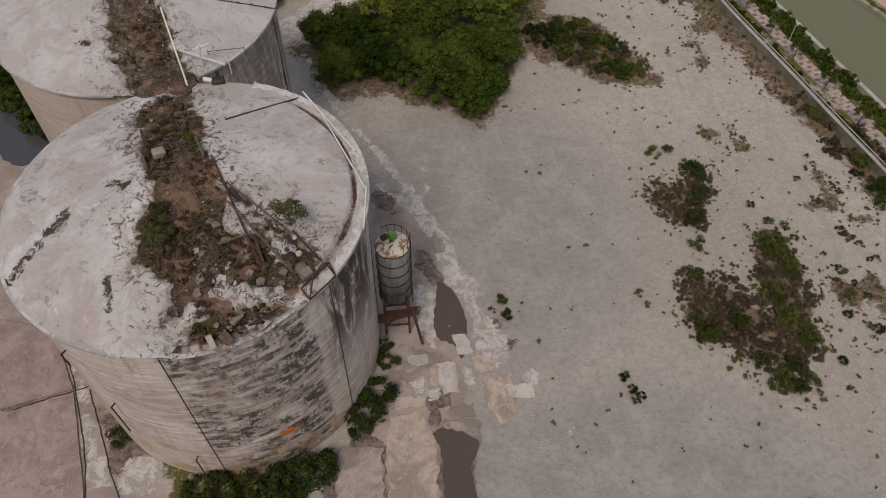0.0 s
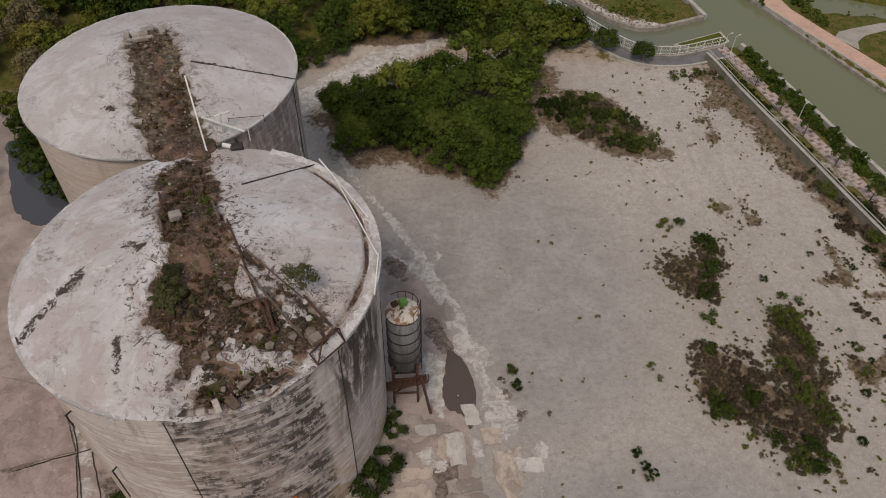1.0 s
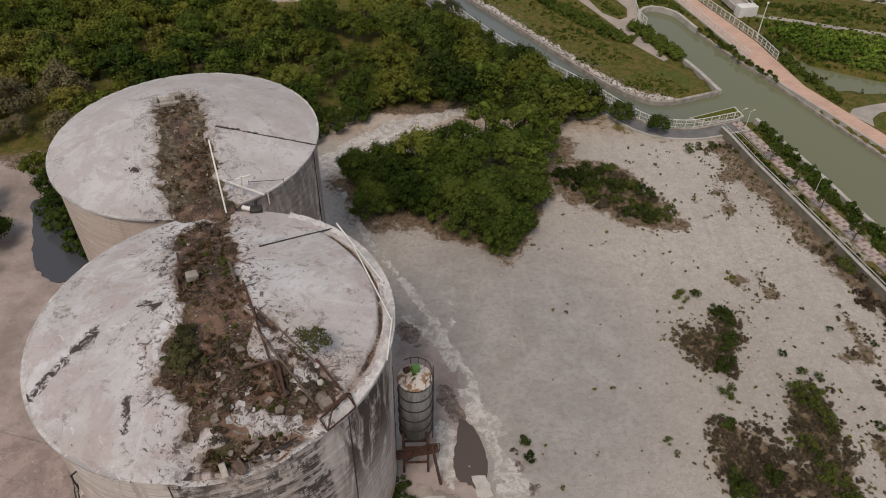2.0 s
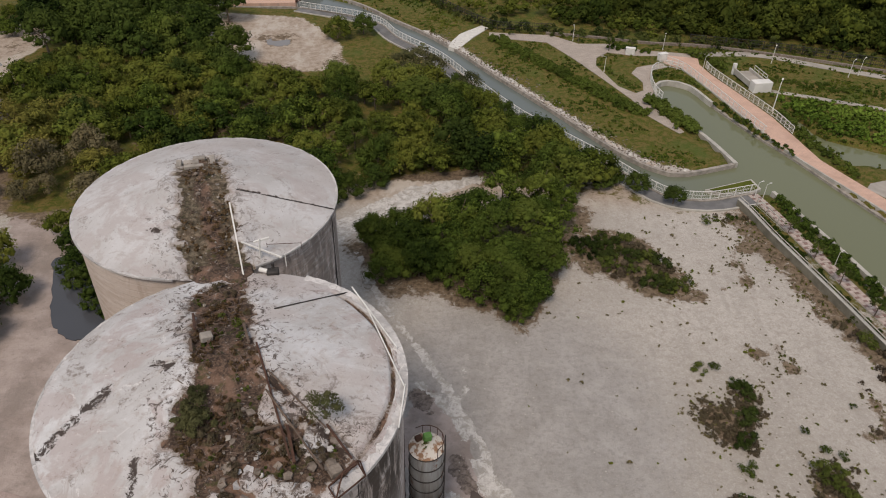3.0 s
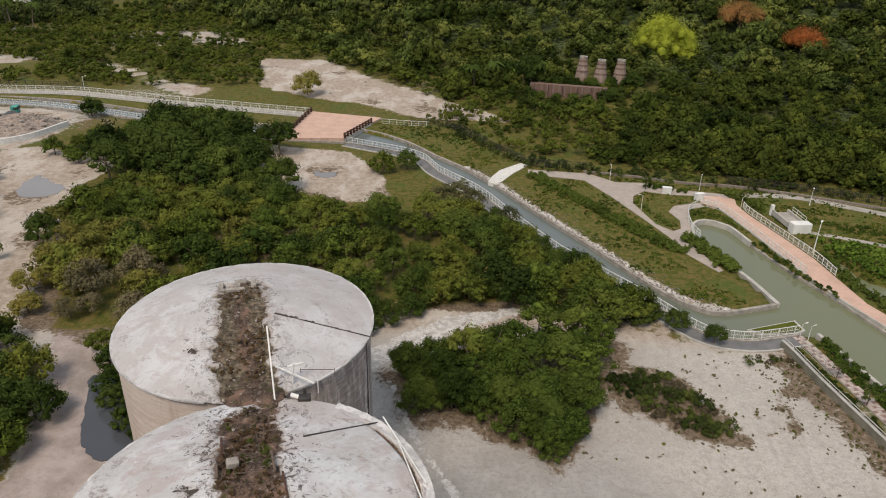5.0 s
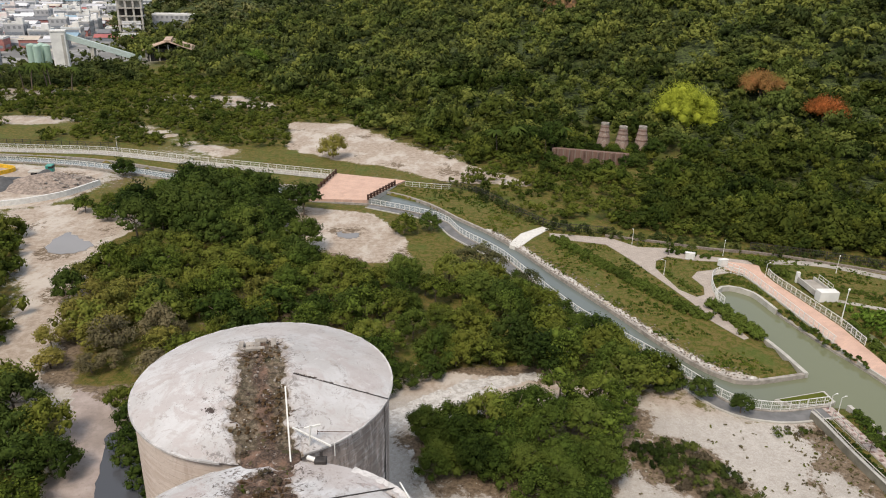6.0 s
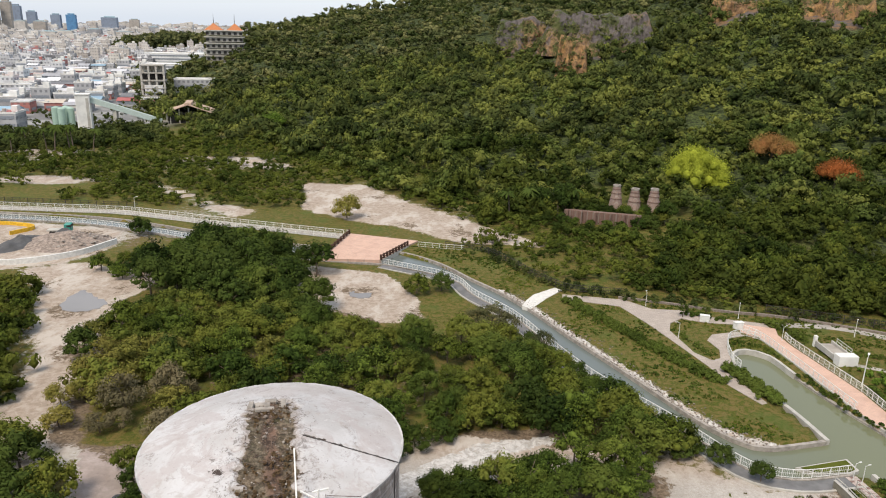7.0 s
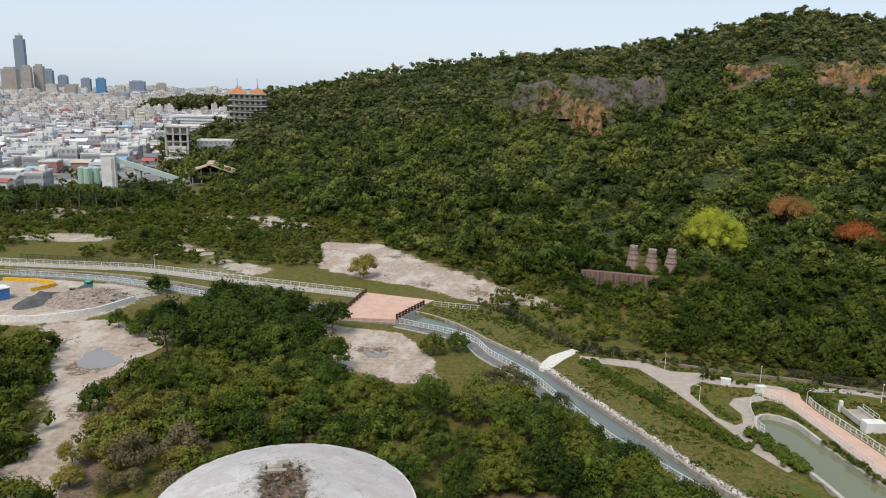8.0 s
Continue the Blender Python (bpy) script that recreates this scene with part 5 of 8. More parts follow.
def stones_on(c, poly, n, lo, hi, seed, label, group):
    r = random.Random(seed)
    xs, ys = [p[0] for p in poly], [p[1] for p in poly]
    made = 0
    while made < n:
        x, y = r.uniform(min(xs), max(xs)), r.uniform(min(ys), max(ys))
        if float(side_of(poly, np.array([x]), np.array([y]))[0]) < 0.05 or math.hypot(x - c[0], y - c[1]) > R_ROOF - 0.4:
            continue
        s = r.uniform(lo, hi) * (2.2 if r.random() < 0.06 else 1)
        ob = new("stone", r.choice(RUBBLE))
        ob.matrix_basis = pose(x, y, float(roof_z(c, x, y)) - 0.30 + s * 0.1, r.uniform(-20, 20), r.uniform(-20, 20), r.uniform(0, 360)) @ Matrix.Diagonal((s, s, s, 1))
        tagged(ob, label, "stone", group)
        made += 1


stones_on(S2, TRENCH[1][1], 150, 0.07, 0.22, 4, "broken pale stone in the roof rubble", "rubble on the roof of the far silo")
stones_on(S1, TRENCH[0][1], 120, 0.06, 0.2, 5, "broken pale stone in the roof soil", "rubble on the roof of the near silo")
bm = bmesh.new()
box(bm, on_roof(-12.0, 29.0, 0.12), (0.62, 0.5, 0.4), 0.5, 0.1, 0.15, 0.04)
tagged(part("concrete_block", bm, BANK_STONE), "squared concrete block lying in the roof soil", "block")
for x, y, sx, sy, rz in ((-17.9, 48.2, 1.1, 0.5, 0.3), (-17.6, 49.2, 0.9, 0.45, 0.25), (-18.9, 48.3, 0.4, 1.0, 0.2), (-16.4, 48.6, 0.4, 1.2, 0.3), (-17.4, 47.2, 1.4, 0.35, 0.28)):
    bm = bmesh.new()
    box(bm, on_roof(x, y, -0.05), (sx, sy, 0.32), rz, 0.08, 0.05, 0.05)
    tagged(part("concrete_block", bm, BANK_STONE), "broken concrete kerb block at the head of the roof trench", "block", "blocks at the trench head")


def roof_fragments():
    """Broken plates of the fallen roof in the front of the trench."""
    r = random.Random(17)
    for k in range(90):
        x, y = r.uniform(-10.2, -4.2), r.uniform(18.9, 25.0)
        if math.hypot(x - S1[0], y - S1[1]) > R_ROOF - 0.5 or (x < -9.5 and y > 22):
            continue
        bm = bmesh.new()
        n, s = r.choice((4, 5, 5, 6)), r.uniform(0.10, 0.32) * (1.6 if r.random() < 0.12 else 1)
        pts = [(s * r.uniform(0.7, 1.2) * math.cos(2 * math.pi * i / n), s * r.uniform(0.7, 1.2) * math.sin(2 * math.pi * i / n)) for i in range(n)]
        slab(bm, pts, -0.05, 0.05)
        ob = part("concrete_fragment", bm, r.choice((RIM, OLD_STONE, OLD_STONE)))
        ob.matrix_basis = pose(x, y, on_roof(x, y)[2] - 0.22, r.uniform(-25, 25), r.uniform(-25, 25), r.uniform(0, 360))
        tagged(ob, "broken pale plate of roof concrete in the soil", "fragment", "fragments of the fallen roof")


roof_fragments()


def wall_fittings():
    """Ladder wires, a bracket and an orange sign on the near drum."""
    t = tagged(empty("wall_sign"), "small faded orange sign fixed to the silo wall", "sign")
    a = radians(-66)
    p = Vector((S1[0] + (R_WALL + 0.05) * math.cos(a), S1[1] + (R_WALL + 0.05) * math.sin(a), 4.2))
    bm = bmesh.new()
    box(bm, p, (0.06, 0.75, 0.5), a, bevel=0.01)
    part("plate", bm, ORANGE_PAINT, t)
    for ang, z, l in ((-127, 13.6, 1.2), (-60, 4.6, 1.0), (-100, 3.2, 2.2), (-121, 8.6, 3.2)):
        a = radians(ang)
        o = Vector((math.cos(a), math.sin(a), 0))
        b = Vector((S1[0], S1[1], 0)) + o * (R_WALL + 0.02)
        bm = bmesh.new()
        bar(bm, b + Vector((0, 0, z)), b + o * 0.35 + Vector((0, 0, z)), 0.07)
        bar(bm, b + o * 0.3 + Vector((0, 0, z)), b + o * 0.3 + Vector((0, 0, z - l)), 0.06)
        tagged(part("bracket", bm, DARK_METAL), "rusty steel bracket on the silo wall", "bracket")


wall_fittings()


# ---- the small steel silo ----
def galvanised():
    k = Mat("galvanised_steel", 0.5, 0.45, 0.4)
    st = k.noise(1.0, 4, 0.6, stretch=(3.0, 3.0, 0.3))
    c = k.mix(k.ramp(st, 0.4, 0.7), (0.25, 0.255, 0.25), (0.15, 0.14, 0.13))
    c = k.mix(k.ramp(k.noise(1.4, 5), 0.58, 0.7), c, (0.14, 0.07, 0.04))
    return k.colour(c).m


def chalky():
    k = Mat("chalky_cap", 0.9)
    c = k.mix(k.ramp(k.noise(2.5, 5), 0.48, 0.58), (0.62, 0.57, 0.50), (0.30, 0.17, 0.10))
    return k.colour(c).m


def small_silo(x, y, z0, z1, r):
    t = tagged(empty("steel_silo", x, y), "small galvanised steel silo on rusty legs", "silo")
    gal, cap = galvanised(), chalky()
    bm = bmesh.new()
    rod(bm, (0, 0, z0), (0, 0, z1), r, seg=40)
    drum = smooth_shade(part("drum", bm, gal, t))
    n = 6
    for k in range(n):
        bm = bmesh.new()
        z = z0 + (z1 - z0) * (k + 0.02) / (n - 1) * 0.98
        ring(bm, (0, 0), r - 0.02, r + 0.045, z, z + 0.07, 40)
        part("hoop", bm, DARK_METAL, drum, "dark steel hoop")
    bm = bmesh.new()
    rod(bm, (0, 0, z1), (0, 0, z1 + 0.35), r + 0.03, 0.25, seg=32)
    part("cap", bm, cap, t, "rust-stained chalky white cap")
    bm = bmesh.new()
    rod(bm, (0, 0, z0), (0, 0, z0 - 1.3), r, 0.25, seg=24)
    part("hopper", bm, DARK_METAL, t, "dark tapering hopper")
    for sx in (-1, 1):
        for sy in (-1, 1):
            bm = bmesh.new()
            bar(bm, (sx * r * 0.78, sy * r * 0.78, -0.1), (sx * r * 0.78, sy * r * 0.78, z0 + 0.6), 0.16)
            part("leg", bm, RUST, t)
    for a, b in (((-1, -1), (1, -1)), ((1, -1), (1, 1)), ((1, 1), (-1, 1)), ((-1, 1), (-1, -1))):
        for zz in (1.2, 3.0):
            bm = bmesh.new()
            bar(bm, (a[0] * r * 0.78, a[1] * r * 0.78, zz), (b[0] * r * 0.78, b[1] * r * 0.78, zz), 0.12)
            part("brace", bm, RUST, t)
        bm = bmesh.new()
        bar(bm, (a[0] * r * 0.78, a[1] * r * 0.78, 1.2), (b[0] * r * 0.78, b[1] * r * 0.78, 3.0), 0.08)
        part("brace", bm, RUST, t)
    bm = bmesh.new()
    box(bm, (0.1, -0.9, 2.6), (2.9, 0.7, 0.1), 0.18)
    deck = part("platform", bm, RUST, t, "rusty work platform")
    for px in (-1.3, -0.3, 0.7, 1.6):
        bm = bmesh.new()
        bar(bm, (px, -1.2 + 0.18 * px, 2.6), (px, -1.2 + 0.18 * px, 3.5), 0.05)
        part("rail_post", bm, RUST, deck)
    bm = bmesh.new()
    bar(bm, (-1.3, -1.43, 3.5), (1.6, -0.91, 3.5), 0.05)
    part("handrail", bm, RUST, deck)
    bm = bmesh.new()
    bar(bm, (1.1, -0.9, 3.2), (1.7, -1.9, 0.0), 0.16)
    part("chute", bm, RUST, t, "rusty slanting chute")
    for lx in (-0.22, 0.22):
        bm = bmesh.new()
        bar(bm, (-r - 0.3, lx, 0.2), (-r - 0.3, lx, z1 + 0.9), 0.05)
        rail = part("ladder_rail", bm, RUST, t)
    for k in range(26):
        bm = bmesh.new()
        zz = 0.5 + k * (z1 - 0.2) / 25
        bar(bm, (-r - 0.3, -0.22, zz), (-r - 0.3, 0.22, zz), 0.03)
        part("rung", bm, RUST, rail)
    for k in range(4):
        bm = bmesh.new()
        ring(bm, (-r - 0.62, 0), 0.36, 0.39, z0 + 0.4 + k * 1.5, z0 + 0.45 + k * 1.5, 14)
        part("cage_hoop", bm, RUST, t)
    for ya in (-0.3, 0.3):
        bm = bmesh.new()
        bar(bm, (r + 0.08, ya, z0 - 0.8), (r + 0.08, ya, z1 + 0.7), 0.06)
        part("pipe", bm, DARK_METAL, t, "upright filling pipe")
    for k in range(14):
        a0, a1 = 2 * math.pi * k / 14, 2 * math.pi * (k + 1) / 14
        p = Vector((math.cos(a0) * r, math.sin(a0) * r, z1))
        q = Vector((math.cos(a1) * r, math.sin(a1) * r, z1))
        if 4 < k < 12:
            continue
        bm = bmesh.new()
        bar(bm, p, p + Vector((0, 0, 0.7)), 0.04)
        bar(bm, p + Vector((0, 0, 0.7)), q + Vector((0, 0, 0.7)), 0.04)
        part("guard_rail", bm, RUST, t)
    bm = bmesh.new()
    box(bm, (0.05, 0.25, z1 + 0.55), (0.5, 0.4, 0.6), 0.3, 0.1, 0.05, 0.04)
    part("filter_box", bm, GREEN_PAINT, t, "green painted filter box")
    bm = bmesh.new()
    box(bm, (-0.5, 0.3, z1 + 0.4), (0.4, 0.35, 0.3), 0.5, bevel=0.03)
    part("vent_box", bm, RUST, t, "rusty vent box")


small_silo(0.05, 28.5, 4.1, 9.5, 1.08)

# ---- plants ----
def ico(sub):
    bm = bmesh.new()
    bmesh.ops.create_icosphere(bm, subdivisions=sub, radius=1.0)
    v = np.array([q.co[:] for q in bm.verts])
    f = np.array([[q.index for q in t.verts] for t in bm.faces])
    bm.free()
    return v, f


ICO1 = ico(1)
OCTA = (np.array([(1, 0, 0), (-1, 0, 0), (0, 1, 0), (0, -1, 0), (0, 0, 1), (0, 0, -1)], float), np.array([(0, 2, 4), (2, 1, 4), (1, 3, 4), (3, 0, 4), (2, 0, 5), (1, 2, 5), (3, 1, 5), (0, 3, 5)]))


def crown_arrays(r, seed, blobs, leaves, leaf, core=ICO1, flat=1.0, low=0.12, open_core=0.74, single=False):
    """A crown about r in radius, from the ground up: lumps of foliage, each a ragged core under many separate leaves."""
    g = np.random.default_rng(seed)
    V, F, off = [], [], 0
    for b in range(blobs):
        a, q = g.uniform(0, 2 * np.pi), g.uniform(low, 1.0) ** 0.8
        far = np.sqrt(max(0.0, 1 - q * q)) * g.uniform(0.55, 0.92)
        br = r * g.uniform(0.15, 0.34)
        c = np.array([np.cos(a) * far * r, np.sin(a) * far * r, flat * r * q * g.uniform(0.7, 1.05)])
        cv = core[0] * br * open_core * g.uniform(0.7, 1.2, (len(core[0]), 1)) * [1, 1, 0.9] + c
        V.append(cv), F.append(core[1] + off)
        off += len(cv)
        n = g.normal(size=(leaves, 3))
        n /= np.linalg.norm(n, axis=1)[:, None]
        n[:, 2] = np.where(n[:, 2] < -0.3, -n[:, 2], n[:, 2])
        p = c + n * br * g.uniform(0.72, 1.42, (leaves, 1)) * [1, 1, 0.95]
        t = np.cross(n, g.normal(size=(leaves, 3)))
        t /= np.linalg.norm(t, axis=1)[:, None] + 1e-9
        t = t + n * g.uniform(-0.6, 0.6, (leaves, 1))
        s = np.cross(n, t)
        L = leaf * g.uniform(0.55, 1.35, (leaves, 1))
        W = L * 0.36
        if single:
            tri = np.stack([p - t * L / 2 + s * W, p + t * L * 0.6, p - t * L / 2 - s * W], 1).reshape(-1, 3)
            V.append(tri), F.append(off + 3 * np.arange(leaves)[:, None] + [0, 1, 2])
            off += 3 * leaves
            continue
        quad = np.stack([p - t * L / 2, p + s * W - n * W * 0.25, p + t * L / 2, p - s * W - n * W * 0.25], 1).reshape(-1, 3)
        i = off + 4 * np.arange(leaves)[:, None]
        V.append(quad), F.append(np.concatenate([i + [0, 1, 2], i + [0, 2, 3]]))
        off += 4 * leaves
    return np.concatenate(V), np.concatenate(F)


def trunk_mesh(h, r, seed, limbs=4):
    g = random.Random(seed)
    bm = bmesh.new()
    rod(bm, (0, 0, -0.3), (0.05 * h, 0.02 * h, h), r, r * 0.55, 7)
    for k in range(limbs):
        a = 2 * math.pi * k / limbs + g.uniform(-0.5, 0.5)
        p = Vector((0.03 * h, 0.01 * h, h * g.uniform(0.55, 0.95)))
        rod(bm, p, p + Vector((math.cos(a), math.sin(a), 0.9)) * h * g.uniform(0.45, 0.7), r * 0.5, r * 0.15, 5)
    me = bpy.data.meshes.new("trunk")
    bm.to_mesh(me)
    bm.free()
    me.materials.append(BARK)
    return me


CROWNS = {}


def crown_set(key, mat, count, r, blobs, leaves, leaf, **kw):
    out = []
    for k in range(count):
        me = grid_mesh("crown", *crown_arrays(r, hash_seed(key) + k, blobs, leaves, leaf, **kw))
        me.polygons.foreach_set("use_smooth", np.ones(len(me.polygons), bool))
        me.materials.append(mat)
        out.append(me)
    CROWNS[key] = out


def hash_seed(s):
    return sum(ord(ch) * (i + 1) for i, ch in enumerate(s))


crown_set("deep", LEAF_DEEP, 4, 3.0, 30, 48, 0.33, single=True, open_core=0.66)
crown_set("mid", LEAF_MID, 4, 3.0, 30, 48, 0.31, single=True, open_core=0.66)
crown_set("olive", LEAF_OLIVE, 2, 3.0, 28, 60, 0.29, single=True, open_core=0.56)
crown_set("bright", LEAF_BRIGHT, 3, 3.0, 30, 48, 0.30, single=True, open_core=0.62)
crown_set("thicket", LEAF_THICKET, 4, 3.0, 34, 76, 0.26, single=True, open_core=0.66)
crown_set("dry", LEAF_DRY, 2, 2.6, 20, 100, 0.24, open_core=0.3, single=True)
crown_set("yellow", LEAF_YELLOW, 1, 3.0, 80, 240, 0.10, low=0.0, open_core=0.6, single=True)
crown_set("fresh", LEAF_FRESH, 1, 3.0, 36, 80, 0.22, low=0.0, open_core=0.55, single=True)
crown_set("red", LEAF_RED, 2, 3.0, 54, 170, 0.11, open_core=0.45, flat=0.42, low=0.35, single=True)
crown_set("faded", LEAF_FADED, 1, 3.0, 54, 150, 0.12, open_core=0.4, flat=0.5, low=0.3, single=True)
crown_set("pale", LEAF_WISP, 2, 2.2, 22, 60, 0.24, open_core=0.15)
crown_set("shrub", LEAF_SHRUB, 3, 1.0, 9, 66, 0.13, core=OCTA, open_core=0.5, single=True)
crown_set("bush", LEAF_BUSH, 3, 1.0, 12, 84, 0.13, core=OCTA, open_core=0.6, single=True)
crown_set("wisp", LEAF_WISP, 2, 1.0, 18, 90, 0.13, core=OCTA, open_core=0.12, single=True)
crown_set("twig", TWIG, 3, 1.0, 8, 60, 0.17, core=OCTA, open_core=0.3, flat=0.6, single=True)
crown_set("thin", LEAF_SHRUB, 2, 2.2, 15, 50, 0.30, open_core=0.25)
TRUNKS = [trunk_mesh(3.0, 0.16, s) for s in range(3)]
LABELS = {
    "bright": "fresh light green broadleaf tree in the scrub wood",
    "deep": "dense dark green broadleaf tree in the scrub wood", "mid": "bushy mid-green broadleaf tree in the scrub wood", "olive": "olive and yellowing broadleaf tree in the scrub wood",
    "dry": "half-bare greyish brown tree in the scrub wood", "yellow": "bright yellow-green round tree on the slope", "red": "flame tree with orange-red blossom on the slope",
    "faded": "flame tree with fading orange blossom on the slope", "pale": "thin, open greyish tree beside the canal", "fresh": "fresh bright green tree on the slope", "thicket": "dense green thicket tree in the sandy yard", "thin": "thin, open young tree beside the canal"}


def tree(x, y, size, kind, height=None, label="", group="", z=None, squash=1.0):
    """A tree of a crown about `size` metres in radius, standing on the land."""
    z = float(land(x, y)) if z is None else z
    t = tagged(empty("tree", x, y, z, rng.uniform(0, 360)), label or LABELS[kind], "tree", group)
    base = 3.0 if kind not in ("dry", "thin", "pale") else (2.6 if kind == "dry" else 2.2)
    s = size / base
    h = size * 0.75 if height is None else height
    ob = new("trunk", rng.choice(TRUNKS))
    ob.parent = t
    ob.scale = (s, s, (h + 0.5 * size * 0.75) / 3.0)
    ob = new("crown", rng.choice(CROWNS[kind]))
    ob.parent = t
    ob.scale = (s * rng.uniform(0.9, 1.1), s * rng.uniform(0.9, 1.1), s * rng.uniform(0.85, 1.1) * squash)
    ob.location = (0, 0, h)
    return t


def shrub(x, y, size, kind="shrub", label="", z=None, group=""):
    z = float(land(x, y)) if z is None else z
    ob = new("shrub", rng.choice(CROWNS[kind]))
    ob.matrix_basis = pose(x, y, z - 0.12 * size, 0, 0, rng.uniform(0, 360)) @ Matrix.Diagonal((size, size, size * rng.uniform(0.8, 1.1), 1))
    return tagged(ob, label or ("low leafy green shrub on the sand" if kind != "twig" else "low tangle of dry brown twigs on the sand"), "shrub", group)


def scatter(polys, spacing, seed, avoid=(), margin=0.0):
    """Uneven points over plan outlines."""
    g = np.random.default_rng(seed)
    out = []
    for poly in polys:
        p = np.array(poly, float)
        lo, hi = p.min(0), p.max(0)
        xs, ys = np.arange(lo[0], hi[0], spacing), np.arange(lo[1], hi[1], spacing * 0.87)
        X, Y = np.meshgrid(xs, ys)
        X = X + (np.arange(len(ys)) % 2)[:, None] * spacing / 2
        x = (X + g.uniform(-0.36, 0.36, X.shape) * spacing).ravel()
        y = (Y + g.uniform(-0.36, 0.36, Y.shape) * spacing).ravel()
        ok = side_of(poly, x, y) > margin
        for q in avoid:
            ok &= side_of(q, x, y) < -margin - 0.4
        out += list(zip(x[ok], y[ok]))
    return out


for x, y, s, k in ((4.0, 101, 2.0, "deep"), (6.4, 97.2, 2.2, "thicket"), (8.4, 93.8, 2.3, "mid"), (10.3, 90.6, 2.2, "deep"), (12.4, 87.4, 2.4, "thicket"), (14.8, 84.4, 2.2, "deep"), (17.2, 81.4, 2.3, "mid"), (19.6, 78.2, 2.2, "deep"), (22.0, 75.6, 1.9, "thicket"),
                   (-11.5, 69.5, 2.0, "deep"), (-9.2, 72.2, 2.1, "thicket"), (-6.4, 74.2, 2.0, "deep"), (-3.4, 76.6, 2.2, "mid"), (0.0, 78.6, 2.2, "deep"), (3.4, 79.8, 2.3, "thicket"), (6.6, 79.0, 2.2, "deep"), (9.6, 77.2, 2.1, "mid"), (-12.6, 72.6, 2.4, "mid"), (12.6, 74.8, 1.9, "deep")):
    tree(x, y, s, k, rng.uniform(0.1, 0.5), "low bushy tree at the edge of the scrub wood", "scrub wood behind the silos")
BELT = [(-13, 73), (-4, 75), (5, 78), (11, 75), (18, 71.5), (21.5, 75.5), (15.5, 84.6), (10.5, 89), (5, 97.5), (-2, 105), (-12, 101), (-23, 104), (-33, 114), (-38, 104), (-30, 88), (-24, 76), (-20, 68), (-15, 70)]
LEFT_WOOD = [(-51, 68), (-40, 70), (-35, 64), (-27, 59.5), (-20, 61), (-19, 68), (-24, 76), (-30, 88), (-38, 104), (-50, 110), (-62.5, 104), (-59, 88), (-55, 76)]
DARK_WOOD = [(-64, 127), (-62, 112), (-48, 107), (-37, 111), (-35, 128), (-42, 136), (-56, 139)]
ROAD_WOOD = [(-35.5, 34), (-37.8, 46), (-39.8, 53), (-43.5, 61), (-52, 64), (-66, 60), (-74, 44), (-60, 26)]
FAR_LEFT_WOOD = [(-57.5, 64), (-60.5, 78), (-68.5, 94), (-84, 113), (-125, 117), (-125, 76), (-85, 56)]
for x, y in scatter([THICKET], 2.5, 1, margin=0.35):
    tree(x, y, rng.uniform(1.8, 2.7), "thicket" if y < 62 or rng.random() < 0.4 else "bright", rng.uniform(0.3, 2.1) + (1.0 if y > 62 else 0), "dense green thicket tree in the sandy yard", "thicket in the yard")
for x, y, s in ((-5.2, 62.5, 2.2), (-3.0, 64.0, 2.3), (-0.5, 65.4, 2.3), (-4.0, 60.0, 2.2), (-1.2, 62.2, 2.4), (8.6, 50.8, 1.5), (9.3, 52.6, 2.0), (7.4, 52.4, 1.6), (10.6, 54.4, 2.0)):
    tree(x, y, s, "thicket", 0.3, "dense green thicket tree in the sandy yard", "thicket in the yard")
for x, y in scatter([BELT], 4.1, 2, margin=0.3):
    tree(x, y, rng.uniform(1.7, 3.6), rng.choice(("mid", "deep", "thicket", "bright", "mid" if x > -14 else "bright")), rng.uniform(0.3, 1.5), group="scrub wood behind the silos")
for x, y in scatter([LEFT_WOOD], 4.4, 3, margin=0.2):
    kind = rng.choice(("olive", "olive", "bright")) if (x < -46 and y < 88) else rng.choice(("dry", "dry", "olive", "mid")) if (-46 < x < -36 and y < 79) else rng.choice(("mid", "bright", "bright", "olive", "deep", "mid"))
    tree(x, y, rng.uniform(1.8, 3.8), kind, rng.uniform(0.2, 1.2), group="scrub wood behind the silos")
for x, y in scatter([DARK_WOOD], 4.9, 4):
    tree(x, y, rng.uniform(3.2, 4.8), rng.choice(("deep", "deep", "deep", "thicket")), rng.uniform(1.0, 2.6), group="tall dark trees by the canal")
for x, y in scatter([[(-77, 124), (-66, 117), (-60, 124), (-56, 139), (-66, 139), (-75, 133)]], 4.2, 15):
    tree(x, y, rng.uniform(1.8, 2.8), rng.choice(("mid", "bright", "deep")), rng.uniform(0.1, 0.5), group="tall dark trees by the canal")
for x, y in scatter([ROAD_WOOD], 4.6, 5):
    if x < -56:
        continue
    tree(x, y, rng.uniform(2.4, 3.4), rng.choice(("deep", "mid")), rng.uniform(0.3, 1.2), group="trees along the slab road")
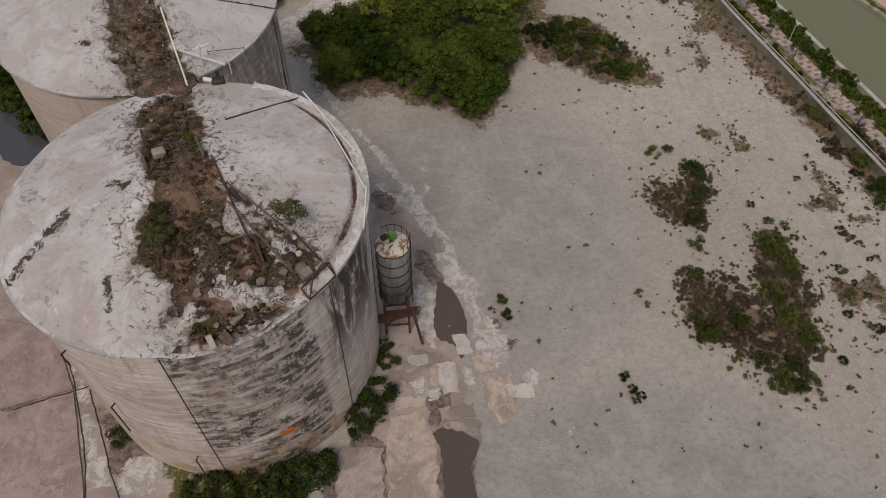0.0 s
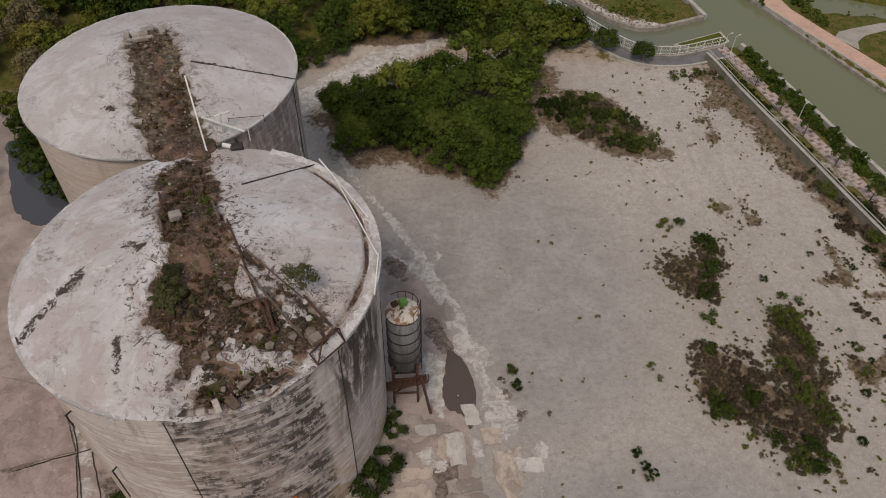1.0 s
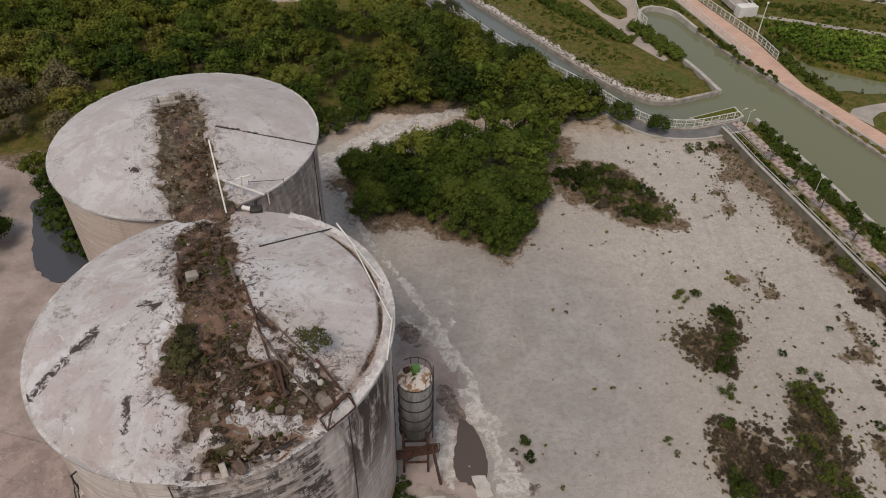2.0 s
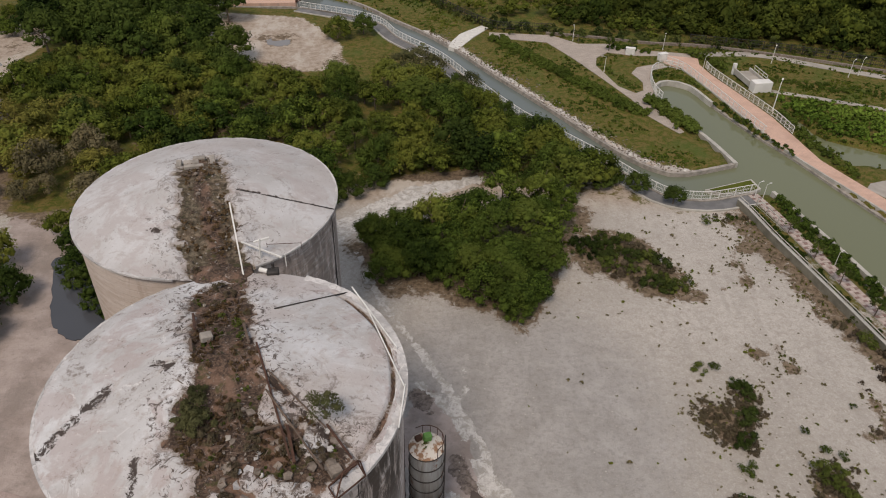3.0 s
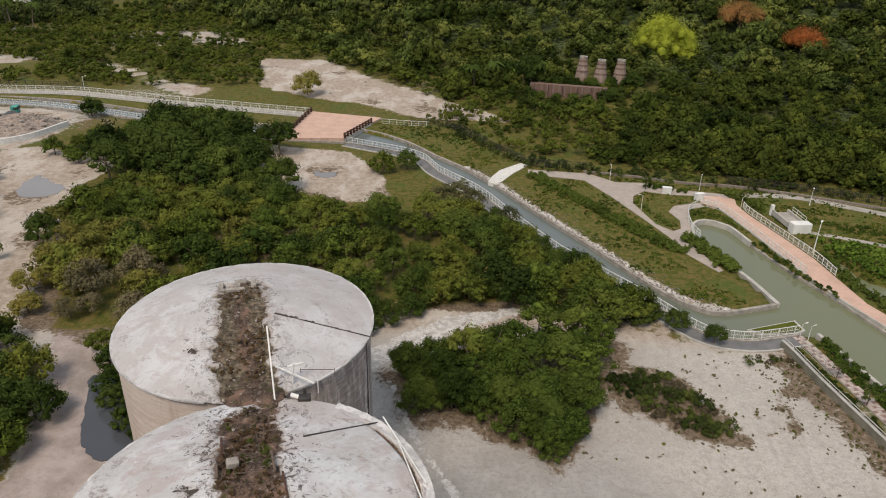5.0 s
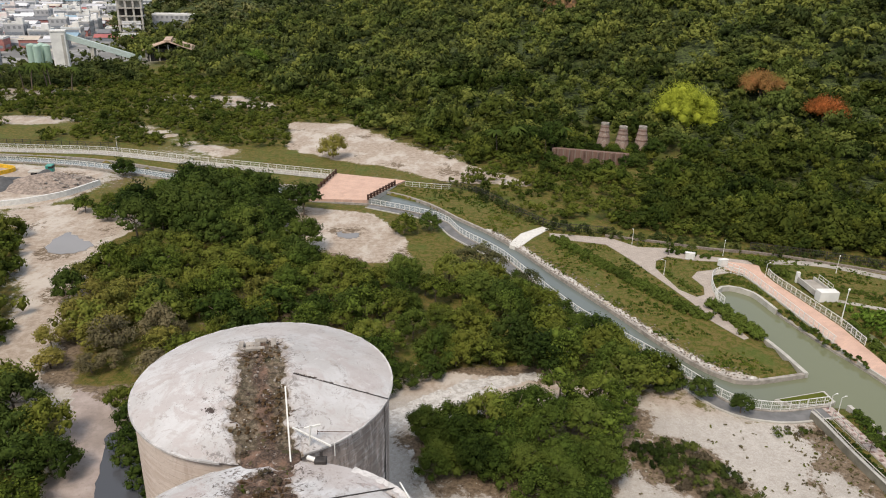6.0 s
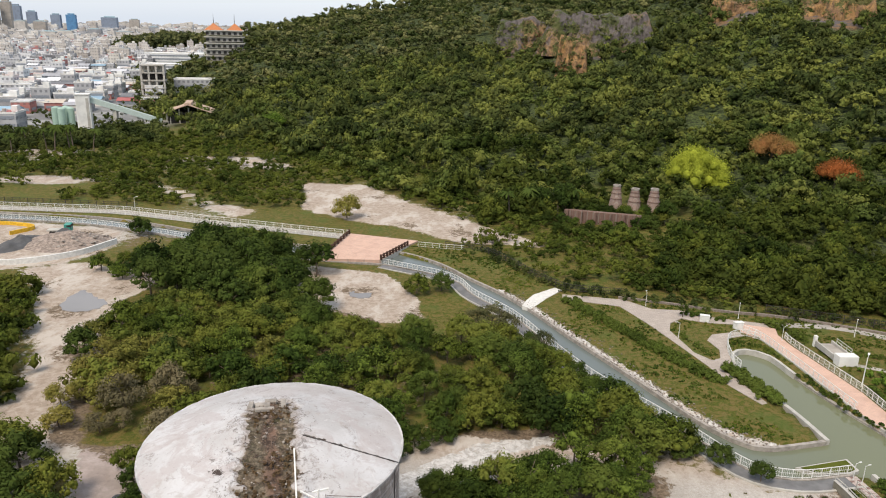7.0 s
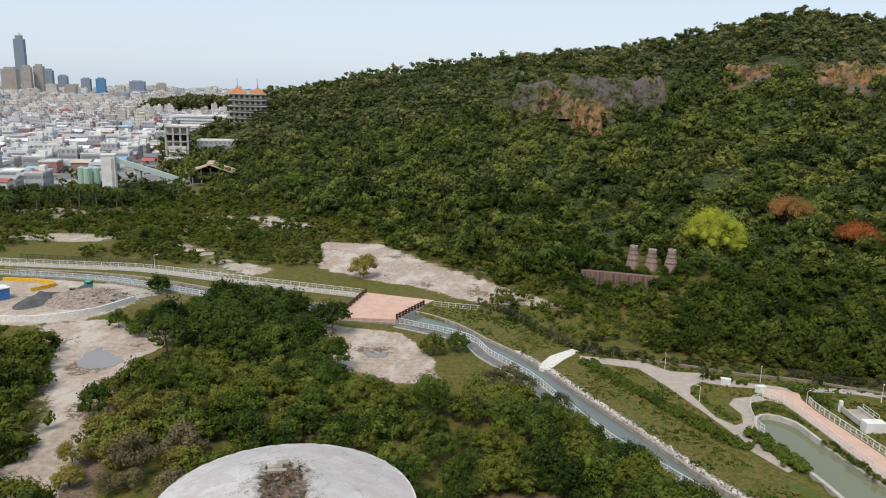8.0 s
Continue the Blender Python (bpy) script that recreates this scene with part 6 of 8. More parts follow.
for x, y, s, k, h in ((-15.6, 121.5, 2.9, "mid", 0.6), (-11.3, 123.6, 2.5, "deep", 0.8), (-1.6, 106.5, 2.8, "pale", 1.6), (0.8, 104.2, 2.2, "pale", 1.5), (6.0, 99.3, 1.9, "pale", 1.2), (24.6, 73.2, 1.8, "deep", 0.5),
                      (28.5, 70.4, 1.6, "deep", 0.7), (20.5, 74.5, 2.1, "deep", 0.5), (-81, 148, 3.2, "deep", 0.5), (-39.5, 171, 4.2, "olive", 0.8), (-4, 108.5, 2.0, "pale", 0.8), (-35.4, 57.4, 1.6, "deep", 0.2), (-33.4, 54.6, 1.7, "deep", 0.2), (-31.3, 52.0, 1.5, "deep", 0.2), (-29.4, 50.6, 1.2, "deep", 0.1), (-36.6, 60.8, 2.0, "deep", 0.3), (-32.2, 57.0, 2.0, "deep", 0.3), (-38.4, 63.4, 2.3, "mid", 0.4), (-29.6, 57.2, 2.4, "deep", 0.4), (-27.9, 56.0, 2.0, "mid", 0.3), (-50.0, 80.0, 3.0, "olive", 0.4), (-52.2, 77.4, 2.4, "olive", 0.2), (-47.6, 77.8, 2.8, "olive", 0.4), (-28.6, 60.5, 3.0, "deep", 0.5), (-32.4, 61.5, 2.6, "mid", 0.4)):
    tree(x, y, s, k, h, "leafy tree standing by itself near the canal")
tree(51.8, 206, 9.0, "yellow", 0.8, squash=1.28)
tree(76.1, 220.3, 7.4, "faded", 2.4, squash=1.25)
tree(86.5, 199.9, 6.6, "red", 2.4, squash=1.25)
tree(-99.8, 300, 6.2, "fresh", 1.0)
for x, y in scatter([[(3, 177), (17, 180), (19, 186), (6, 188), (1, 182)]], 4.2, 16):
    tree(x, y, rng.uniform(3.0, 4.2), "deep", rng.uniform(2.0, 4.0), "tall dark tree beside the old kilns", "dark grove by the kilns")

# scrub in the yard
for x, y in scatter([SMALL_THICKET], 1.5, 7):
    shrub(x, y, rng.uniform(0.8, 1.4), rng.choice(("bush", "shrub", "shrub", "twig")), group="scrub island in the yard")
for x, y in scatter([SCRUB_A, SCRUB_B], 0.9, 8, margin=-0.3):
    shrub(x, y, rng.uniform(0.35, 0.8), "twig", "dark leafless twiggy scrub on the sand", group="scrub patch on the sand")
for x, y in ((30, 33.7), (30.2, 32.8), (31.1, 33.3), (31, 31.1), (31.1, 30), (30.7, 31.9), (29.9, 26.4), (29, 25.8), (30.1, 25.4), (28.6, 26.5), (29.1, 24.5), (30, 24.4), (25.1, 26.5), (25.3, 26.1), (22.4, 25.6), (22.7, 25.1), (22.4, 26.4), (23.2, 30.7), (27.8, 22.3), (26.9, 21.7), (27.5, 20.6), (26.3, 20.7), (28.5, 20.9), (28.5, 28.6), (29, 28), (25.5, 23),
             (26.3, 42.3), (26.6, 41.6), (27, 40.9), (25.7, 38.4), (26.3, 39), (25.3, 36.5), (24.6, 35.7), (24.4, 33.9), (25.1, 44.2), (24, 44.1)):
    shrub(x, y, rng.uniform(0.6, 1.1), rng.choice(("bush", "shrub", "shrub")), group="scrub patch on the sand")
for x, y in ((36.9, 34), (37.1, 33.4), (37.7, 32.6), (37.8, 31), (38.4, 31.1), (34.3, 31.8), (34.6, 30.5), (34.9, 30.2), (35.5, 28.9), (34.6, 27.9), (34.2, 29.1), (36, 27.6), (35, 25), (35.5, 24.7), (31.6, 22.4), (31.3, 20.2), (33.7, 26.1), (35.4, 39.9), (36.2, 37.5), (36.4, 37.1), (38.3, 38.9), (38.4, 38.2), (37.6, 41.7), (37.4, 42.7), (30.2, 37.4), (31.1, 35.4), (31.5, 34.5), (32.7, 33.8), (32.2, 34.9), (15.7, 22.5), (16, 21.6), (16.5, 21.1), (16, 20.8), (18.6, 29.5), (18.9, 28.4), (7.1, 29), (7.9, 29.7), (8.1, 28.4)):
    shrub(x, y, rng.uniform(0.3, 0.62), rng.choice(("bush", "shrub", "twig")))
for x, y in scatter([[(41.6, 52), (45.6, 40), (50, 25), (46, 24), (42.2, 38), (39.4, 50)]], 1.9, 10):
    shrub(x - 1.0, y, rng.uniform(0.6, 1.5), rng.choice(("bush", "shrub", "twig")), "leafy scrub against the concrete wall", group="scrub along the wall")
for x, y, s in ((-13.0, 17.3, 1.0), (-11.5, 16.8, 1.2), (-9.8, 16.6, 1.3), (-8.0, 16.6, 1.4), (-6.6, 17.2, 1.3), (-5.4, 18.0, 1.0), (-2.6, 21.6, 1.2), (-1.7, 22.8, 1.1), (-2.9, 20.6, 0.8), (-18.6, 21.4, 0.7), (-0.9, 25.2, 0.7), (-1.0, 26.6, 0.6)):
    shrub(x, y, s * 1.45, "bush", "dark leafy bush growing at the foot of the silo", group="bushes at the silo foot")
# bushes and weeds on the roofs
for x, y, s, k in ((-11.6, 24.6, 0.85, "wisp"), (-11.2, 23.7, 0.9, "wisp"), (-12.0, 23.8, 0.7, "wisp"), (-11.6, 25.3, 0.55, "wisp"), (-10.7, 23.0, 0.7, "twig"), (-10.5, 30.4, 0.42, "shrub"), (-10.1, 29.3, 0.35, "shrub"), (-11.9, 31.5, 0.3, "shrub"), (-9.4, 20.0, 0.6, "twig"), (-9.0, 21.5, 0.5, "twig"),
                   (-12.2, 34.6, 0.5, "twig"), (-13.1, 35.4, 0.5, "twig"), (-12.6, 33.2, 0.4, "twig"), (-5.4, 22.7, 0.6, "twig"), (-6.6, 22.6, 0.6, "twig"), (-9.8, 24.3, 0.7, "twig"), (-8.6, 22.8, 0.6, "twig"), (-13.3, 36.9, 0.5, "twig"), (-12.5, 37.3, 0.4, "twig"), (-14.2, 36.6, 0.4, "shrub"), (-13.6, 37.8, 0.5, "twig"), (-15.0, 37.6, 0.4, "twig"), (-10.4, 32, 0.25, "twig")):
    shrub(x, y, s, k, "bushy green weed rooted in the roof soil" if k != "twig" else "dry brown weeds on the roof soil", on_roof(x, y)[2] - 0.15)
tree(-5.1, 24.6, 1.0, "pale", 0.8, "young open tree rooted in the silo roof", z=on_roof(-5.1, 24.6)[2] - 0.2)
shrub(0.05, 28.3, 0.32, "shrub", "small plant growing on the steel silo's cap", 9.75)


def palm_meshes(seed):
    """A ringed pale trunk and a head of drooping fronds."""
    g = random.Random(seed)
    bm = bmesh.new()
    for k in range(6):
        rod(bm, (0.03 * k * k, 0, 1.0 * k), (0.03 * (k + 1) ** 2, 0, 1.0 * (k + 1)), 0.17 - 0.012 * k, 0.15 - 0.012 * k, 7)
    trunk = bpy.data.meshes.new("trunk")
    bm.to_mesh(trunk), bm.free()
    trunk.materials.append(BARK)
    bm = bmesh.new()
    for k in range(16):
        a, up, l = 2 * math.pi * k / 16 + g.uniform(-0.2, 0.2), g.uniform(0.1, 1.1), g.uniform(1.7, 2.4)
        o, side = Vector((math.cos(a), math.sin(a), 0)), Vector((-math.sin(a), math.cos(a), 0))
        rows = []
        for q in range(6):
            f = q / 5
            c = Vector((1.08, 0, 6.0)) + o * l * f + Vector((0, 0, up * f * l * 0.6 - 1.25 * f * f * l * 0.7))
            wd = 0.34 * math.sin(math.pi * (0.12 + 0.85 * f))
            rows.append([bm.verts.new(c - side * wd - Vector((0, 0, wd * 0.7))), bm.verts.new(c), bm.verts.new(c + side * wd - Vector((0, 0, wd * 0.7)))])
        for u, v in zip(rows, rows[1:]):
            bm.faces.new((u[0], u[1], v[1], v[0])), bm.faces.new((u[1], u[2], v[2], v[1]))
    head = bpy.data.meshes.new("fronds")
    bm.to_mesh(head), bm.free()
    head.materials.append(LEAF_DEEP)
    return trunk, head


PALMS = [palm_meshes(k) for k in range(2)]
for x, y, s in ((-173, 223, 1.25), (-169, 231, 1.2), (-177, 226, 1.3), (-158.6, 239, 1.6), (-152.8, 240.6, 1.55), (-157, 245, 1.5), (-163, 241, 1.35), (-148, 245, 1.3), (-175, 248, 1.2), (0.4, 178, 1.15), (3.8, 179, 1.25), (6.4, 178.5, 1.1), (15.2, 180.5, 1.25)):
    t = tagged(empty("palm_tree", x, y, float(land(x, y)), rng.uniform(0, 360)), "slender palm with a pale trunk and drooping fronds", "palm", "palms below the hill")
    for me in rng.choice(PALMS):
        ob = new(me.name, me)
        ob.parent = t
        ob.scale = (s, s, s)


def wood_stuff(name, pts, sizes, mat, label, seed, blobs=6, leaves=24, leaf=1.2, sink=0.15, heights=None, core=OCTA, tall=(0.75, 1.25)):
    """A far wood: many crowns in one mesh."""
    g = np.random.default_rng(seed)
    kinds = [crown_arrays(1.0, seed + k, blobs, leaves, leaf, core=core, flat=1.0, low=0.1, open_core=0.80, single=True) for k in range(7)]
    V, F, T, off = [], [], [], 0
    zs = land(np.array([p[0] for p in pts]), np.array([p[1] for p in pts])) if heights is None else heights
    for (x, y), s, z in zip(pts, sizes, zs):
        v, f = kinds[g.integers(7)]
        a = g.uniform(0, 6.28)
        c, q = np.cos(a), np.sin(a)
        w = np.stack([(v[:, 0] * c - v[:, 1] * q) * g.uniform(0.85, 1.2), v[:, 0] * q + v[:, 1] * c, v[:, 2] * g.uniform(*tall)], 1) * s
        V.append(w + [x, y, z - sink * s + g.uniform(0, 0.3) * s]), F.append(f + off), T.append(np.full(len(v), g.uniform(), np.float32))
        off += len(v)
    me = grid_mesh(name, np.concatenate(V), np.concatenate(F))
    me.polygons.foreach_set("use_smooth", np.ones(len(me.polygons), bool))
    me.attributes.new("tone", "FLOAT", "POINT").data.foreach_set("value", np.concatenate(T))
    return tagged(link(name, me, mat), label, "trees", kind="stuff")


def hill_woods():
    g = np.random.default_rng(77)
    first, near, middle, far = [], [], [], []
    for d0, d1, sp in ((120, 190, 4.8), (190, 260, 5.2), (260, 420, 6.6), (420, 760, 8.6)):
        area = 0.5 * (d1 ** 2 - d0 ** 2) * radians(66)
        n = int(area / (sp * sp * 0.80))
        d = np.sqrt(g.uniform(d0 ** 2, d1 ** 2, n))
        az = g.uniform(-28, 36, n)
        x, y = d * np.sin(np.radians(az)), d * np.cos(np.radians(az))
        foot = np.interp(az, HILL[:, 0], HILL[:, 1])
        z, rock = land(x, y), cliffs(x, y)
        ok = (d > foot - 12) & (rock + g.uniform(-0.3, 0.3, n) < 0.68) & (side_of(CLEARINGS[1], x, y) < -3) & (side_of(PARK, x, y) < -3)
        ok &= ~((np.abs(x - 24.5) < 12) & (y > 166) & (y < 181))
        ok &= np.hypot(x - 51.6, y - 204) > 7.5
        ok &= (np.hypot(x - 76, y - 219) > 5) & (np.hypot(x - 86, y - 198) > 5)
        ridge = np.interp(az, HILL[:, 0], HILL[:, 2])
        ok &= d < ridge + 25
        # the hall on the spur stands clear of the crowns
        ok &= ~((np.abs(az + 21.9) < 1.7) & (d > 494) & (d < 528))
        s = sp * (0.42 + 0.66 * g.uniform(0, 1, n) ** 1.5)
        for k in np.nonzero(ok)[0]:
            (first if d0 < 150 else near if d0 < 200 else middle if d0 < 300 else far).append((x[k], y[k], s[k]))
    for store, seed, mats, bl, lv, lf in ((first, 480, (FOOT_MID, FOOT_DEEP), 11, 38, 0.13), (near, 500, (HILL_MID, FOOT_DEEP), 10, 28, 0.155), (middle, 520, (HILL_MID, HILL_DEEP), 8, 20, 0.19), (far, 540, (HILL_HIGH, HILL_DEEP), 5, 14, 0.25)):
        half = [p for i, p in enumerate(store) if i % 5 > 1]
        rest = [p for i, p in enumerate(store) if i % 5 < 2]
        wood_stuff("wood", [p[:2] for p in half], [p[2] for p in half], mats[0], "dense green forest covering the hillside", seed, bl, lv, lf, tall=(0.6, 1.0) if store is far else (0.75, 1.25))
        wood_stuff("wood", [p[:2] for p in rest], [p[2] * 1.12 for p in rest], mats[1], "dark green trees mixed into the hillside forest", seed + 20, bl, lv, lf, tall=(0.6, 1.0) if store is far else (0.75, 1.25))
    wood_stuff("scrub", [p[:2] for p in CLIFF_BUSHES], g.uniform(1.2, 3.2, len(CLIFF_BUSHES)), HILL_HIGH, "bushes clinging to the rock face", 690, 5, 10, 0.24, heights=[p[2] for p in CLIFF_BUSHES])
    # low scrub on the flats
    flats = [(-150, 176), (-62, 176), (-52, 180), (-61, 206), (-44, 212), (-19, 184), (-4, 168), (10, 158), (16, 133), (38, 124), (60, 121), (92, 113), (110, 130), (60, 150), (40, 160), (12, 172), (-30, 225), (-62, 258), (-96, 285), (-133, 292), (-190, 260), (-200, 200)]
    pts = scatter([flats], 4.0, 91, avoid=CLEARINGS[4:] + [CLEARINGS[1]])
    at = np.array(pts)
    keep = (lumps(at[:, 0], at[:, 1], 0.09, 61) > -0.42) & ~((at[:, 0] > 13) & (at[:, 0] < 33) & (at[:, 1] > 172) & (at[:, 1] < 180))
    pts = [p for p, k in zip(pts, keep) if k]
    wood_stuff("scrub", pts, g.uniform(1.5, 3.5, len(pts)), FOOT_MID, "low green scrub over the flat land below the hill", 600, 10, 20, 0.16, tall=(0.6, 1.05))
    pts = [p for p in scatter([[(-10, 150.5), (-3, 152), (9.6, 131), (17, 133), (12, 158), (-2, 166), (-10, 158)]], 3.0, 95) if g.uniform() < 0.62]
    wood_stuff("scrub", pts, g.uniform(0.9, 2.2, len(pts)), FOOT_MID, "patchy green scrub behind the park fence", 620, 7, 26, 0.2)
    pts = scatter([FAR_LEFT_WOOD], 4.6, 93) + [p for p in scatter([ROAD_WOOD], 4.6, 5) if p[0] < -56]
    wood_stuff("wood", pts, g.uniform(2.6, 4.0, len(pts)), LEAF_MID, "green scrub wood beside the dirt road", 660, 12, 40, 0.17)
    pts = scatter([[(24, 130), (38, 126), (60, 121.5), (92, 112), (118, 118), (104, 150), (60, 152), (34, 152)]], 4.2, 96)
    wood_stuff("wood", pts, g.uniform(2.2, 3.9, len(pts)), FOOT_DEEP, "dark wood close behind the park fence", 665, 11, 36, 0.14)
    edge = [(-13, 146), (-5, 146), (8, 128), (14, 124), (22, 123.6), (38, 121), (60, 117), (90, 108), (90, 110), (60, 120), (38, 124), (22, 127), (10, 131), (-4, 151)]
    pts = scatter([edge], 1.8, 92)
    wood_stuff("scrub", pts, g.uniform(0.6, 1.3, len(pts)), HILL_DEEP, "shrubs along the park fence", 640, 6, 18, 0.3)


hill_woods()


def tufts():
    """Dry and green tufts sprinkled over the sand."""
    g = np.random.default_rng(31)
    for mat, n, seed, label in ((LEAF_DRY, 1500, 1, "sparse dry brown weeds over the sand"), (LEAF_MID, 520, 2, "sparse small green weeds over the sand")):
        x, y = g.uniform(8, 46, 60000), g.uniform(12, 68, 60000)
        dens = np.clip(lumps(x, y, 0.5, 8) * 1.1 + lumps(x, y, 1.3, 9) * 0.7, 0, 1) * step_up(x - 0.35 * (60 - y), 12, 26) + 0.012
        for poly in (SCRUB_A, SCRUB_B, SMALL_THICKET):
            dens = np.maximum(dens, step_up(side_of(poly, x, y), -2.6, 0.4) * 0.5)
        dens = np.maximum(dens, 0.4 * step_up(x - (38 + (50 - y) * 0.33), -2.5, 1.0))
        ok = (side_of(YARD, x, y) > 0.3) & (g.uniform(0, 1.3, len(x)) < dens)
        x, y = x[ok][:n], y[ok][:n]
        kinds = [crown_arrays(1.0, 60 + seed * 10 + k, 2, 12, 0.7, core=OCTA, flat=0.6, open_core=0.4, single=True) for k in range(4)]
        V, F, off = [], [], 0
        for px, py in zip(x, y):
            v, f = kinds[g.integers(4)]
            a = g.uniform(0, 6.28)
            s = g.uniform(0.07, 0.24) * (1.5 if g.uniform() < 0.15 else 1)
            w = np.stack([v[:, 0] * np.cos(a) - v[:, 1] * np.sin(a), v[:, 0] * np.sin(a) + v[:, 1] * np.cos(a), v[:, 2]], 1) * s
            V.append(w + [px, py, -0.02]), F.append(f + off)
            off += len(v)
        me = grid_mesh("weeds", np.concatenate(V), np.concatenate(F))
        tagged(link("weeds", me, mat), label, "weeds", kind="stuff")


tufts()


def litter_sticks():
    """Twigs, laths and roots strewn through the roof soil."""
    g = random.Random(44)
    for c, poly, n in ((S1, TRENCH[0][1], 420), (S2, TRENCH[1][1], 160)):
        bm = bmesh.new()
        xs, ys = [p[0] for p in poly], [p[1] for p in poly]
        made = 0
        while made < n:
            x, y = g.uniform(min(xs), max(xs)), g.uniform(min(ys), max(ys))
            if float(side_of(poly, np.array([x]), np.array([y]))[0]) < -0.2 or math.hypot(x - c[0], y - c[1]) > R_ROOF - 0.3:
                continue
            a, l = g.uniform(0, 6.28), g.uniform(0.12, 0.55)
            z = float(roof_z(c, x, y)) - 0.12
            bar(bm, (x, y, z), (x + l * math.cos(a), y + l * math.sin(a), z + g.uniform(-0.05, 0.25)), g.uniform(0.015, 0.05))
            made += 1
        tagged(part("twigs", bm, WOOD_OLD), "dead twigs and laths strewn over the roof soil", "twigs", kind="stuff")
    # low dry growth over the soil
    for c, poly, mat, seed, n, label in ((S1, TRENCH[0][1], DRY_WEED, 1, 380, "dry brown weeds over the roof soil"), (S1, TRENCH[0][1], LEAF_SHRUB, 2, 70, "sparse green weeds over the roof soil"), (S2, TRENCH[1][1], DRY_WEED, 3, 130, "dry brown weeds over the roof rubble")):
        q = np.random.default_rng(seed)
        kinds = [crown_arrays(1.0, 930 + seed * 10 + k, 2, 14, 0.7, core=OCTA, flat=0.7, open_core=0.3, single=True) for k in range(4)]
        p = np.array(poly)
        x, y = q.uniform(p[:, 0].min(), p[:, 0].max(), 6000), q.uniform(p[:, 1].min(), p[:, 1].max(), 6000)
        ok = (side_of(poly, x, y) + 0.5 * lumps(x, y, 2.2, seed) > 0.0) & (np.hypot(x - c[0], y - c[1]) < R_ROOF - 0.3) & (lumps(x, y, 1.2, 60 + seed) > -0.05)
        V, F, off = [], [], 0
        for px, py in list(zip(x[ok], y[ok]))[:n]:
            v, f = kinds[q.integers(4)]
            s = q.uniform(0.10, 0.30)
            V.append(v * s + [px, py, float(roof_z(c, px, py)) - 0.3]), F.append(f + off)
            off += len(v)
        me = grid_mesh("weeds", np.concatenate(V), np.concatenate(F))
        tagged(link("weeds", me, mat), label, "weeds", kind="stuff")
    # rough grass and herbs over the canal island and banks
    q = np.random.default_rng(9)
    for mat, seed, n, label in ((LEAF_MID, 1, 1700, "rough yellowing grass on the canal banks"), (LEAF_THICKET, 2, 1900, "green herbs on the canal banks")):
        kinds = [crown_arrays(1.0, 960 + seed * 10 + k, 2, 11, 0.7, core=OCTA, flat=0.6, open_core=0.4, single=True) for k in range(4)]
        x, y = q.uniform(-20, 75, 30000), q.uniform(70, 150, 30000)
        ok = (side_of(PARK, x, y) > 0.5) & (side_of(CANAL, x, y) < -1.0) & (side_of(MARSH, x, y) < 0.2) & ((x < 53) | (y > 79)) & (side_of(TERRACE, x, y) < -0.3) & (side_of(PINK_WALK, x, y) < -0.3) & (np.hypot((x - 7) / 1.2, (y - 122) / 1.6) > 4.2) & (lumps(x, y, 0.5, 70 + seed) > -0.02)
        near_path = (np.abs(x - (10 + (125 - y) * 0.62)) < 2.2) & (y < 100)
        V, F, off = [], [], 0
        for px, py in list(zip(x[ok & ~near_path], y[ok & ~near_path]))[:n]:
            v, f = kinds[q.integers(4)]
            s = q.uniform(0.15, 0.42)
            V.append(v * s + [px, py, -0.08]), F.append(f + off)
            off += len(v)
        me = grid_mesh("rough_grass", np.concatenate(V), np.concatenate(F))
        tagged(link("rough_grass", me, mat), label, "grass", kind="stuff")


litter_sticks()


def pebbles():
    """Loose lime crumbs over the yard."""
    g = np.random.default_rng(51)
    x, y = g.uniform(-2, 46, 20000), g.uniform(12, 66, 20000)
    heavy = np.exp(-((x - 10.5) ** 2 + (y - 18.5) ** 2) / 7) + 0.5 * np.exp(-((x - 13) ** 2 + (y - 15.5) ** 2) / 16) + 0.05 + 0.12 * np.exp(-((x - 8) ** 2 + (y - 25) ** 2) / 12)
    ok = (side_of(YARD, x, y) > 0.5) & (g.uniform(0, 1, len(x)) < heavy)
    base = [np.array([v.co[:] for v in me.vertices]) for me in RUBBLE]
    tri = np.array([list(p.vertices) for p in RUBBLE[0].polygons])
    V, F, off = [], [], 0
    for px, py in list(zip(x[ok], y[ok]))[:1500]:
        b = base[g.integers(5)]
        V.append(b * g.uniform(0.04, 0.17) + [px, py, 0.02]), F.append(tri + off)
        off += len(b)
    me = grid_mesh("pebbles", np.concatenate(V), np.concatenate(F))
    tagged(link("pebbles", me, PALE_CONCRETE), "pale lime crumbs scattered over the yard", "stones", kind="stuff")


pebbles()

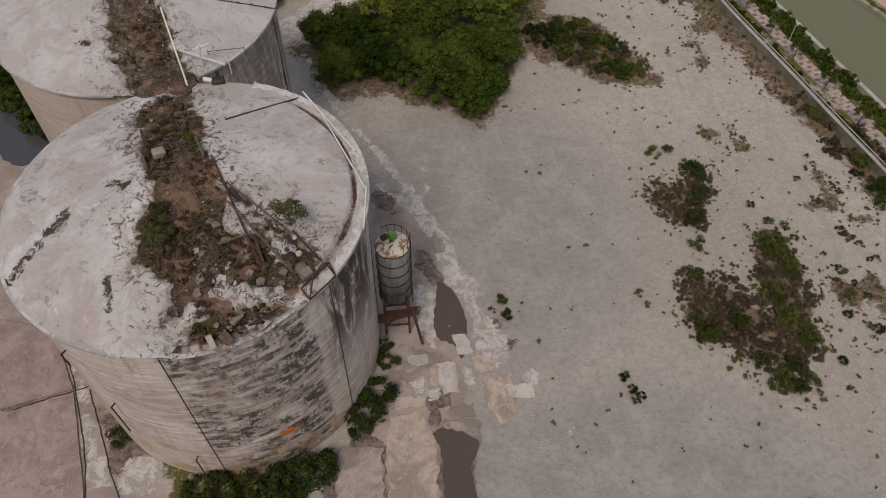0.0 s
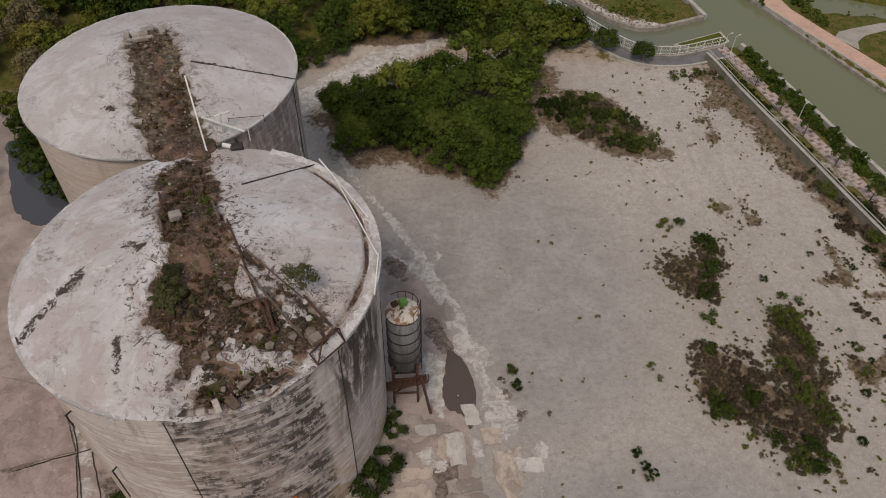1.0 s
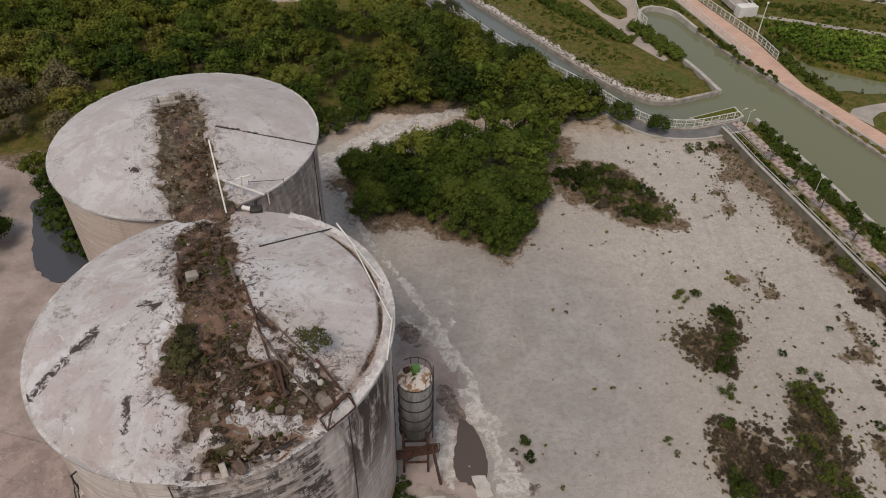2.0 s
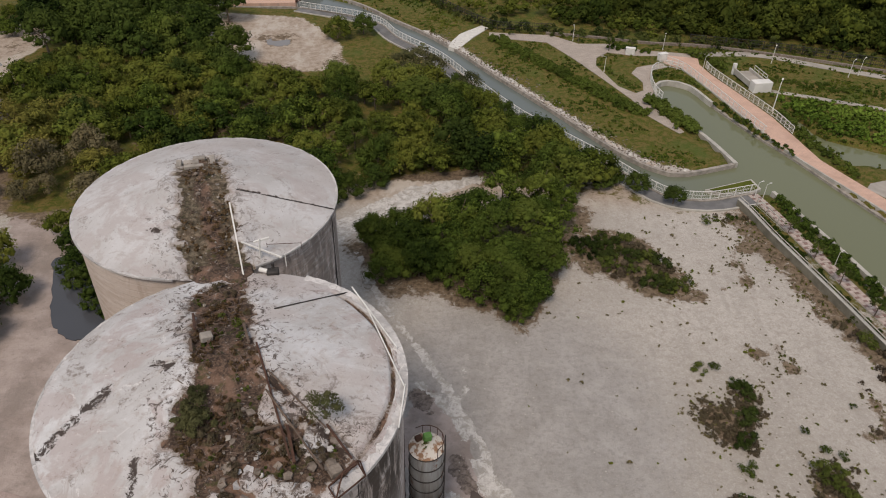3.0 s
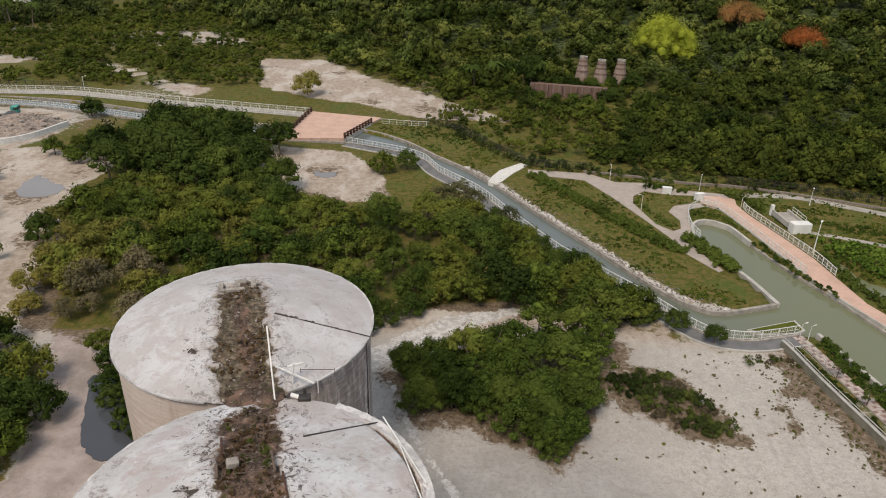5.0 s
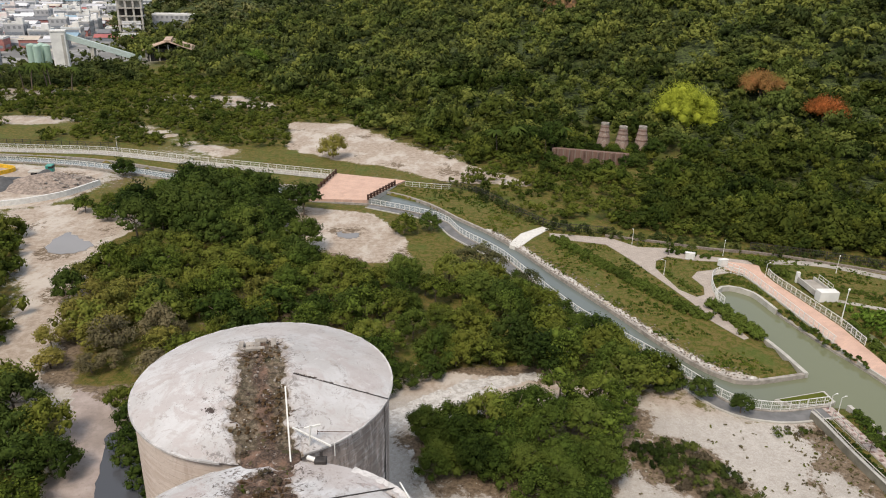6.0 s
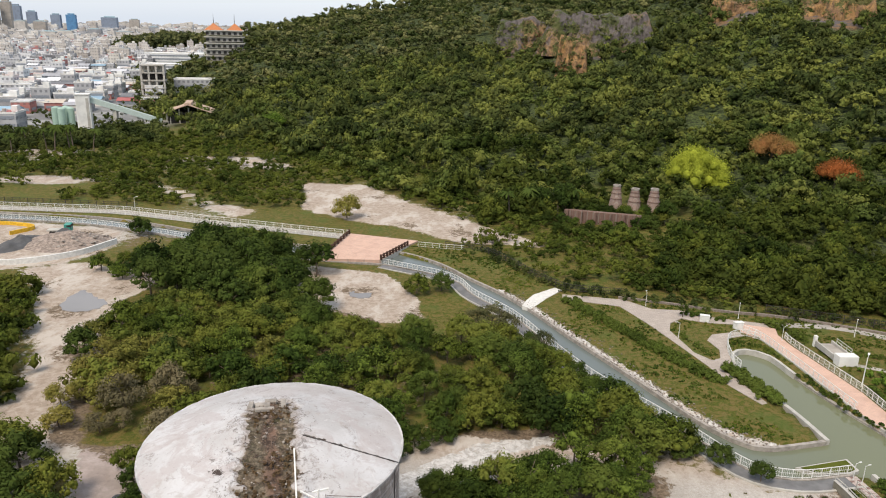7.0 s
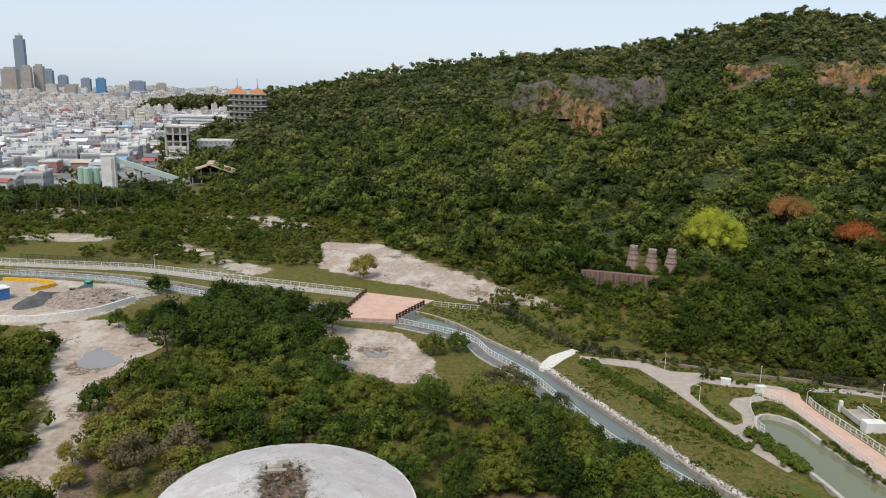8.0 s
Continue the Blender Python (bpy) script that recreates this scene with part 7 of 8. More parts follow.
# ---- the canal park ----
def railing(pts, label, height=1.1, gap=1.1, z=0.0, mat=WHITE_PAINT, pickets=True, group="canal railings"):
    """Posts with three rails and thin uprights between."""
    line = curve_through(pts, 0.55)
    t = tagged(empty("railing"), label, "railing", group)
    bm = bmesh.new()
    box(bm, (0, 0, height / 2), (0.08, 0.08, height), bevel=0.012)
    me = bpy.data.meshes.new("post")
    bm.to_mesh(me), bm.free()
    me.materials.append(mat)
    length, nxt = 0.0, 0.0
    for a, b in zip(line, line[1:]):
        d = (b - a).length
        while nxt <= length + d:
            q = a.lerp(b, (nxt - length) / d)
            ob = new("post", me)
            ob.parent = t
            ob.matrix_basis = pose(q.x, q.y, z, 0, 0, math.degrees(math.atan2(b.y - a.y, b.x - a.x)))
            nxt += gap
        length += d
    for zz, w in ((height, 0.07), (height * 0.55, 0.03), (0.14, 0.04)):
        bm = bmesh.new()
        strip(bm, line, -w / 2, w / 2, z + zz - w / 2, z + zz + w / 2)
        part("rail", bm, mat, t)
    if pickets:
        bm = bmesh.new()
        fine = curve_through(pts, 0.22)
        for q in fine:
            box(bm, (q.x, q.y, z + height * 0.52), (0.018, 0.018, height * 0.8))
        tagged(part("infill", bm, mat, t), "thin white uprights", kind="stuff")
    return t


def band(name, pts, a, b, z0, z1, mat, label, cat="pavement", step=1.2, kind="structure"):
    bm = bmesh.new()
    strip(bm, curve_through(pts, step), a, b, z0, z1)
    return tagged(part(name, bm, mat), label, cat, kind=kind)


def plate(name, pts, z0, z1, mat, label, cat="pavement"):
    bm = bmesh.new()
    slab(bm, pts, z0, z1)
    return tagged(part(name, bm, mat), label, cat, kind="structure")


# near bank: asphalt path, edge wall and white railing
band("pavement", NEAR_BANK[4:], -2.2, -0.35, -0.3, 0.06, plain("path_asphalt", (0.15, 0.148, 0.145), 0.9, vary=0.25, scale=0.5, fine=30), "grey asphalt path along the canal")
band("kerb", NEAR_BANK[4:], -2.45, -2.2, -0.4, 0.16, PALE_CONCRETE, "pale concrete kerb beside the canal path", "kerb")
band("quay_wall", NEAR_BANK, -0.3, 0.0, -3.0, 0.14, BANK_STONE, "pale concrete canal edge wall", "wall")
railing([(p[0] - 0.1, p[1] - 0.05) for p in NEAR_BANK[4:]], "white steel railing along the canal path", z=0.14)
railing(NEAR_BANK[:4], "white steel railing along the canal", z=0.14, gap=2.0)
band("quay_wall", ISLAND_NEAR, -0.1, 0.35, -3.0, 0.0, BANK_STONE, "weathered stone edge of the canal island", "wall")
band("quay_wall", ISLAND_IN, -0.45, 0.1, -3.0, 0.10, PALE_CONCRETE, "pale concrete edge of the canal island", "wall")
band("quay_wall", QUAY, -0.3, 0.15, -3.0, 0.25, PALE_CONCRETE, "curved pale concrete quay wall", "wall")
band("quay_wall", LOW_BANK, -0.1, 0.4, -3.0, -0.25, BANK_STONE, "low stone bank under the walkway", "wall")
band("quay_wall", POND_NEAR[1:], -0.1, 0.35, -3.0, 0.18, PALE_CONCRETE, "pale concrete edge of the pond", "wall")

# small planted step in the water by the bend
plate("planter_wall", [(33.4, 73.9), (39.9, 76.4), (40.3, 74.2), (39.2, 73.4), (35.4, 72.9)], -2.5, -0.1, PALE_CONCRETE, "low concrete planter standing in the canal", "wall")
plate("planter_grass", [(33.9, 73.8), (39.6, 76.0), (39.9, 74.3), (39.0, 73.7), (35.4, 73.1)], -0.3, 0.0, LEAF_MID, "grass in the canal planter", "grass")

# terrace paths on the island
plate("pavement", TERRACE, -0.3, 0.05, GREY_PAVING, "grey-brown paved terrace path")
plate("pavement", [(53.2, 74.2), (54.2, 75.4), (56.3, 76.1), (60.3, 77.1), (68, 78.2), (68, 76.8), (60.6, 75.6), (57.2, 74.5), (55.6, 73.2), (54.9, 71.4)], -0.4, 0.06, PATH_CONCRETE, "pale concrete branch path round the lawn")
plate("pavement", PINK_WALK, -0.6, 0.07, PINK_PAVING, "pink paved walkway over the pond", "pavement")
band("kerb", FAR_PATH_L, -0.2, 0.0, -1.6, 0.16, PALE_CONCRETE, "pale concrete edge of the pink walkway", "kerb")
railing([(38.6, 112.4), (40.8, 109.3), (43.0, 100.4), (44.7, 92.8), (45.8, 88)], "grey-white railing beside the pink walkway", z=0.07)
railing([(44.5, 110.5), (44.8, 107.7), (47.1, 99.6), (48.9, 93.1), (49.6, 88)], "grey-white railing beside the pink walkway", z=0.07)
railing([(34.4, 98.6), (33.9, 101.6), (34.5, 106), (35.8, 109.2), (38.2, 110.5), (40.4, 109.2)], "pale railing round the curved terrace", z=0.05)
plate("ramp", [(3.3, 118), (4.0, 120.6), (5.4, 123.9), (9.4, 128.2), (10.6, 127), (7.7, 122.4), (5.9, 118.8), (4.8, 116.9)], -0.6, 0.10, plain("white_concrete", (0.58, 0.56, 0.51), 0.9, vary=0.12), "bare white concrete chute running into the canal", "ramp")
band("pavement", [(20.5, 124.6), (29, 122.9), (37.8, 120.6), (46.7, 119.6), (59.8, 115.4), (80, 107)], -0.2, 0.2, -0.3, 0.4, OLD_STONE, "low stained wall along the park boundary", "wall")
band("pavement", [(44, 115.6), (50, 116.5), (56, 115.8), (66, 110.8), (80, 104)], -0.9, 0.9, -0.3, 0.05, PATH_CONCRETE, "narrow pale concrete path")
band("pavement", [(51, 102.2), (58, 99.6), (64.2, 97), (80, 91)], -0.5, 0.5, -0.3, 0.08, PATH_CONCRETE, "narrow pale concrete path through reeds")


def fence(pts, label):
    line = curve_through(pts, 1.0)
    t = tagged(empty("fence"), label, "fence", "park boundary fences")
    bm0 = bmesh.new()
    box(bm0, (0, 0, 0.8), (0.09, 0.09, 1.6))
    me = bpy.data.meshes.new("post")
    bm0.to_mesh(me), bm0.free()
    me.materials.append(DARK_METAL)
    for q in line[::2]:
        ob = new("post", me)
        ob.parent = t
        ob.location = (q.x, q.y, 0)
    for z in (0.35, 0.95, 1.5):
        bm = bmesh.new()
        strip(bm, line, -0.03, 0.03, z - 0.03, z + 0.03)
        part("rail", bm, DARK_METAL, t)
    bm = bmesh.new()
    for q in curve_through(pts, 0.3):
        box(bm, (q.x, q.y, 0.9), (0.04, 0.04, 1.3))
    tagged(part("infill", bm, DARK_METAL, t), kind="stuff")


fence([(-13, 150), (-4.6, 148), (9.6, 128.5), (15.5, 126.2), (22, 125.6)], "dark steel fence along the park boundary")
fence([(45, 121.4), (60, 117.4), (80, 109)], "dark steel fence along the park boundary")
fence([(-130, 169.5), (-110, 170), (-93, 170.5)], "dark steel fence beside the far road")

# the garden walk, its wall and hedge
GARDEN_WALK = [(38.7, 72.4), (39.5, 69.4), (40.45, 65.2), (41.5, 60.0), (42.5, 55.2), (43.5, 50.7), (45.4, 42), (50.2, 20)]
FENCE_WALL = [(36.0, 70.3), (36.5, 68.3), (37.3, 63.8), (38.0, 60.6), (38.8, 57.2), (40.0, 52), (41.2, 46.5), (43.4, 37), (47, 21)]


def garden_walk():
    """Pale pink pavers in three staggered columns with dark red ones let in."""
    line = curve_through(GARDEN_WALK, 0.34)
    t = tagged(empty("garden_walk"), "pale pink paved walk with dark red pavers", "walk", kind="structure")
    kinds = []
    for name, lo, hi in (("pale_paver", (0.37, 0.30, 0.265), (0.47, 0.39, 0.345)), ("red_paver", (0.19, 0.115, 0.10), (0.25, 0.16, 0.14))):
        k = Mat(name, 0.9)
        c = k.mix(k.object_random(), lo, hi)
        k.colour(k.mix(k.ramp(k.noise(3, 4), 0.45, 0.72, 0, 0.5), c, (0.20, 0.165, 0.135)))
        bm = bmesh.new()
        box(bm, (0, 0, 0.02), (0.325, 0.425, 0.08), bevel=0.01)
        me = bpy.data.meshes.new("paver")
        bm.to_mesh(me), bm.free()
        me.materials.append(k.m)
        kinds.append(me)
    ends = [i for i, q in enumerate(line) if q.y > 40.5]
    for i, (q, n) in enumerate(zip(line, normals_of(line))):
        if i > ends[-1]:
            break
        for c in (-1, 0, 1):
            ob = new("paver", kinds[1 if (i + 2 * c) % 4 == 0 else 0])
            ob.parent = t
            o = q + n * (0.435 * c)
            ob.matrix_basis = pose(o.x, o.y, 0.04 + rng.uniform(-0.006, 0.006), 0, 0, math.degrees(math.atan2(n.y, n.x)) - 90)
    bm = bmesh.new()
    strip(bm, line[::4], -0.72, 0.72, -0.3, 0.045)
    part("bed", bm, PATH_CONCRETE, t)


def boundary_wall():
    t = tagged(empty("wall_yard"), "grey concrete boundary wall with pipe rail", "wall", kind="structure")
    bm = bmesh.new()
    strip(bm, curve_through(FENCE_WALL, 1.0), -0.15, 0.15, -0.4, 0.9)
    part("wall_body", bm, plain("grey_concrete", (0.19, 0.175, 0.135), 0.92, vary=0.3, scale=0.8), t)
    bm = bmesh.new()
    strip(bm, curve_through(FENCE_WALL, 1.0), -0.18, 0.18, 0.9, 0.97)
    part("coping", bm, PALE_CONCRETE, t)
    line = curve_through(FENCE_WALL, 2.0)
    bm0 = bmesh.new()
    rod(bm0, (0, 0, 0.95), (0, 0, 1.38), 0.035, seg=6)
    me = bpy.data.meshes.new("post")
    bm0.to_mesh(me), bm0.free()
    me.materials.append(PALE_CONCRETE)
    for q in line:
        ob = new("post", me)
        ob.parent = t
        ob.location = (q.x, q.y, 0)
    for z in (1.35,):
        bm = bmesh.new()
        strip(bm, line, -0.035, 0.035, z - 0.035, z + 0.035)
        part("rail", bm, PALE_CONCRETE, t)


garden_walk()
boundary_wall()
railing([(38.2, 70.2), (38.8, 67.6), (39.5, 64.8)], "thin railing beside the paved walk", pickets=False, mat=PALE_CONCRETE, gap=2.0)


def hedge(pts, width, height, label, seed, mat_key="shrub", gap=0.75, side=0.0):
    """A row of clipped clumps in one mesh."""
    g = np.random.default_rng(seed)
    kinds = [crown_arrays(1.0, seed + k, 7, 40, 0.24, core=OCTA, single=True) for k in range(4)]
    V, F, off = [], [], 0
    line = curve_through(pts, gap)
    for q, n in zip(line, normals_of(line)):
        for _ in range(max(1, int(width / 0.9))):
            v, f = kinds[g.integers(4)]
            o = q + n * (side + g.uniform(-0.5, 0.5) * width)
            a, s = g.uniform(0, 6.28), height * g.uniform(0.75, 1.15)
            w = np.stack([v[:, 0] * np.cos(a) - v[:, 1] * np.sin(a), v[:, 0] * np.sin(a) + v[:, 1] * np.cos(a), v[:, 2]], 1) * s
            V.append(w + [o.x, o.y, float(land(o.x, o.y)) - 0.15]), F.append(f + off)
            off += len(v)
    me = grid_mesh("hedge", np.concatenate(V), np.concatenate(F))
    return tagged(link("hedge", me, LEAF_THICKET), label, "hedge", kind="stuff")


hedge([(41.0, 71.4), (42.0, 66.6), (43.1, 61.6), (44.1, 57.0), (45.0, 53), (46.9, 44.4), (52, 21)], 1.9, 0.75, "clipped green hedge beside the paved walk", 41)
hedge([(37.2, 69.6), (38.2, 65.2), (39.0, 61.2), (39.9, 57), (40.9, 52.6), (42.2, 47), (44.4, 38)], 0.9, 0.6, "low shrubs between the paved walk and the wall", 47, gap=0.8)
hedge([(11.5, 121.6), (16, 115), (20, 108.6), (24.5, 101.6), (28.3, 96.2), (30.2, 93.4)], 1.8, 0.95, "low green hedge along the island terrace", 42, gap=0.5)
hedge([(33.0, 97.6), (34.0, 94.6), (35.0, 91), (36.0, 88.4)], 2.0, 1.15, "thick green hedge at the pond edge", 43, gap=0.5)
hedge([(50.3, 93.6), (50.7, 89.4), (51.3, 84.6), (52.4, 79.8), (53.6, 77)], 1.5, 0.9, "green shrubs beside the pink walkway", 45)
hedge([(42.2, 97.2), (43.8, 92.6), (45.4, 87.2), (47.2, 82.4)], 1.1, 0.6, "reeds along the bank under the walkway", 46)
hedge([(35.6, 107.0), (37.6, 107.8), (40.0, 106.2), (41.4, 102)], 0.9, 0.5, "low shrubs inside the curved quay", 48)
hedge([(43.5, 116.2), (45.6, 113.2), (47.4, 110.0)], 1.6, 1.1, "leafy shrubs beside the pink terrace", 49)
hedge([(28.4, 109.6), (29.6, 106.2), (31.0, 103)], 0.9, 0.6, "low shrubs in the terrace bed", 50)
hedge([(30.6, 118.4), (34, 117.4), (37, 116.8)], 1.2, 0.9, "leafy shrubs behind the terrace", 51)
wood_stuff("reeds", scatter([[(51.5, 99.8), (58, 97.4), (66, 94.4), (80, 89), (82, 75.5), (76, 77), (66, 82), (60, 85.2), (56, 87.4), (54, 90), (53.2, 93), (51.6, 95.4)]], 0.95, 97), [0.75] * 1200, LEAF_FRESH, "bright green reeds filling the marsh", 655, 3, 12, 0.5)
hedge([(53, 107), (60, 104), (72, 99)], 2.4, 0.55, "reeds on the marsh bank", 52)
hedge([(53.6, 97.2), (59, 94.6), (65, 91.2), (73, 87)], 4.0, 0.6, "green reeds in the marsh", 53)
for x, y, s in ((39.8, 64.8, 0.8), (40.8, 60.2, 0.95), (41.6, 56.0, 0.95), (42.7, 51.2, 0.95), (43.8, 46.2, 0.9), (30.2, 117.3, 1.3), (25.6, 120.8, 0.8), (45.9, 113.6, 1.2), (34.0, 117.4, 1.1)):
    tree(x, y, s, "thin", 1.0, "slender young tree planted beside the path", "saplings by the paths")
for x, y in scatter([[(33.5, 68.6), (36, 68.6), (36.4, 66), (31, 66.4), (29.5, 67.6)]], 1.1, 14):
    shrub(x, y, rng.uniform(0.4, 0.7), rng.choice(("shrub", "twig", "shrub")), "yellowish low shrub by the path end")


def riprap():
    g = random.Random(5)
    line = curve_through(ISLAND_NEAR[7:15], 0.35)
    V, F, off = [], [], 0
    base = [np.array([v.co[:] for v in me.vertices]) for me in RUBBLE]
    tri = np.array([list(p.vertices) for p in RUBBLE[0].polygons])
    for q, n in zip(line, normals_of(line)):
        for _ in range(4):
            s = g.uniform(0.10, 0.36)
            o = q + n * abs(g.gauss(1.0, 1.0))
            b = base[g.randrange(5)]
            V.append(b * s + [o.x, o.y, float(0.05)]), F.append(tri + off)
            off += len(b)
    me = grid_mesh("riprap", np.concatenate(V), np.concatenate(F))
    tagged(link("riprap", me, OLD_STONE), "loose grey-brown stones along the island bank", "stones", kind="stuff")


riprap()


# lamps
def lamp_meshes():
    pole, head = bmesh.new(), bmesh.new()
    rod(pole, (0, 0, -0.1), (0, 0, 3.6), 0.07, 0.045, 8)
    rod(pole, (0, 0, 0), (0, 0, 0.35), 0.11, 0.11, 8)
    rod(pole, (0, 0, 3.55), (0.75, 0, 3.75), 0.035, 0.03, 6)
    box(head, (0.85, 0, 3.76), (0.55, 0.22, 0.10), bevel=0.03)
    out = []
    for name, bm in (("pole", pole), ("lamp_head", head)):
        me = bpy.data.meshes.new(name)
        bm.to_mesh(me), bm.free()
        me.materials.append(WHITE_PAINT)
        out.append(me)
    return out


LAMP = lamp_meshes()


def street_lamp(x, y, rz, s=1.0):
    t = tagged(empty("street_lamp", x, y, 0.0, rz), "white steel park lamp with a short arm", "lamp", "park lamps")
    for me in LAMP:
        ob = new(me.name, me)
        ob.parent = t
        ob.scale = (s, s, s)


for x, y, rz, s in ((24.8, 121.5, 90, 0.7), (39.5, 118.0, 70, 0.7), (56.1, 112.9, 60, 0.75), (66.4, 107.6, 40, 0.75), (68.4, 108.4, 40, 0.75), (27.7, 108.4, 180, 0.7), (43.8, 109.6, 30, 0.65), (49.6, 95.2, 60, 1.2), (38.6, 71.9, 20, 0.6), (39.4, 71.5, 20, 0.6), (42.4, 59.0, 20, 0.5), (-93, 169, 0, 0.9)):
    street_lamp(x, y, rz, s)


def control_box(x, y, rz):
    t = tagged(empty("cabinet", x, y, 0.05, rz), "small white cabinet on the terrace", "cabinet")
    bm = bmesh.new()
    box(bm, (0, 0, 0.55), (1.5, 0.7, 1.1), bevel=0.04)
    part("body", bm, WHITE_PAINT, t)
    bm = bmesh.new()
    box(bm, (0, 0, 1.14), (1.6, 0.8, 0.08), bevel=0.02)
    part("lid", bm, WHITE_PAINT, t)
    bm = bmesh.new()
    box(bm, (0, -0.36, 0.55), (0.6, 0.03, 0.8), bevel=0.01)
    part("door", bm, PLASTER, t)


control_box(33.4, 115.7, -10)
control_box(38.2, 113.5, 20)


def sluice():
    """White concrete sluice with a sloping deck and rails."""
    t = tagged(empty("sluice", 49.8, 105.4, 0, 8), "white concrete sluice with a sloping deck and railings", "sluice")
    for sx in (-1.25, 1.25):
        bm = bmesh.new()
        box(bm, (sx, 0, 0.7), (0.25, 5.4, 0.9), bevel=0.03)
        part("side_wall", bm, PALE_CONCRETE, t)
    bm = bmesh.new()
    box(bm, (0, 0, 0.6), (2.3, 5.4, 0.3), 0, -0.05)
    part("deck", bm, PATH_CONCRETE, t)
    bm = bmesh.new()
    box(bm, (0, -3.3, 0.45), (2.9, 1.5, 2.2), bevel=0.05)
    part("gate_house", bm, PLASTER, t)
    for k in range(4):
        bm = bmesh.new()
        bar(bm, (1.25, -2.4 + 1.3 * k, 1.1), (1.25, -2.4 + 1.3 * k, 2.0), 0.05)
        part("rail_post", bm, WHITE_PAINT, t)
    for z in (1.55, 2.0):
        bm = bmesh.new()
        bar(bm, (1.25, -2.4, z), (1.25, 1.5, z), 0.05)
        part("handrail", bm, WHITE_PAINT, t)
    bm = bmesh.new()
    box(bm, (-1.2, 3.0, 0.9), (0.5, 0.5, 1.8), bevel=0.04)
    part("pillar", bm, WHITE_PAINT, t)


sluice()


# far road, bridge and building site
band("road", [(-150, 163), (-129, 164.3), (-110, 165.2), (-93, 165.6), (-69, 160.5), (-36, 154.4)], -1.7, 1.7, -0.3, 0.06, PATH_CONCRETE, "pale concrete road beside the far bank", "road")
for off in (-1.75, 1.75):
    pts = curve_through([(-150, 163), (-129, 164.3), (-110, 165.2), (-93, 165.6), (-69, 160.5), (-36, 154.4)], 12)
    ns = normals_of(pts)
    railing([(p.x + n.x * off, p.y + n.y * off) for p, n in zip(pts, ns)], "white railing along the far road", gap=2.2, height=1.1, group="far road railings")
railing([(-19, 149.9), (-14, 149.2), (-9, 148.8)], "white railing beyond the bridge", gap=1.6, pickets=False)


def bridge():
    t = tagged(empty("bridge"), "broad pink paved bridge deck over the canal", "bridge", kind="structure")
    bm = bmesh.new()
    slab(bm, [(-37.2, 137.2), (-35.6, 156.4), (-19.4, 153.2), (-21.2, 149.4), (-25.2, 138.3)], -0.4, 0.35)
    part("deck", bm, PINK_PAVING, t)
    for a, b in (((-37.1, 137.6), (-35.5, 156)), ((-25.1, 138.6), (-21.2, 149.2))):
        n = 9
        for k in range(n + 1):
            p = Vector((*a, 0)).lerp(Vector((*b, 0)), k / n)
            bm = bmesh.new()
            box(bm, (p.x, p.y, 0.85), (0.4, 0.4, 1.1), bevel=0.04)
            part("parapet_post", bm, RUST, t)
        bm = bmesh.new()
        bar(bm, (*a, 1.15), (*b, 1.15), 0.22)
        bar(bm, (*a, 0.65), (*b, 0.65), 0.16)
        part("parapet_rail", bm, RUST, t, "dark brown parapet rail")
        bm = bmesh.new()
        bar(bm, (*a, -0.2), (*b, -0.2), 0.5, 0.9)
        part("girder", bm, PALE_CONCRETE, t)


bridge()


def heap(x, y, rx, ry, h, mat, label, seed, cat="heap"):
    g = np.random.default_rng(seed)
    n = 22
    a = np.linspace(0, 2 * np.pi, 40, endpoint=False)
    r = np.linspace(0.02, 1, n)
    R, A = np.meshgrid(r, a, indexing="ij")
    X, Y = x + rx * R * np.cos(A), y + ry * R * np.sin(A)
    Z = h * (1 - R ** 1.4) * (0.8 + 0.5 * lumps(X, Y, 1.2, seed)) + 0.12 * h * lumps(X, Y, 5, seed + 1) * (1 - R) - 0.05
    i, j = np.arange(n - 1)[:, None] * 40, np.arange(40)[None, :]
    f = np.stack([i + j, i + 40 + j, i + 40 + (j + 1) % 40, i + (j + 1) % 40], -1).reshape(-1, 4)
    me = grid_mesh("rubble_mound", np.stack([X.ravel(), Y.ravel(), Z.ravel()], 1), f)
    tagged(link("rubble_mound", me, mat), label, cat)


heap(-93, 140, 9.5, 7.5, 2.6, plain("rubble_earth", (0.25, 0.2, 0.165), 0.95, vary=0.5, scale=1.5, fine=5), "broad heap of broken concrete and earth", 1)
heap(-102, 137, 3.4, 7, 1.8, ASPHALT, "heap under black sheeting", 2)
heap(-95.5, 144.0, 3.6, 2.4, 2.2, ASPHALT, "black sheeting over rubble", 3)
r = random.Random(71)
for k in range(110):
    a, q = r.uniform(0, 6.28), math.sqrt(r.random())
    x, y, s = -91 + 8.5 * q * math.cos(a), 140 + 6.5 * q * math.sin(a), r.uniform(0.3, 1.1)
    ob = new("stone", r.choice(RUBBLE))
    ob.matrix_basis = pose(x, y, 2.0 * (1 - q ** 1.4) + 0.1, r.uniform(-30, 30), r.uniform(-30, 30), r.uniform(0, 360)) @ Matrix.Diagonal((s, s * 0.8, s * 0.7, 1))
    tagged(ob, "lump of broken concrete on the rubble heap", "stone", "rubble of the building site")
band("site_barrier", [(-112, 124), (-103, 123.2), (-94, 124.6), (-86, 131.5), (-82.5, 141)], -0.2, 0.2, -0.2, 1.1, WHITE_PAINT, "long white hoarding round the building site", "barrier", kind="")
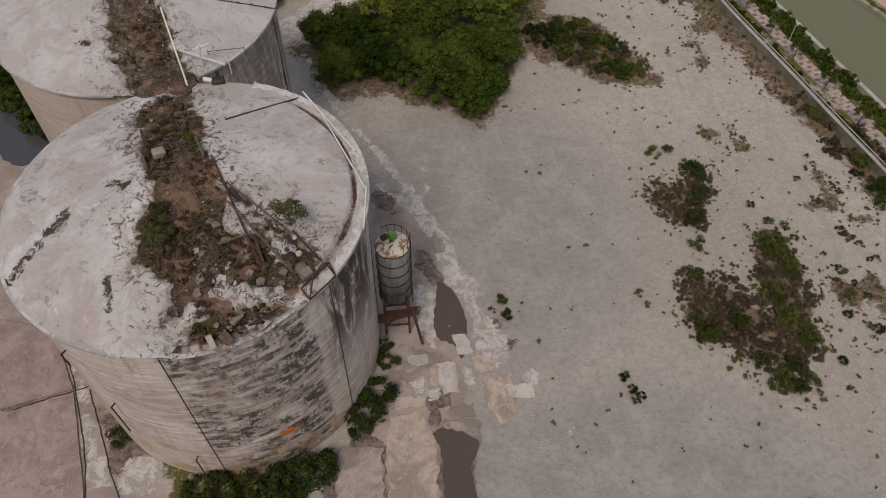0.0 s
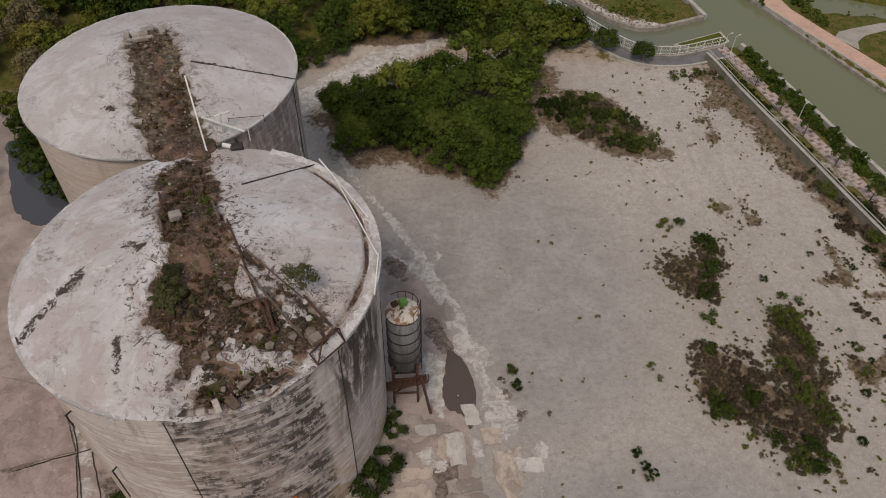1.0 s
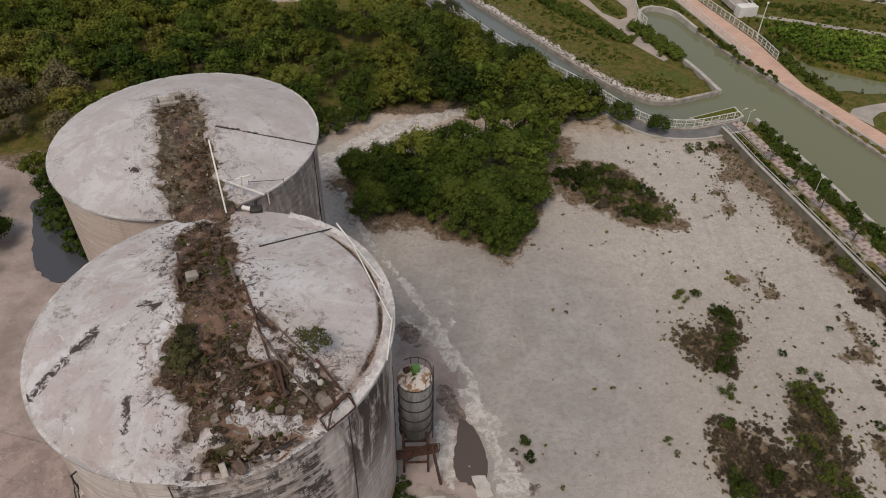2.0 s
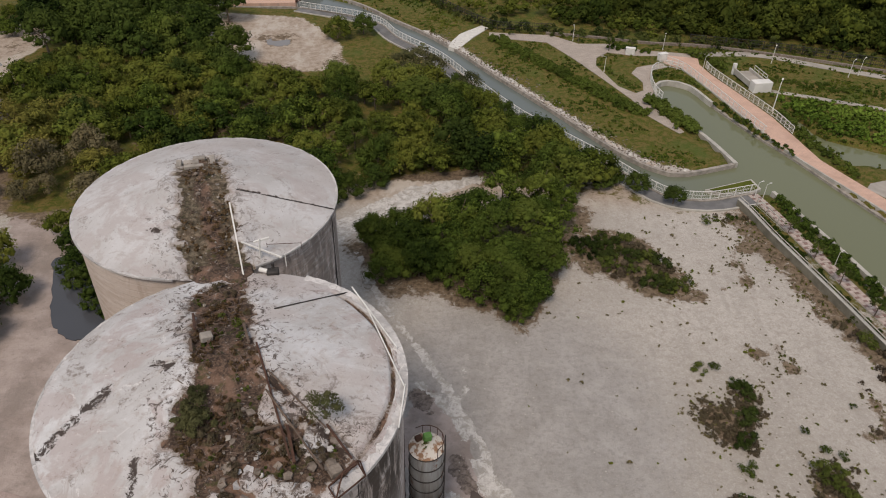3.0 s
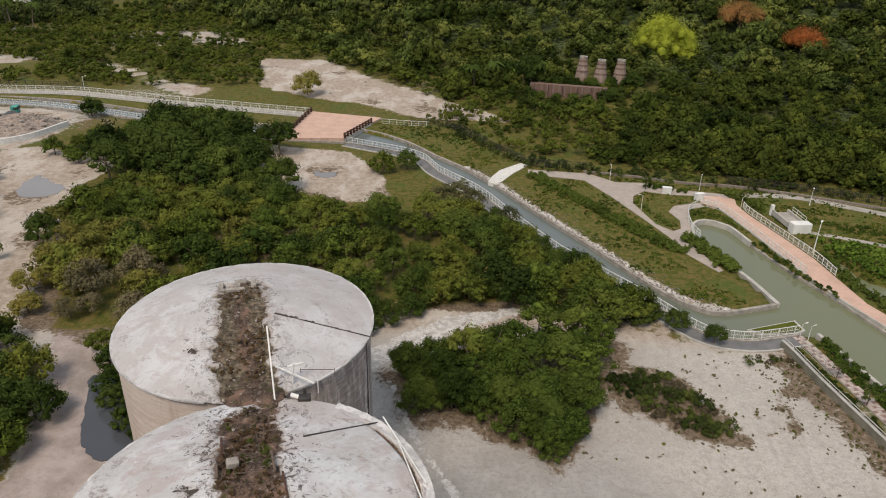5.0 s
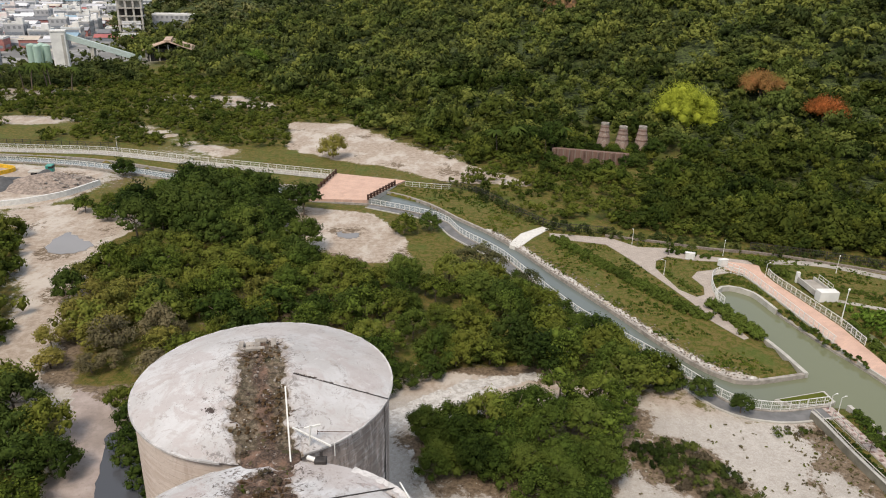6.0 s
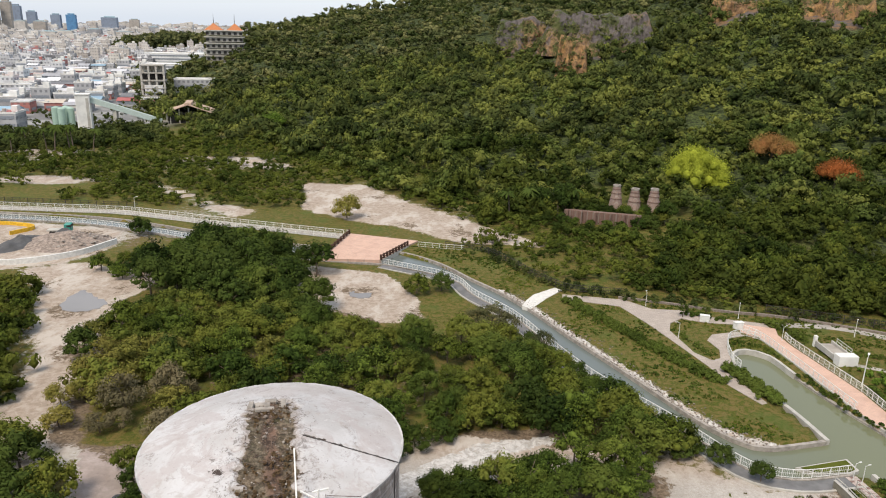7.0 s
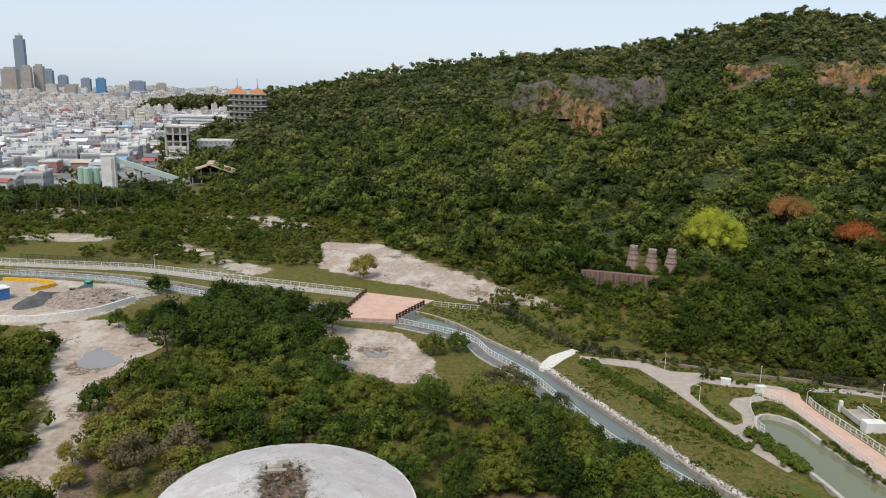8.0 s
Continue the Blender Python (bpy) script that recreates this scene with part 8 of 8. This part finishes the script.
band("site_barrier", [(-120, 150), (-112, 150.4), (-106, 148.5), (-108, 143)], -0.15, 0.15, -0.2, 0.8, plain("yellow_paint", (0.62, 0.36, 0.03), 0.6), "bent yellow barrier on the building site", "barrier", kind="")


def truck(x, y, rz):
    t = tagged(empty("truck", x, y, 0, rz), "small green-cabbed flatbed truck on the site", "truck")
    bm = bmesh.new()
    box(bm, (1.6, 0, 1.45), (1.4, 1.8, 1.7), bevel=0.12)
    part("cab", bm, plain("teal_paint", (0.03, 0.25, 0.2), 0.4), t)
    bm = bmesh.new()
    box(bm, (1.9, 0, 1.85), (0.9, 1.84, 0.5), bevel=0.05)
    part("windscreen", bm, DARK_METAL, t)
    bm = bmesh.new()
    box(bm, (-0.9, 0, 0.9), (3.6, 1.9, 0.35), bevel=0.04)
    part("bed", bm, PALE_CONCRETE, t)
    for wx in (1.6, -1.8):
        for wy in (-0.85, 0.85):
            bm = bmesh.new()
            rod(bm, (wx, wy - 0.12, 0.42), (wx, wy + 0.12, 0.42), 0.42, seg=14)
            part("wheel", bm, DARK_METAL, t)


truck(-98, 146, 15)


def site_hut(x, y, rz):
    t = tagged(empty("site_hut", x, y, 0, rz), "low white site hut with blue ends", "hut")
    bm = bmesh.new()
    box(bm, (0, 0, 1.2), (9, 3, 2.4), bevel=0.05)
    part("wall", bm, TARP_BLUE, t)
    bm = bmesh.new()
    box(bm, (0, 0, 2.5), (9.4, 3.4, 0.25), bevel=0.05)
    part("roof", bm, WHITE_PAINT, t)


site_hut(-112, 134, 60)


# ---- lime kilns at the foot of the hill ----
def kilns():
    brick = paving_mat("old_brick", (0.19, 0.112, 0.085), (0.14, 0.085, 0.068), (0.20, 0.165, 0.14), 0.5)
    pale_brick = paving_mat("kiln_brick", (0.29, 0.205, 0.165), (0.22, 0.15, 0.12), (0.30, 0.26, 0.22), 0.5)
    t = tagged(empty("kiln_wall"), "long ruined red brick retaining wall below three kilns", "wall")
    bm = bmesh.new()
    box(bm, (23.2, 176.7, 1.4), (18.6, 1.2, 3.4), -0.18, bevel=0.1)
    part("wall_body", bm, brick, t)
    for k in range(6):
        bm = bmesh.new()
        box(bm, (14.6 + 3.4 * k, 177.5 - 0.62 * k, 1.4), (0.7, 1.2, 3.5), -0.18, bevel=0.08)
        part("buttress", bm, brick, t)
    for x, y, h, r in ((26.9, 182, 8.7, 1.45), (31.3, 181, 8.2, 1.5), (35.9, 180.4, 8.5, 1.5)):
        k = tagged(empty("kiln", x, y, 0), "tapered old brick lime kiln chimney", "kiln", "three lime kilns")
        bm = bmesh.new()
        rod(bm, (0, 0, 0), (0, 0, h), r * 1.6, r * 0.6, 20)
        stack = part("chimney", bm, pale_brick, k)
        for zz in (0.62, 0.78, 0.9):
            bm = bmesh.new()
            rr = r * (1.6 - 1.0 * zz)
            ring(bm, (0, 0), rr - 0.1, rr + 0.08, h * zz, h * zz + 0.3, 20)
            part("band", bm, brick, stack)
        bm = bmesh.new()
        ring(bm, (0, 0), r * 0.4, r * 0.68, h - 0.1, h + 0.3, 20)
        part("cap_ring", bm, BANK_STONE, k, "pale broken cap")
        tree(x + 1.4, y - 3.6, 2.6, "mid", 1.0, "leafy tree growing against the kiln")
        tree(x - 1.6, y - 3.2, 2.4, "deep", 1.0, "leafy tree growing against the kiln")


kilns()
for x, y, s in ((13.6, 175.2, 2.2), (16.5, 174.4, 1.5), (20.2, 174.0, 1.3), (24.0, 173.6, 1.6), (27.5, 173.2, 1.4), (31.4, 173.4, 2.4), (34.5, 174.5, 2.8), (38.4, 176.5, 3.2), (25.0, 178.6, 1.8), (21.0, 179.4, 2.0), (17.0, 180.2, 2.4), (29.2, 178.0, 1.8), (33.6, 177.8, 2.0)):
    tree(x, y, s, "thicket" if s < 2.1 else "deep", 0.3 if y < 176 else 2.4, "leafy tree growing over the kiln wall", "trees at the kiln wall")

# ---- the town ----
def house_mat(name, c, win, sx=3.2, sz=3.1):
    """Far walls: storeys of small dark windows too fine to part."""
    k = Mat(name, 0.85)
    one = k.island_random()
    sep = k.node("ShaderNodeSeparateXYZ", Vector=k.co)
    fz = k.math("FRACT", k.math("DIVIDE", sep.outputs[2], sz))
    fx = k.math("FRACT", k.math("DIVIDE", k.math("ADD", sep.outputs[0], sep.outputs[1]), sx))
    nz = k.node("ShaderNodeSeparateXYZ", Vector=k.nt.nodes.new("ShaderNodeNewGeometry").outputs["Normal"]).outputs[2]
    side = k.math("LESS_THAN", k.math("ABSOLUTE", nz), 0.4)
    inz = k.math("MULTIPLY", k.math("GREATER_THAN", fz, 0.35), k.math("LESS_THAN", fz, 0.78))
    inx = k.math("MULTIPLY", k.math("GREATER_THAN", fx, 0.25), k.math("LESS_THAN", fx, 0.75))
    tone = k.mix(one, c[0], c[1])
    tone = k.mix(k.ramp(k.noise(0.12, 3), 0.45, 0.7, 0, 0.35), tone, tuple(v * 0.6 for v in c[0]))
    pick = k.math("FRACT", k.math("MULTIPLY", one, 7.31))
    top = k.mix(k.ramp(pick, 0.0, 0.6), (0.26, 0.26, 0.27), (0.78, 0.78, 0.77))
    top = k.mix(k.math("GREATER_THAN", pick, 0.90), top, (0.42, 0.20, 0.16))
    top = k.mix(k.math("GREATER_THAN", pick, 0.95), top, (0.25, 0.38, 0.42))
    tone = k.mix(k.math("GREATER_THAN", nz, 0.5), tone, top)
    k.colour(k.mix(k.math("MULTIPLY", side, k.math("MULTIPLY", k.math("MULTIPLY", inz, inx), win)), tone, (0.07, 0.08, 0.09)))
    return k.m


TOWN = [house_mat("town_white", ((0.40, 0.40, 0.40), (0.70, 0.70, 0.70)), 0.6), house_mat("town_grey", ((0.17, 0.17, 0.175), (0.42, 0.42, 0.42)), 0.6),
        house_mat("town_tan", ((0.38, 0.34, 0.30), (0.64, 0.60, 0.54)), 0.5), house_mat("town_red", ((0.32, 0.08, 0.07), (0.45, 0.2, 0.17)), 0.4)]
TOWER_BLUE = house_mat("tower_blue", ((0.05, 0.16, 0.34), (0.12, 0.30, 0.48)), 0.5)
# slate lightened towards blue, so distance haze sits in the glass colour
TOWER_SLATE = house_mat("tower_slate", ((0.18, 0.22, 0.28), (0.24, 0.28, 0.34)), 0.5)
TOWER_TAN = house_mat("tower_tan", ((0.33, 0.29, 0.25), (0.40, 0.36, 0.31)), 0.7)


GLASS_FAR = plain("far_window_glass", (0.22, 0.24, 0.26), 0.3)


def polar(az, d):
    return d * math.sin(radians(az)), d * math.cos(radians(az))


ROOFS = [plain("roof_sheet_" + n, c, 0.6, vary=0.2, scale=0.15) for n, c in (("white", (0.70, 0.70, 0.70)), ("pale", (0.52, 0.52, 0.53)), ("grey", (0.33, 0.33, 0.34)), ("dark", (0.17, 0.17, 0.175)), ("red", (0.34, 0.10, 0.09)), ("blue", (0.24, 0.36, 0.44)), ("tan", (0.50, 0.43, 0.35)))]


def building(x, y, w, d, h, rz, mat, label, roofs=True, z=0.0, top=None, gable=False):
    """A town house: walls, bands of windows on the sides in view, a flat or a low pitched roof, tanks and stair heads."""
    t = tagged(empty("building", x, y, z, rz), label, "building", "town buildings")
    bm = bmesh.new()
    box(bm, (0, 0, h / 2), (w, d, h))
    wall = part("wall", bm, mat, t)
    top = top or ROOFS[0]
    bm = bmesh.new()
    if gable:
        ends = [[bm.verts.new((sx, sy * (w / 2 + 0.4), sz)) for sx, sz in ((-d / 2 - 0.4, h), (0, h + d * 0.13), (d / 2 + 0.4, h))] for sy in (-1, 1)]
        a, b = ends
        bm.faces.new(a), bm.faces.new(b[::-1])
        for k in range(3):
            bm.faces.new((a[k], b[k], b[(k + 1) % 3], a[(k + 1) % 3]))
        bmesh.ops.rotate(bm, verts=bm.verts[:], cent=(0, 0, 0), matrix=Matrix.Rotation(radians(90), 3, "Z"))
        bmesh.ops.recalc_face_normals(bm, faces=bm.faces[:])
        part("roof", bm, top, t, "low pitched sheet roof")
    else:
        box(bm, (0, 0, h + 0.1), (w - 0.3, d - 0.3, 0.24))
        part("roof", bm, top, t)
        for sx, sy, lx, ly in ((0, -1, w + 0.2, 0.3), (0, 1, w + 0.2, 0.3), (-1, 0, 0.3, d - 0.4), (1, 0, 0.3, d - 0.4)):
            bm = bmesh.new()
            box(bm, (sx * (w / 2 - 0.05), sy * (d / 2 - 0.05), h + 0.4), (lx, ly, 0.8))
            part("parapet", bm, PLASTER, t)
    if roofs and not gable:
        bm = bmesh.new()
        box(bm, (w * 0.18, d * 0.15, h + 1.5), (w * 0.34, d * 0.3, 2.6), bevel=0.1)
        part("stair_head", bm, PLASTER, t)
        bm = bmesh.new()
        rod(bm, (-w * 0.25, -d * 0.2, h + 0.2), (-w * 0.25, -d * 0.2, h + 1.9), 0.8, seg=10)
        part("water_tank", bm, PALE_CONCRETE, t)
    for k in range(max(1, int(h / 3.2))):
        zz = 1.9 + 3.2 * k
        if zz > h - 0.8:
            break
        bm = bmesh.new()
        box(bm, (0, -d / 2 - 0.03, zz), (w * 0.84, 0.12, 1.3))
        part("window_band", bm, GLASS_FAR, wall)
        bm = bmesh.new()
        box(bm, (w / 2 + 0.03, 0, zz), (0.12, d * 0.6, 1.2))
        part("window_band", bm, GLASS_FAR, wall)
    return t


def town():
    g = random.Random(12)
    # nearer rows on the street grid, each a building of its own
    placed, spots = [], []
    ca, sa = math.cos(radians(18)), math.sin(radians(18))
    for i in range(-30, 60):
        for j in range(0, 70):
            u, v = 11.5 * i + 7 * (i // 4), 13.0 * j + 8 * (j // 2)
            x, y = -330 + u * ca - v * sa, 240 + u * sa + v * ca
            az, d = math.degrees(math.atan2(x, y)), math.hypot(x, y)
            if -44.5 < az < -26.6 and d > 352 and not (d < 395 and az > -34.6) and not (d < 425 and az > -31):
                spots.append((d, x, y))
    spots.sort()
    for d, x, y in spots[:300]:
        if g.random() < 0.12:
            continue
        x, y = x + g.uniform(-1, 1), y + g.uniform(-1, 1)
        placed.append((x, y))
        w, dd, h = g.uniform(7, 11.2), g.uniform(8, 12.5), g.choice((3.0, 3.2, 3.4, 3.6, 4, 4.2, 5.4, 6.4, 6.6, 9.4))
        if g.random() < 0.16:
            w, h = w * 1.9, g.uniform(3.5, 5.5)
        mat = g.choice((TOWN[0], TOWN[0], TOWN[1], TOWN[1], TOWN[1], TOWN[2], TOWN[3]))
        top = g.choice((ROOFS[0], ROOFS[0], ROOFS[1], ROOFS[1], ROOFS[2], ROOFS[2], ROOFS[3], ROOFS[4], ROOFS[5], ROOFS[6]))
        building(x, y, w, dd, h, 18 + g.uniform(-3, 3), mat, "low town house with window bands and tanks on its roof" if h > 6 else "low town shed with a sheet roof", h > 6, 0.0, top, h < 5.6 and g.random() < 0.7)
    rest = spots[300:]
    for key, _, hs in ((0, 3, (3, 3.3, 4, 5, 6.5, 8)), (1, 3, (3, 3.5, 4, 6.5, 8)), (2, 2, (4, 6, 8, 11, 14)), (3, 1, (3.5, 5, 7))):
        V, F, off = [], [], 0
        cube = np.array([(a, b, c) for a in (-0.5, 0.5) for b in (-0.5, 0.5) for c in (0, 1)])
        quads = np.array([(0, 1, 3, 2), (4, 6, 7, 5), (0, 4, 5, 1), (2, 3, 7, 6), (1, 5, 7, 3)])
        own = [(d, x, y) for n, (d, x, y) in enumerate(rest) if (n * 7) % 9 in ((0, 1, 2, 3), (4, 5, 6), (7,), (8,))[key]]
        for _ in range((2200, 1500, 900, 160)[key]):
            d = 900 + 3300 * g.random() ** 1.4
            own.append((d, *polar(g.uniform(-46, -20), d)))
        for d, x, y in own:
            s, hh = g.uniform(7, 12) * (1 + max(0, d - 900) / 1500), g.choice(hs) * g.uniform(0.8, 1.2) * (1 + max(0, d - 1500) / 2600)
            a = radians(18 + g.uniform(-4, 4))
            v = cube * [s, s * g.uniform(0.7, 1.1), hh]
            for u in (v, cube * [s * 0.3, s * 0.3, 2.6] + [s * 0.15, s * 0.1, hh - 0.1]) if hh > 5.5 else (v,):
                u = np.stack([u[:, 0] * np.cos(a) - u[:, 1] * np.sin(a) + x, u[:, 0] * np.sin(a) + u[:, 1] * np.cos(a) + y, u[:, 2] - 0.5], 1)
                V.append(u), F.append(quads + off)
                off += 8
        me = grid_mesh("town_blocks", np.concatenate(V), np.concatenate(F))
        tagged(link("town_blocks", me, TOWN[key]), ("white", "grey", "tan", "reddish")[key] + " blocks of the far town", "buildings", kind="stuff")
    pts = []
    for _ in range(700):
        d, az = 350 + 1150 * g.random() ** 1.6, g.uniform(-46, -26.5)
        x, y = polar(az, d)
        if all(math.hypot(x - a, y - b) > 9 for a, b in placed):
            pts.append((x, y))
    wood_stuff("town_trees", pts, [g.uniform(1.6, 3.6) for _ in pts], HILL_DEEP, "dark street trees among the houses", 700, 5, 8, 0.3)
    pts = [polar(g.uniform(-46, -26.5), g.uniform(292, 343)) for _ in range(330)]
    pts = [q for q in pts if math.hypot(q[0] + 181, q[1] - 296) > 13]
    wood_stuff("wood", pts, [g.uniform(2.6, 4.6) for _ in pts], HILL_DEEP, "dark belt of trees before the town", 720, 8, 16, 0.2)
    pts = [polar(g.uniform(-29.3, -21.5), g.uniform(1150, 1500)) for _ in range(460)]
    V, F, off = [], [], 0
    kinds = [crown_arrays(1.0, 800 + k, 5, 10, 0.5, core=OCTA, single=True) for k in range(3)]
    for x, y in pts:
        az = math.degrees(math.atan2(x, y))
        v, f = kinds[g.randrange(3)]
        z = 17 * math.sin(math.pi * min(1, max(0, (az + 29.6) / 10))) * g.random() ** 0.6 - 5
        V.append(v * g.uniform(9, 15) + [x, y, z]), F.append(f + off)
        off += len(v)
    me = grid_mesh("wood", np.concatenate(V), np.concatenate(F))
    tagged(link("wood", me, HILL_HIGH), "wooded low hill beyond the town", "trees", kind="stuff")
    # towers on the skyline
    for az, top, d, w, mat, label in ((-36.3, 2.8, 4300, 46, TOWER_SLATE, "very tall slate-blue skyscraper with a stepped top"), (-37.0, 0.73, 2600, 42, TOWER_TAN, "tall tan residential tower on the skyline"), (-36.03, 0.88, 2500, 26, TOWER_TAN, "tall tan residential tower with twin shafts"),
                                      (-35.3, 0.98, 2520, 26, TOWER_TAN, "tall tan residential tower with twin shafts"), (-34.75, 0.70, 3000, 30, TOWER_SLATE, "dark glass office tower"), (-33.89, 0.32, 3000, 30, TOWER_SLATE, "slate-blue glass office tower"),
                                      (-32.48, 0.17, 2600, 27, TOWER_SLATE, "pale blue glass office tower"), (-31.56, 0.2, 2600, 27, TOWER_BLUE, "bright blue glass office tower"), (-33.45, -0.3, 2200, 28, TOWER_TAN, "reddish brown apartment tower"), (-34.6, -0.3, 2200, 26, TOWN[2], "plain pale apartment tower"),
                                      (-29.2, 0.07, 2900, 50, TOWER_SLATE, "broad blue-grey office block"), (-27.63, -0.05, 2700, 30, TOWER_TAN, "plain grey apartment tower"), (-38.5, 0.2, 2600, 40, TOWER_TAN, "tall tan residential tower on the skyline"), (-30.2, -0.75, 2000, 30, TOWN[1], "plain grey apartment tower"), (-26.4, -0.55, 2300, 26, TOWN[1], "plain grey apartment tower"), (-28.3, -0.9, 1900, 34, TOWER_TAN, "reddish brown apartment block"), (-32.0, -0.9, 1900, 30, TOWN[2], "plain tan apartment tower"), (-33.0, -0.95, 1700, 26, TOWN[2], "plain cream apartment block")):
        x, y = polar(az, d)
        h = H_EYE + d * math.tan(radians(top))
        t = tagged(empty("tower", x, y, 0, 20), label, "tower", "skyline towers")
        bm = bmesh.new()
        box(bm, (0, 0, h * 0.46), (w, w * 0.8, h * 0.92), bevel=w * 0.015)
        part("shaft", bm, mat, t)
        bm = bmesh.new()
        box(bm, (0, 0, h * 0.95), (w * 0.66, w * 0.5, h * 0.08), bevel=w * 0.03)
        if top > 2:
            rod(bm, (0, 0, h * 0.98), (0, 0, h * 1.05), w * 0.3, 1.0, 8)
        part("crown_block", bm, mat, t)


town()


def cement_works():
    pale_green = plain("pale_green_steel", (0.30, 0.42, 0.35), 0.6, vary=0.12, scale=0.2)
    x, y = -184, 292
    t = tagged(empty("plant_tower", x + 3, y + 4, 0, 24), "tall white plant tower with a grey stripe", "tower")
    bm = bmesh.new()
    box(bm, (0, 0, 7.2), (5.6, 5, 14.4), bevel=0.15)
    part("wall", bm, PLASTER, t)
    bm = bmesh.new()
    box(bm, (1.7, -2.55, 7), (1.0, 0.2, 12.4))
    part("stripe", bm, PALE_CONCRETE, t)
    bm = bmesh.new()
    box(bm, (0, 0, 14.7), (6.0, 5.4, 0.6), bevel=0.08)
    part("roof_edge", bm, WHITE_PAINT, t)
    for k, (dx, dy) in enumerate(((-9.6, 4), (-7.2, 7), (-5.4, 1), (-3.2, 4))):
        s = tagged(empty("storage_silo", x + dx, y + dy), "pale green steel storage silo", "silo", "pale green plant silos")
        bm = bmesh.new()
        rod(bm, (0, 0, 0), (0, 0, 8.6), 1.9 if k < 2 else 1.5, seg=24)
        part("drum", bm, pale_green, s)
        bm = bmesh.new()
        rod(bm, (0, 0, 8.6), (0, 0, 9.3), 1.9 if k < 2 else 1.5, 0.4, 24)
        part("roof", bm, pale_green, s)
    t = tagged(empty("conveyor"), "long pale green inclined conveyor gallery", "conveyor")
    p, q = Vector((-179, 297, 12.6)), Vector((-153.5, 309, 2.7))
    bm = bmesh.new()
    bar(bm, p, q, 2.4, 2.2)
    part("gallery", bm, plain("conveyor_sheet", (0.44, 0.52, 0.47), 0.6, vary=0.12), t)
    for f in (0.35, 0.7):
        m = p.lerp(q, f)
        bm = bmesh.new()
        box(bm, (m.x, m.y, m.z / 2), (1.6, 1.6, m.z))
        part("trestle", bm, PALE_CONCRETE, t)
    # open shed with a rusty roof
    t = tagged(empty("shed", -150, 330, -1.0, 20), "open shed with rusty pale roof sheets", "shed")
    rust_roof = plain("rusty_sheet", (0.42, 0.30, 0.22), 0.8, vary=0.3, scale=0.3)
    for s in (-1, 1):
        bm = bmesh.new()
        box(bm, (s * 5.2, 0, 8.0), (11.8, 19, 0.3), 0, 0, s * 0.34)
        part("roof", bm, rust_roof, t)
        for k in range(3):
            bm = bmesh.new()
            box(bm, (s * 9.6, -6.5 + 6.5 * k, 3.2), (0.6, 0.6, 6.8))
            part("post", bm, PALE_CONCRETE, t)
    bm = bmesh.new()
    box(bm, (0, 0, 9.9), (3, 15.4, 1.0))
    part("ridge_vent", bm, rust_roof, t)
    # dark block added for the shade inside the shed
    bm = bmesh.new()
    box(bm, (0, 1, 3.2), (18, 15, 6.4))
    part("inner_wall", bm, DARK_METAL, t, "dark block standing in for the shade under the roof")
    for k in range(5):
        bm = bmesh.new()
        box(bm, (-8 + 4 * k, -7.2, 4.5), (0.5, 0.5, 7.5))
        part("front_post", bm, PALE_CONCRETE, t)
    # tiered columbarium on the spur, and the concrete frames below it
    tile = plain("orange_tile", (0.45, 0.17, 0.07), 0.8, vary=0.25)
    t = tagged(empty("tiered_hall", -203, 512, 14, 18), "tall grey tiered hall with orange tiled roofs", "building")
    for k in range(6):
        bm = bmesh.new()
        box(bm, (0, 0, 2.1 + 4.2 * k), (26 - 0.5 * k, 16, 2.6), bevel=0.1)
        part("storey", bm, PALE_CONCRETE, t)
        bm = bmesh.new()
        box(bm, (0, 0, 3.9 + 4.2 * k), (28.5 - 0.5 * k, 18.4, 0.7), bevel=0.1)
        part("eave", bm, PALE_CONCRETE, t)
        for j in range(7):
            bm = bmesh.new()
            box(bm, (-11 + 3.7 * j, -8.05, 2.1 + 4.2 * k), (2.0, 0.2, 1.8))
            part("window", bm, DARK_METAL, t)
    for dx, w in ((-7, 12), (7, 10)):
        bm = bmesh.new()
        bmesh.ops.create_cone(bm, cap_ends=True, segments=4, radius1=w * 0.75, radius2=0.4, depth=4.5, matrix=Matrix.Translation((dx, 0, 27.4)) @ Matrix.Rotation(radians(45), 4, "Z"))
        part("tiled_roof", bm, tile, t)
        bm = bmesh.new()
        rod(bm, (dx, 0, 29), (dx, 0, 36), 0.25, 0.08, 6)
        part("spire", bm, DARK_METAL, t)
    t = tagged(empty("unfinished_building", -203, 404, 0, 18), "unfinished grey concrete frame building", "building")
    for k in range(5):
        bm = bmesh.new()
        box(bm, (0, 0, 4.2 * (k + 1)), (13, 11, 0.6))
        part("floor_slab", bm, PALE_CONCRETE, t)
        for sx in (-6, -2, 2, 6):
            bm = bmesh.new()
            box(bm, (sx, -4.8, 4.2 * k + 2.1), (1.0, 1.0, 4.2))
            part("column", bm, PALE_CONCRETE, t)
        bm = bmesh.new()
        box(bm, (0, 1.5, 4.2 * k + 2.1), (12, 6, 3.4))
        part("core", bm, DARK_METAL if k % 2 else PALE_CONCRETE, t)
    building(*polar(-24.7, 790), 66, 22, 13, 10, TOWN[0], "long white hall below the spur", False)
    building(*polar(-25.6, 660), 40, 18, 10, 14, TOWN[0], "long white hall below the spur", False)
    building(-188, 424, 22, 10, 12, 14, TOWN[1], "grey concrete terraces below the spur", False, 0, ROOFS[1])


cement_works()
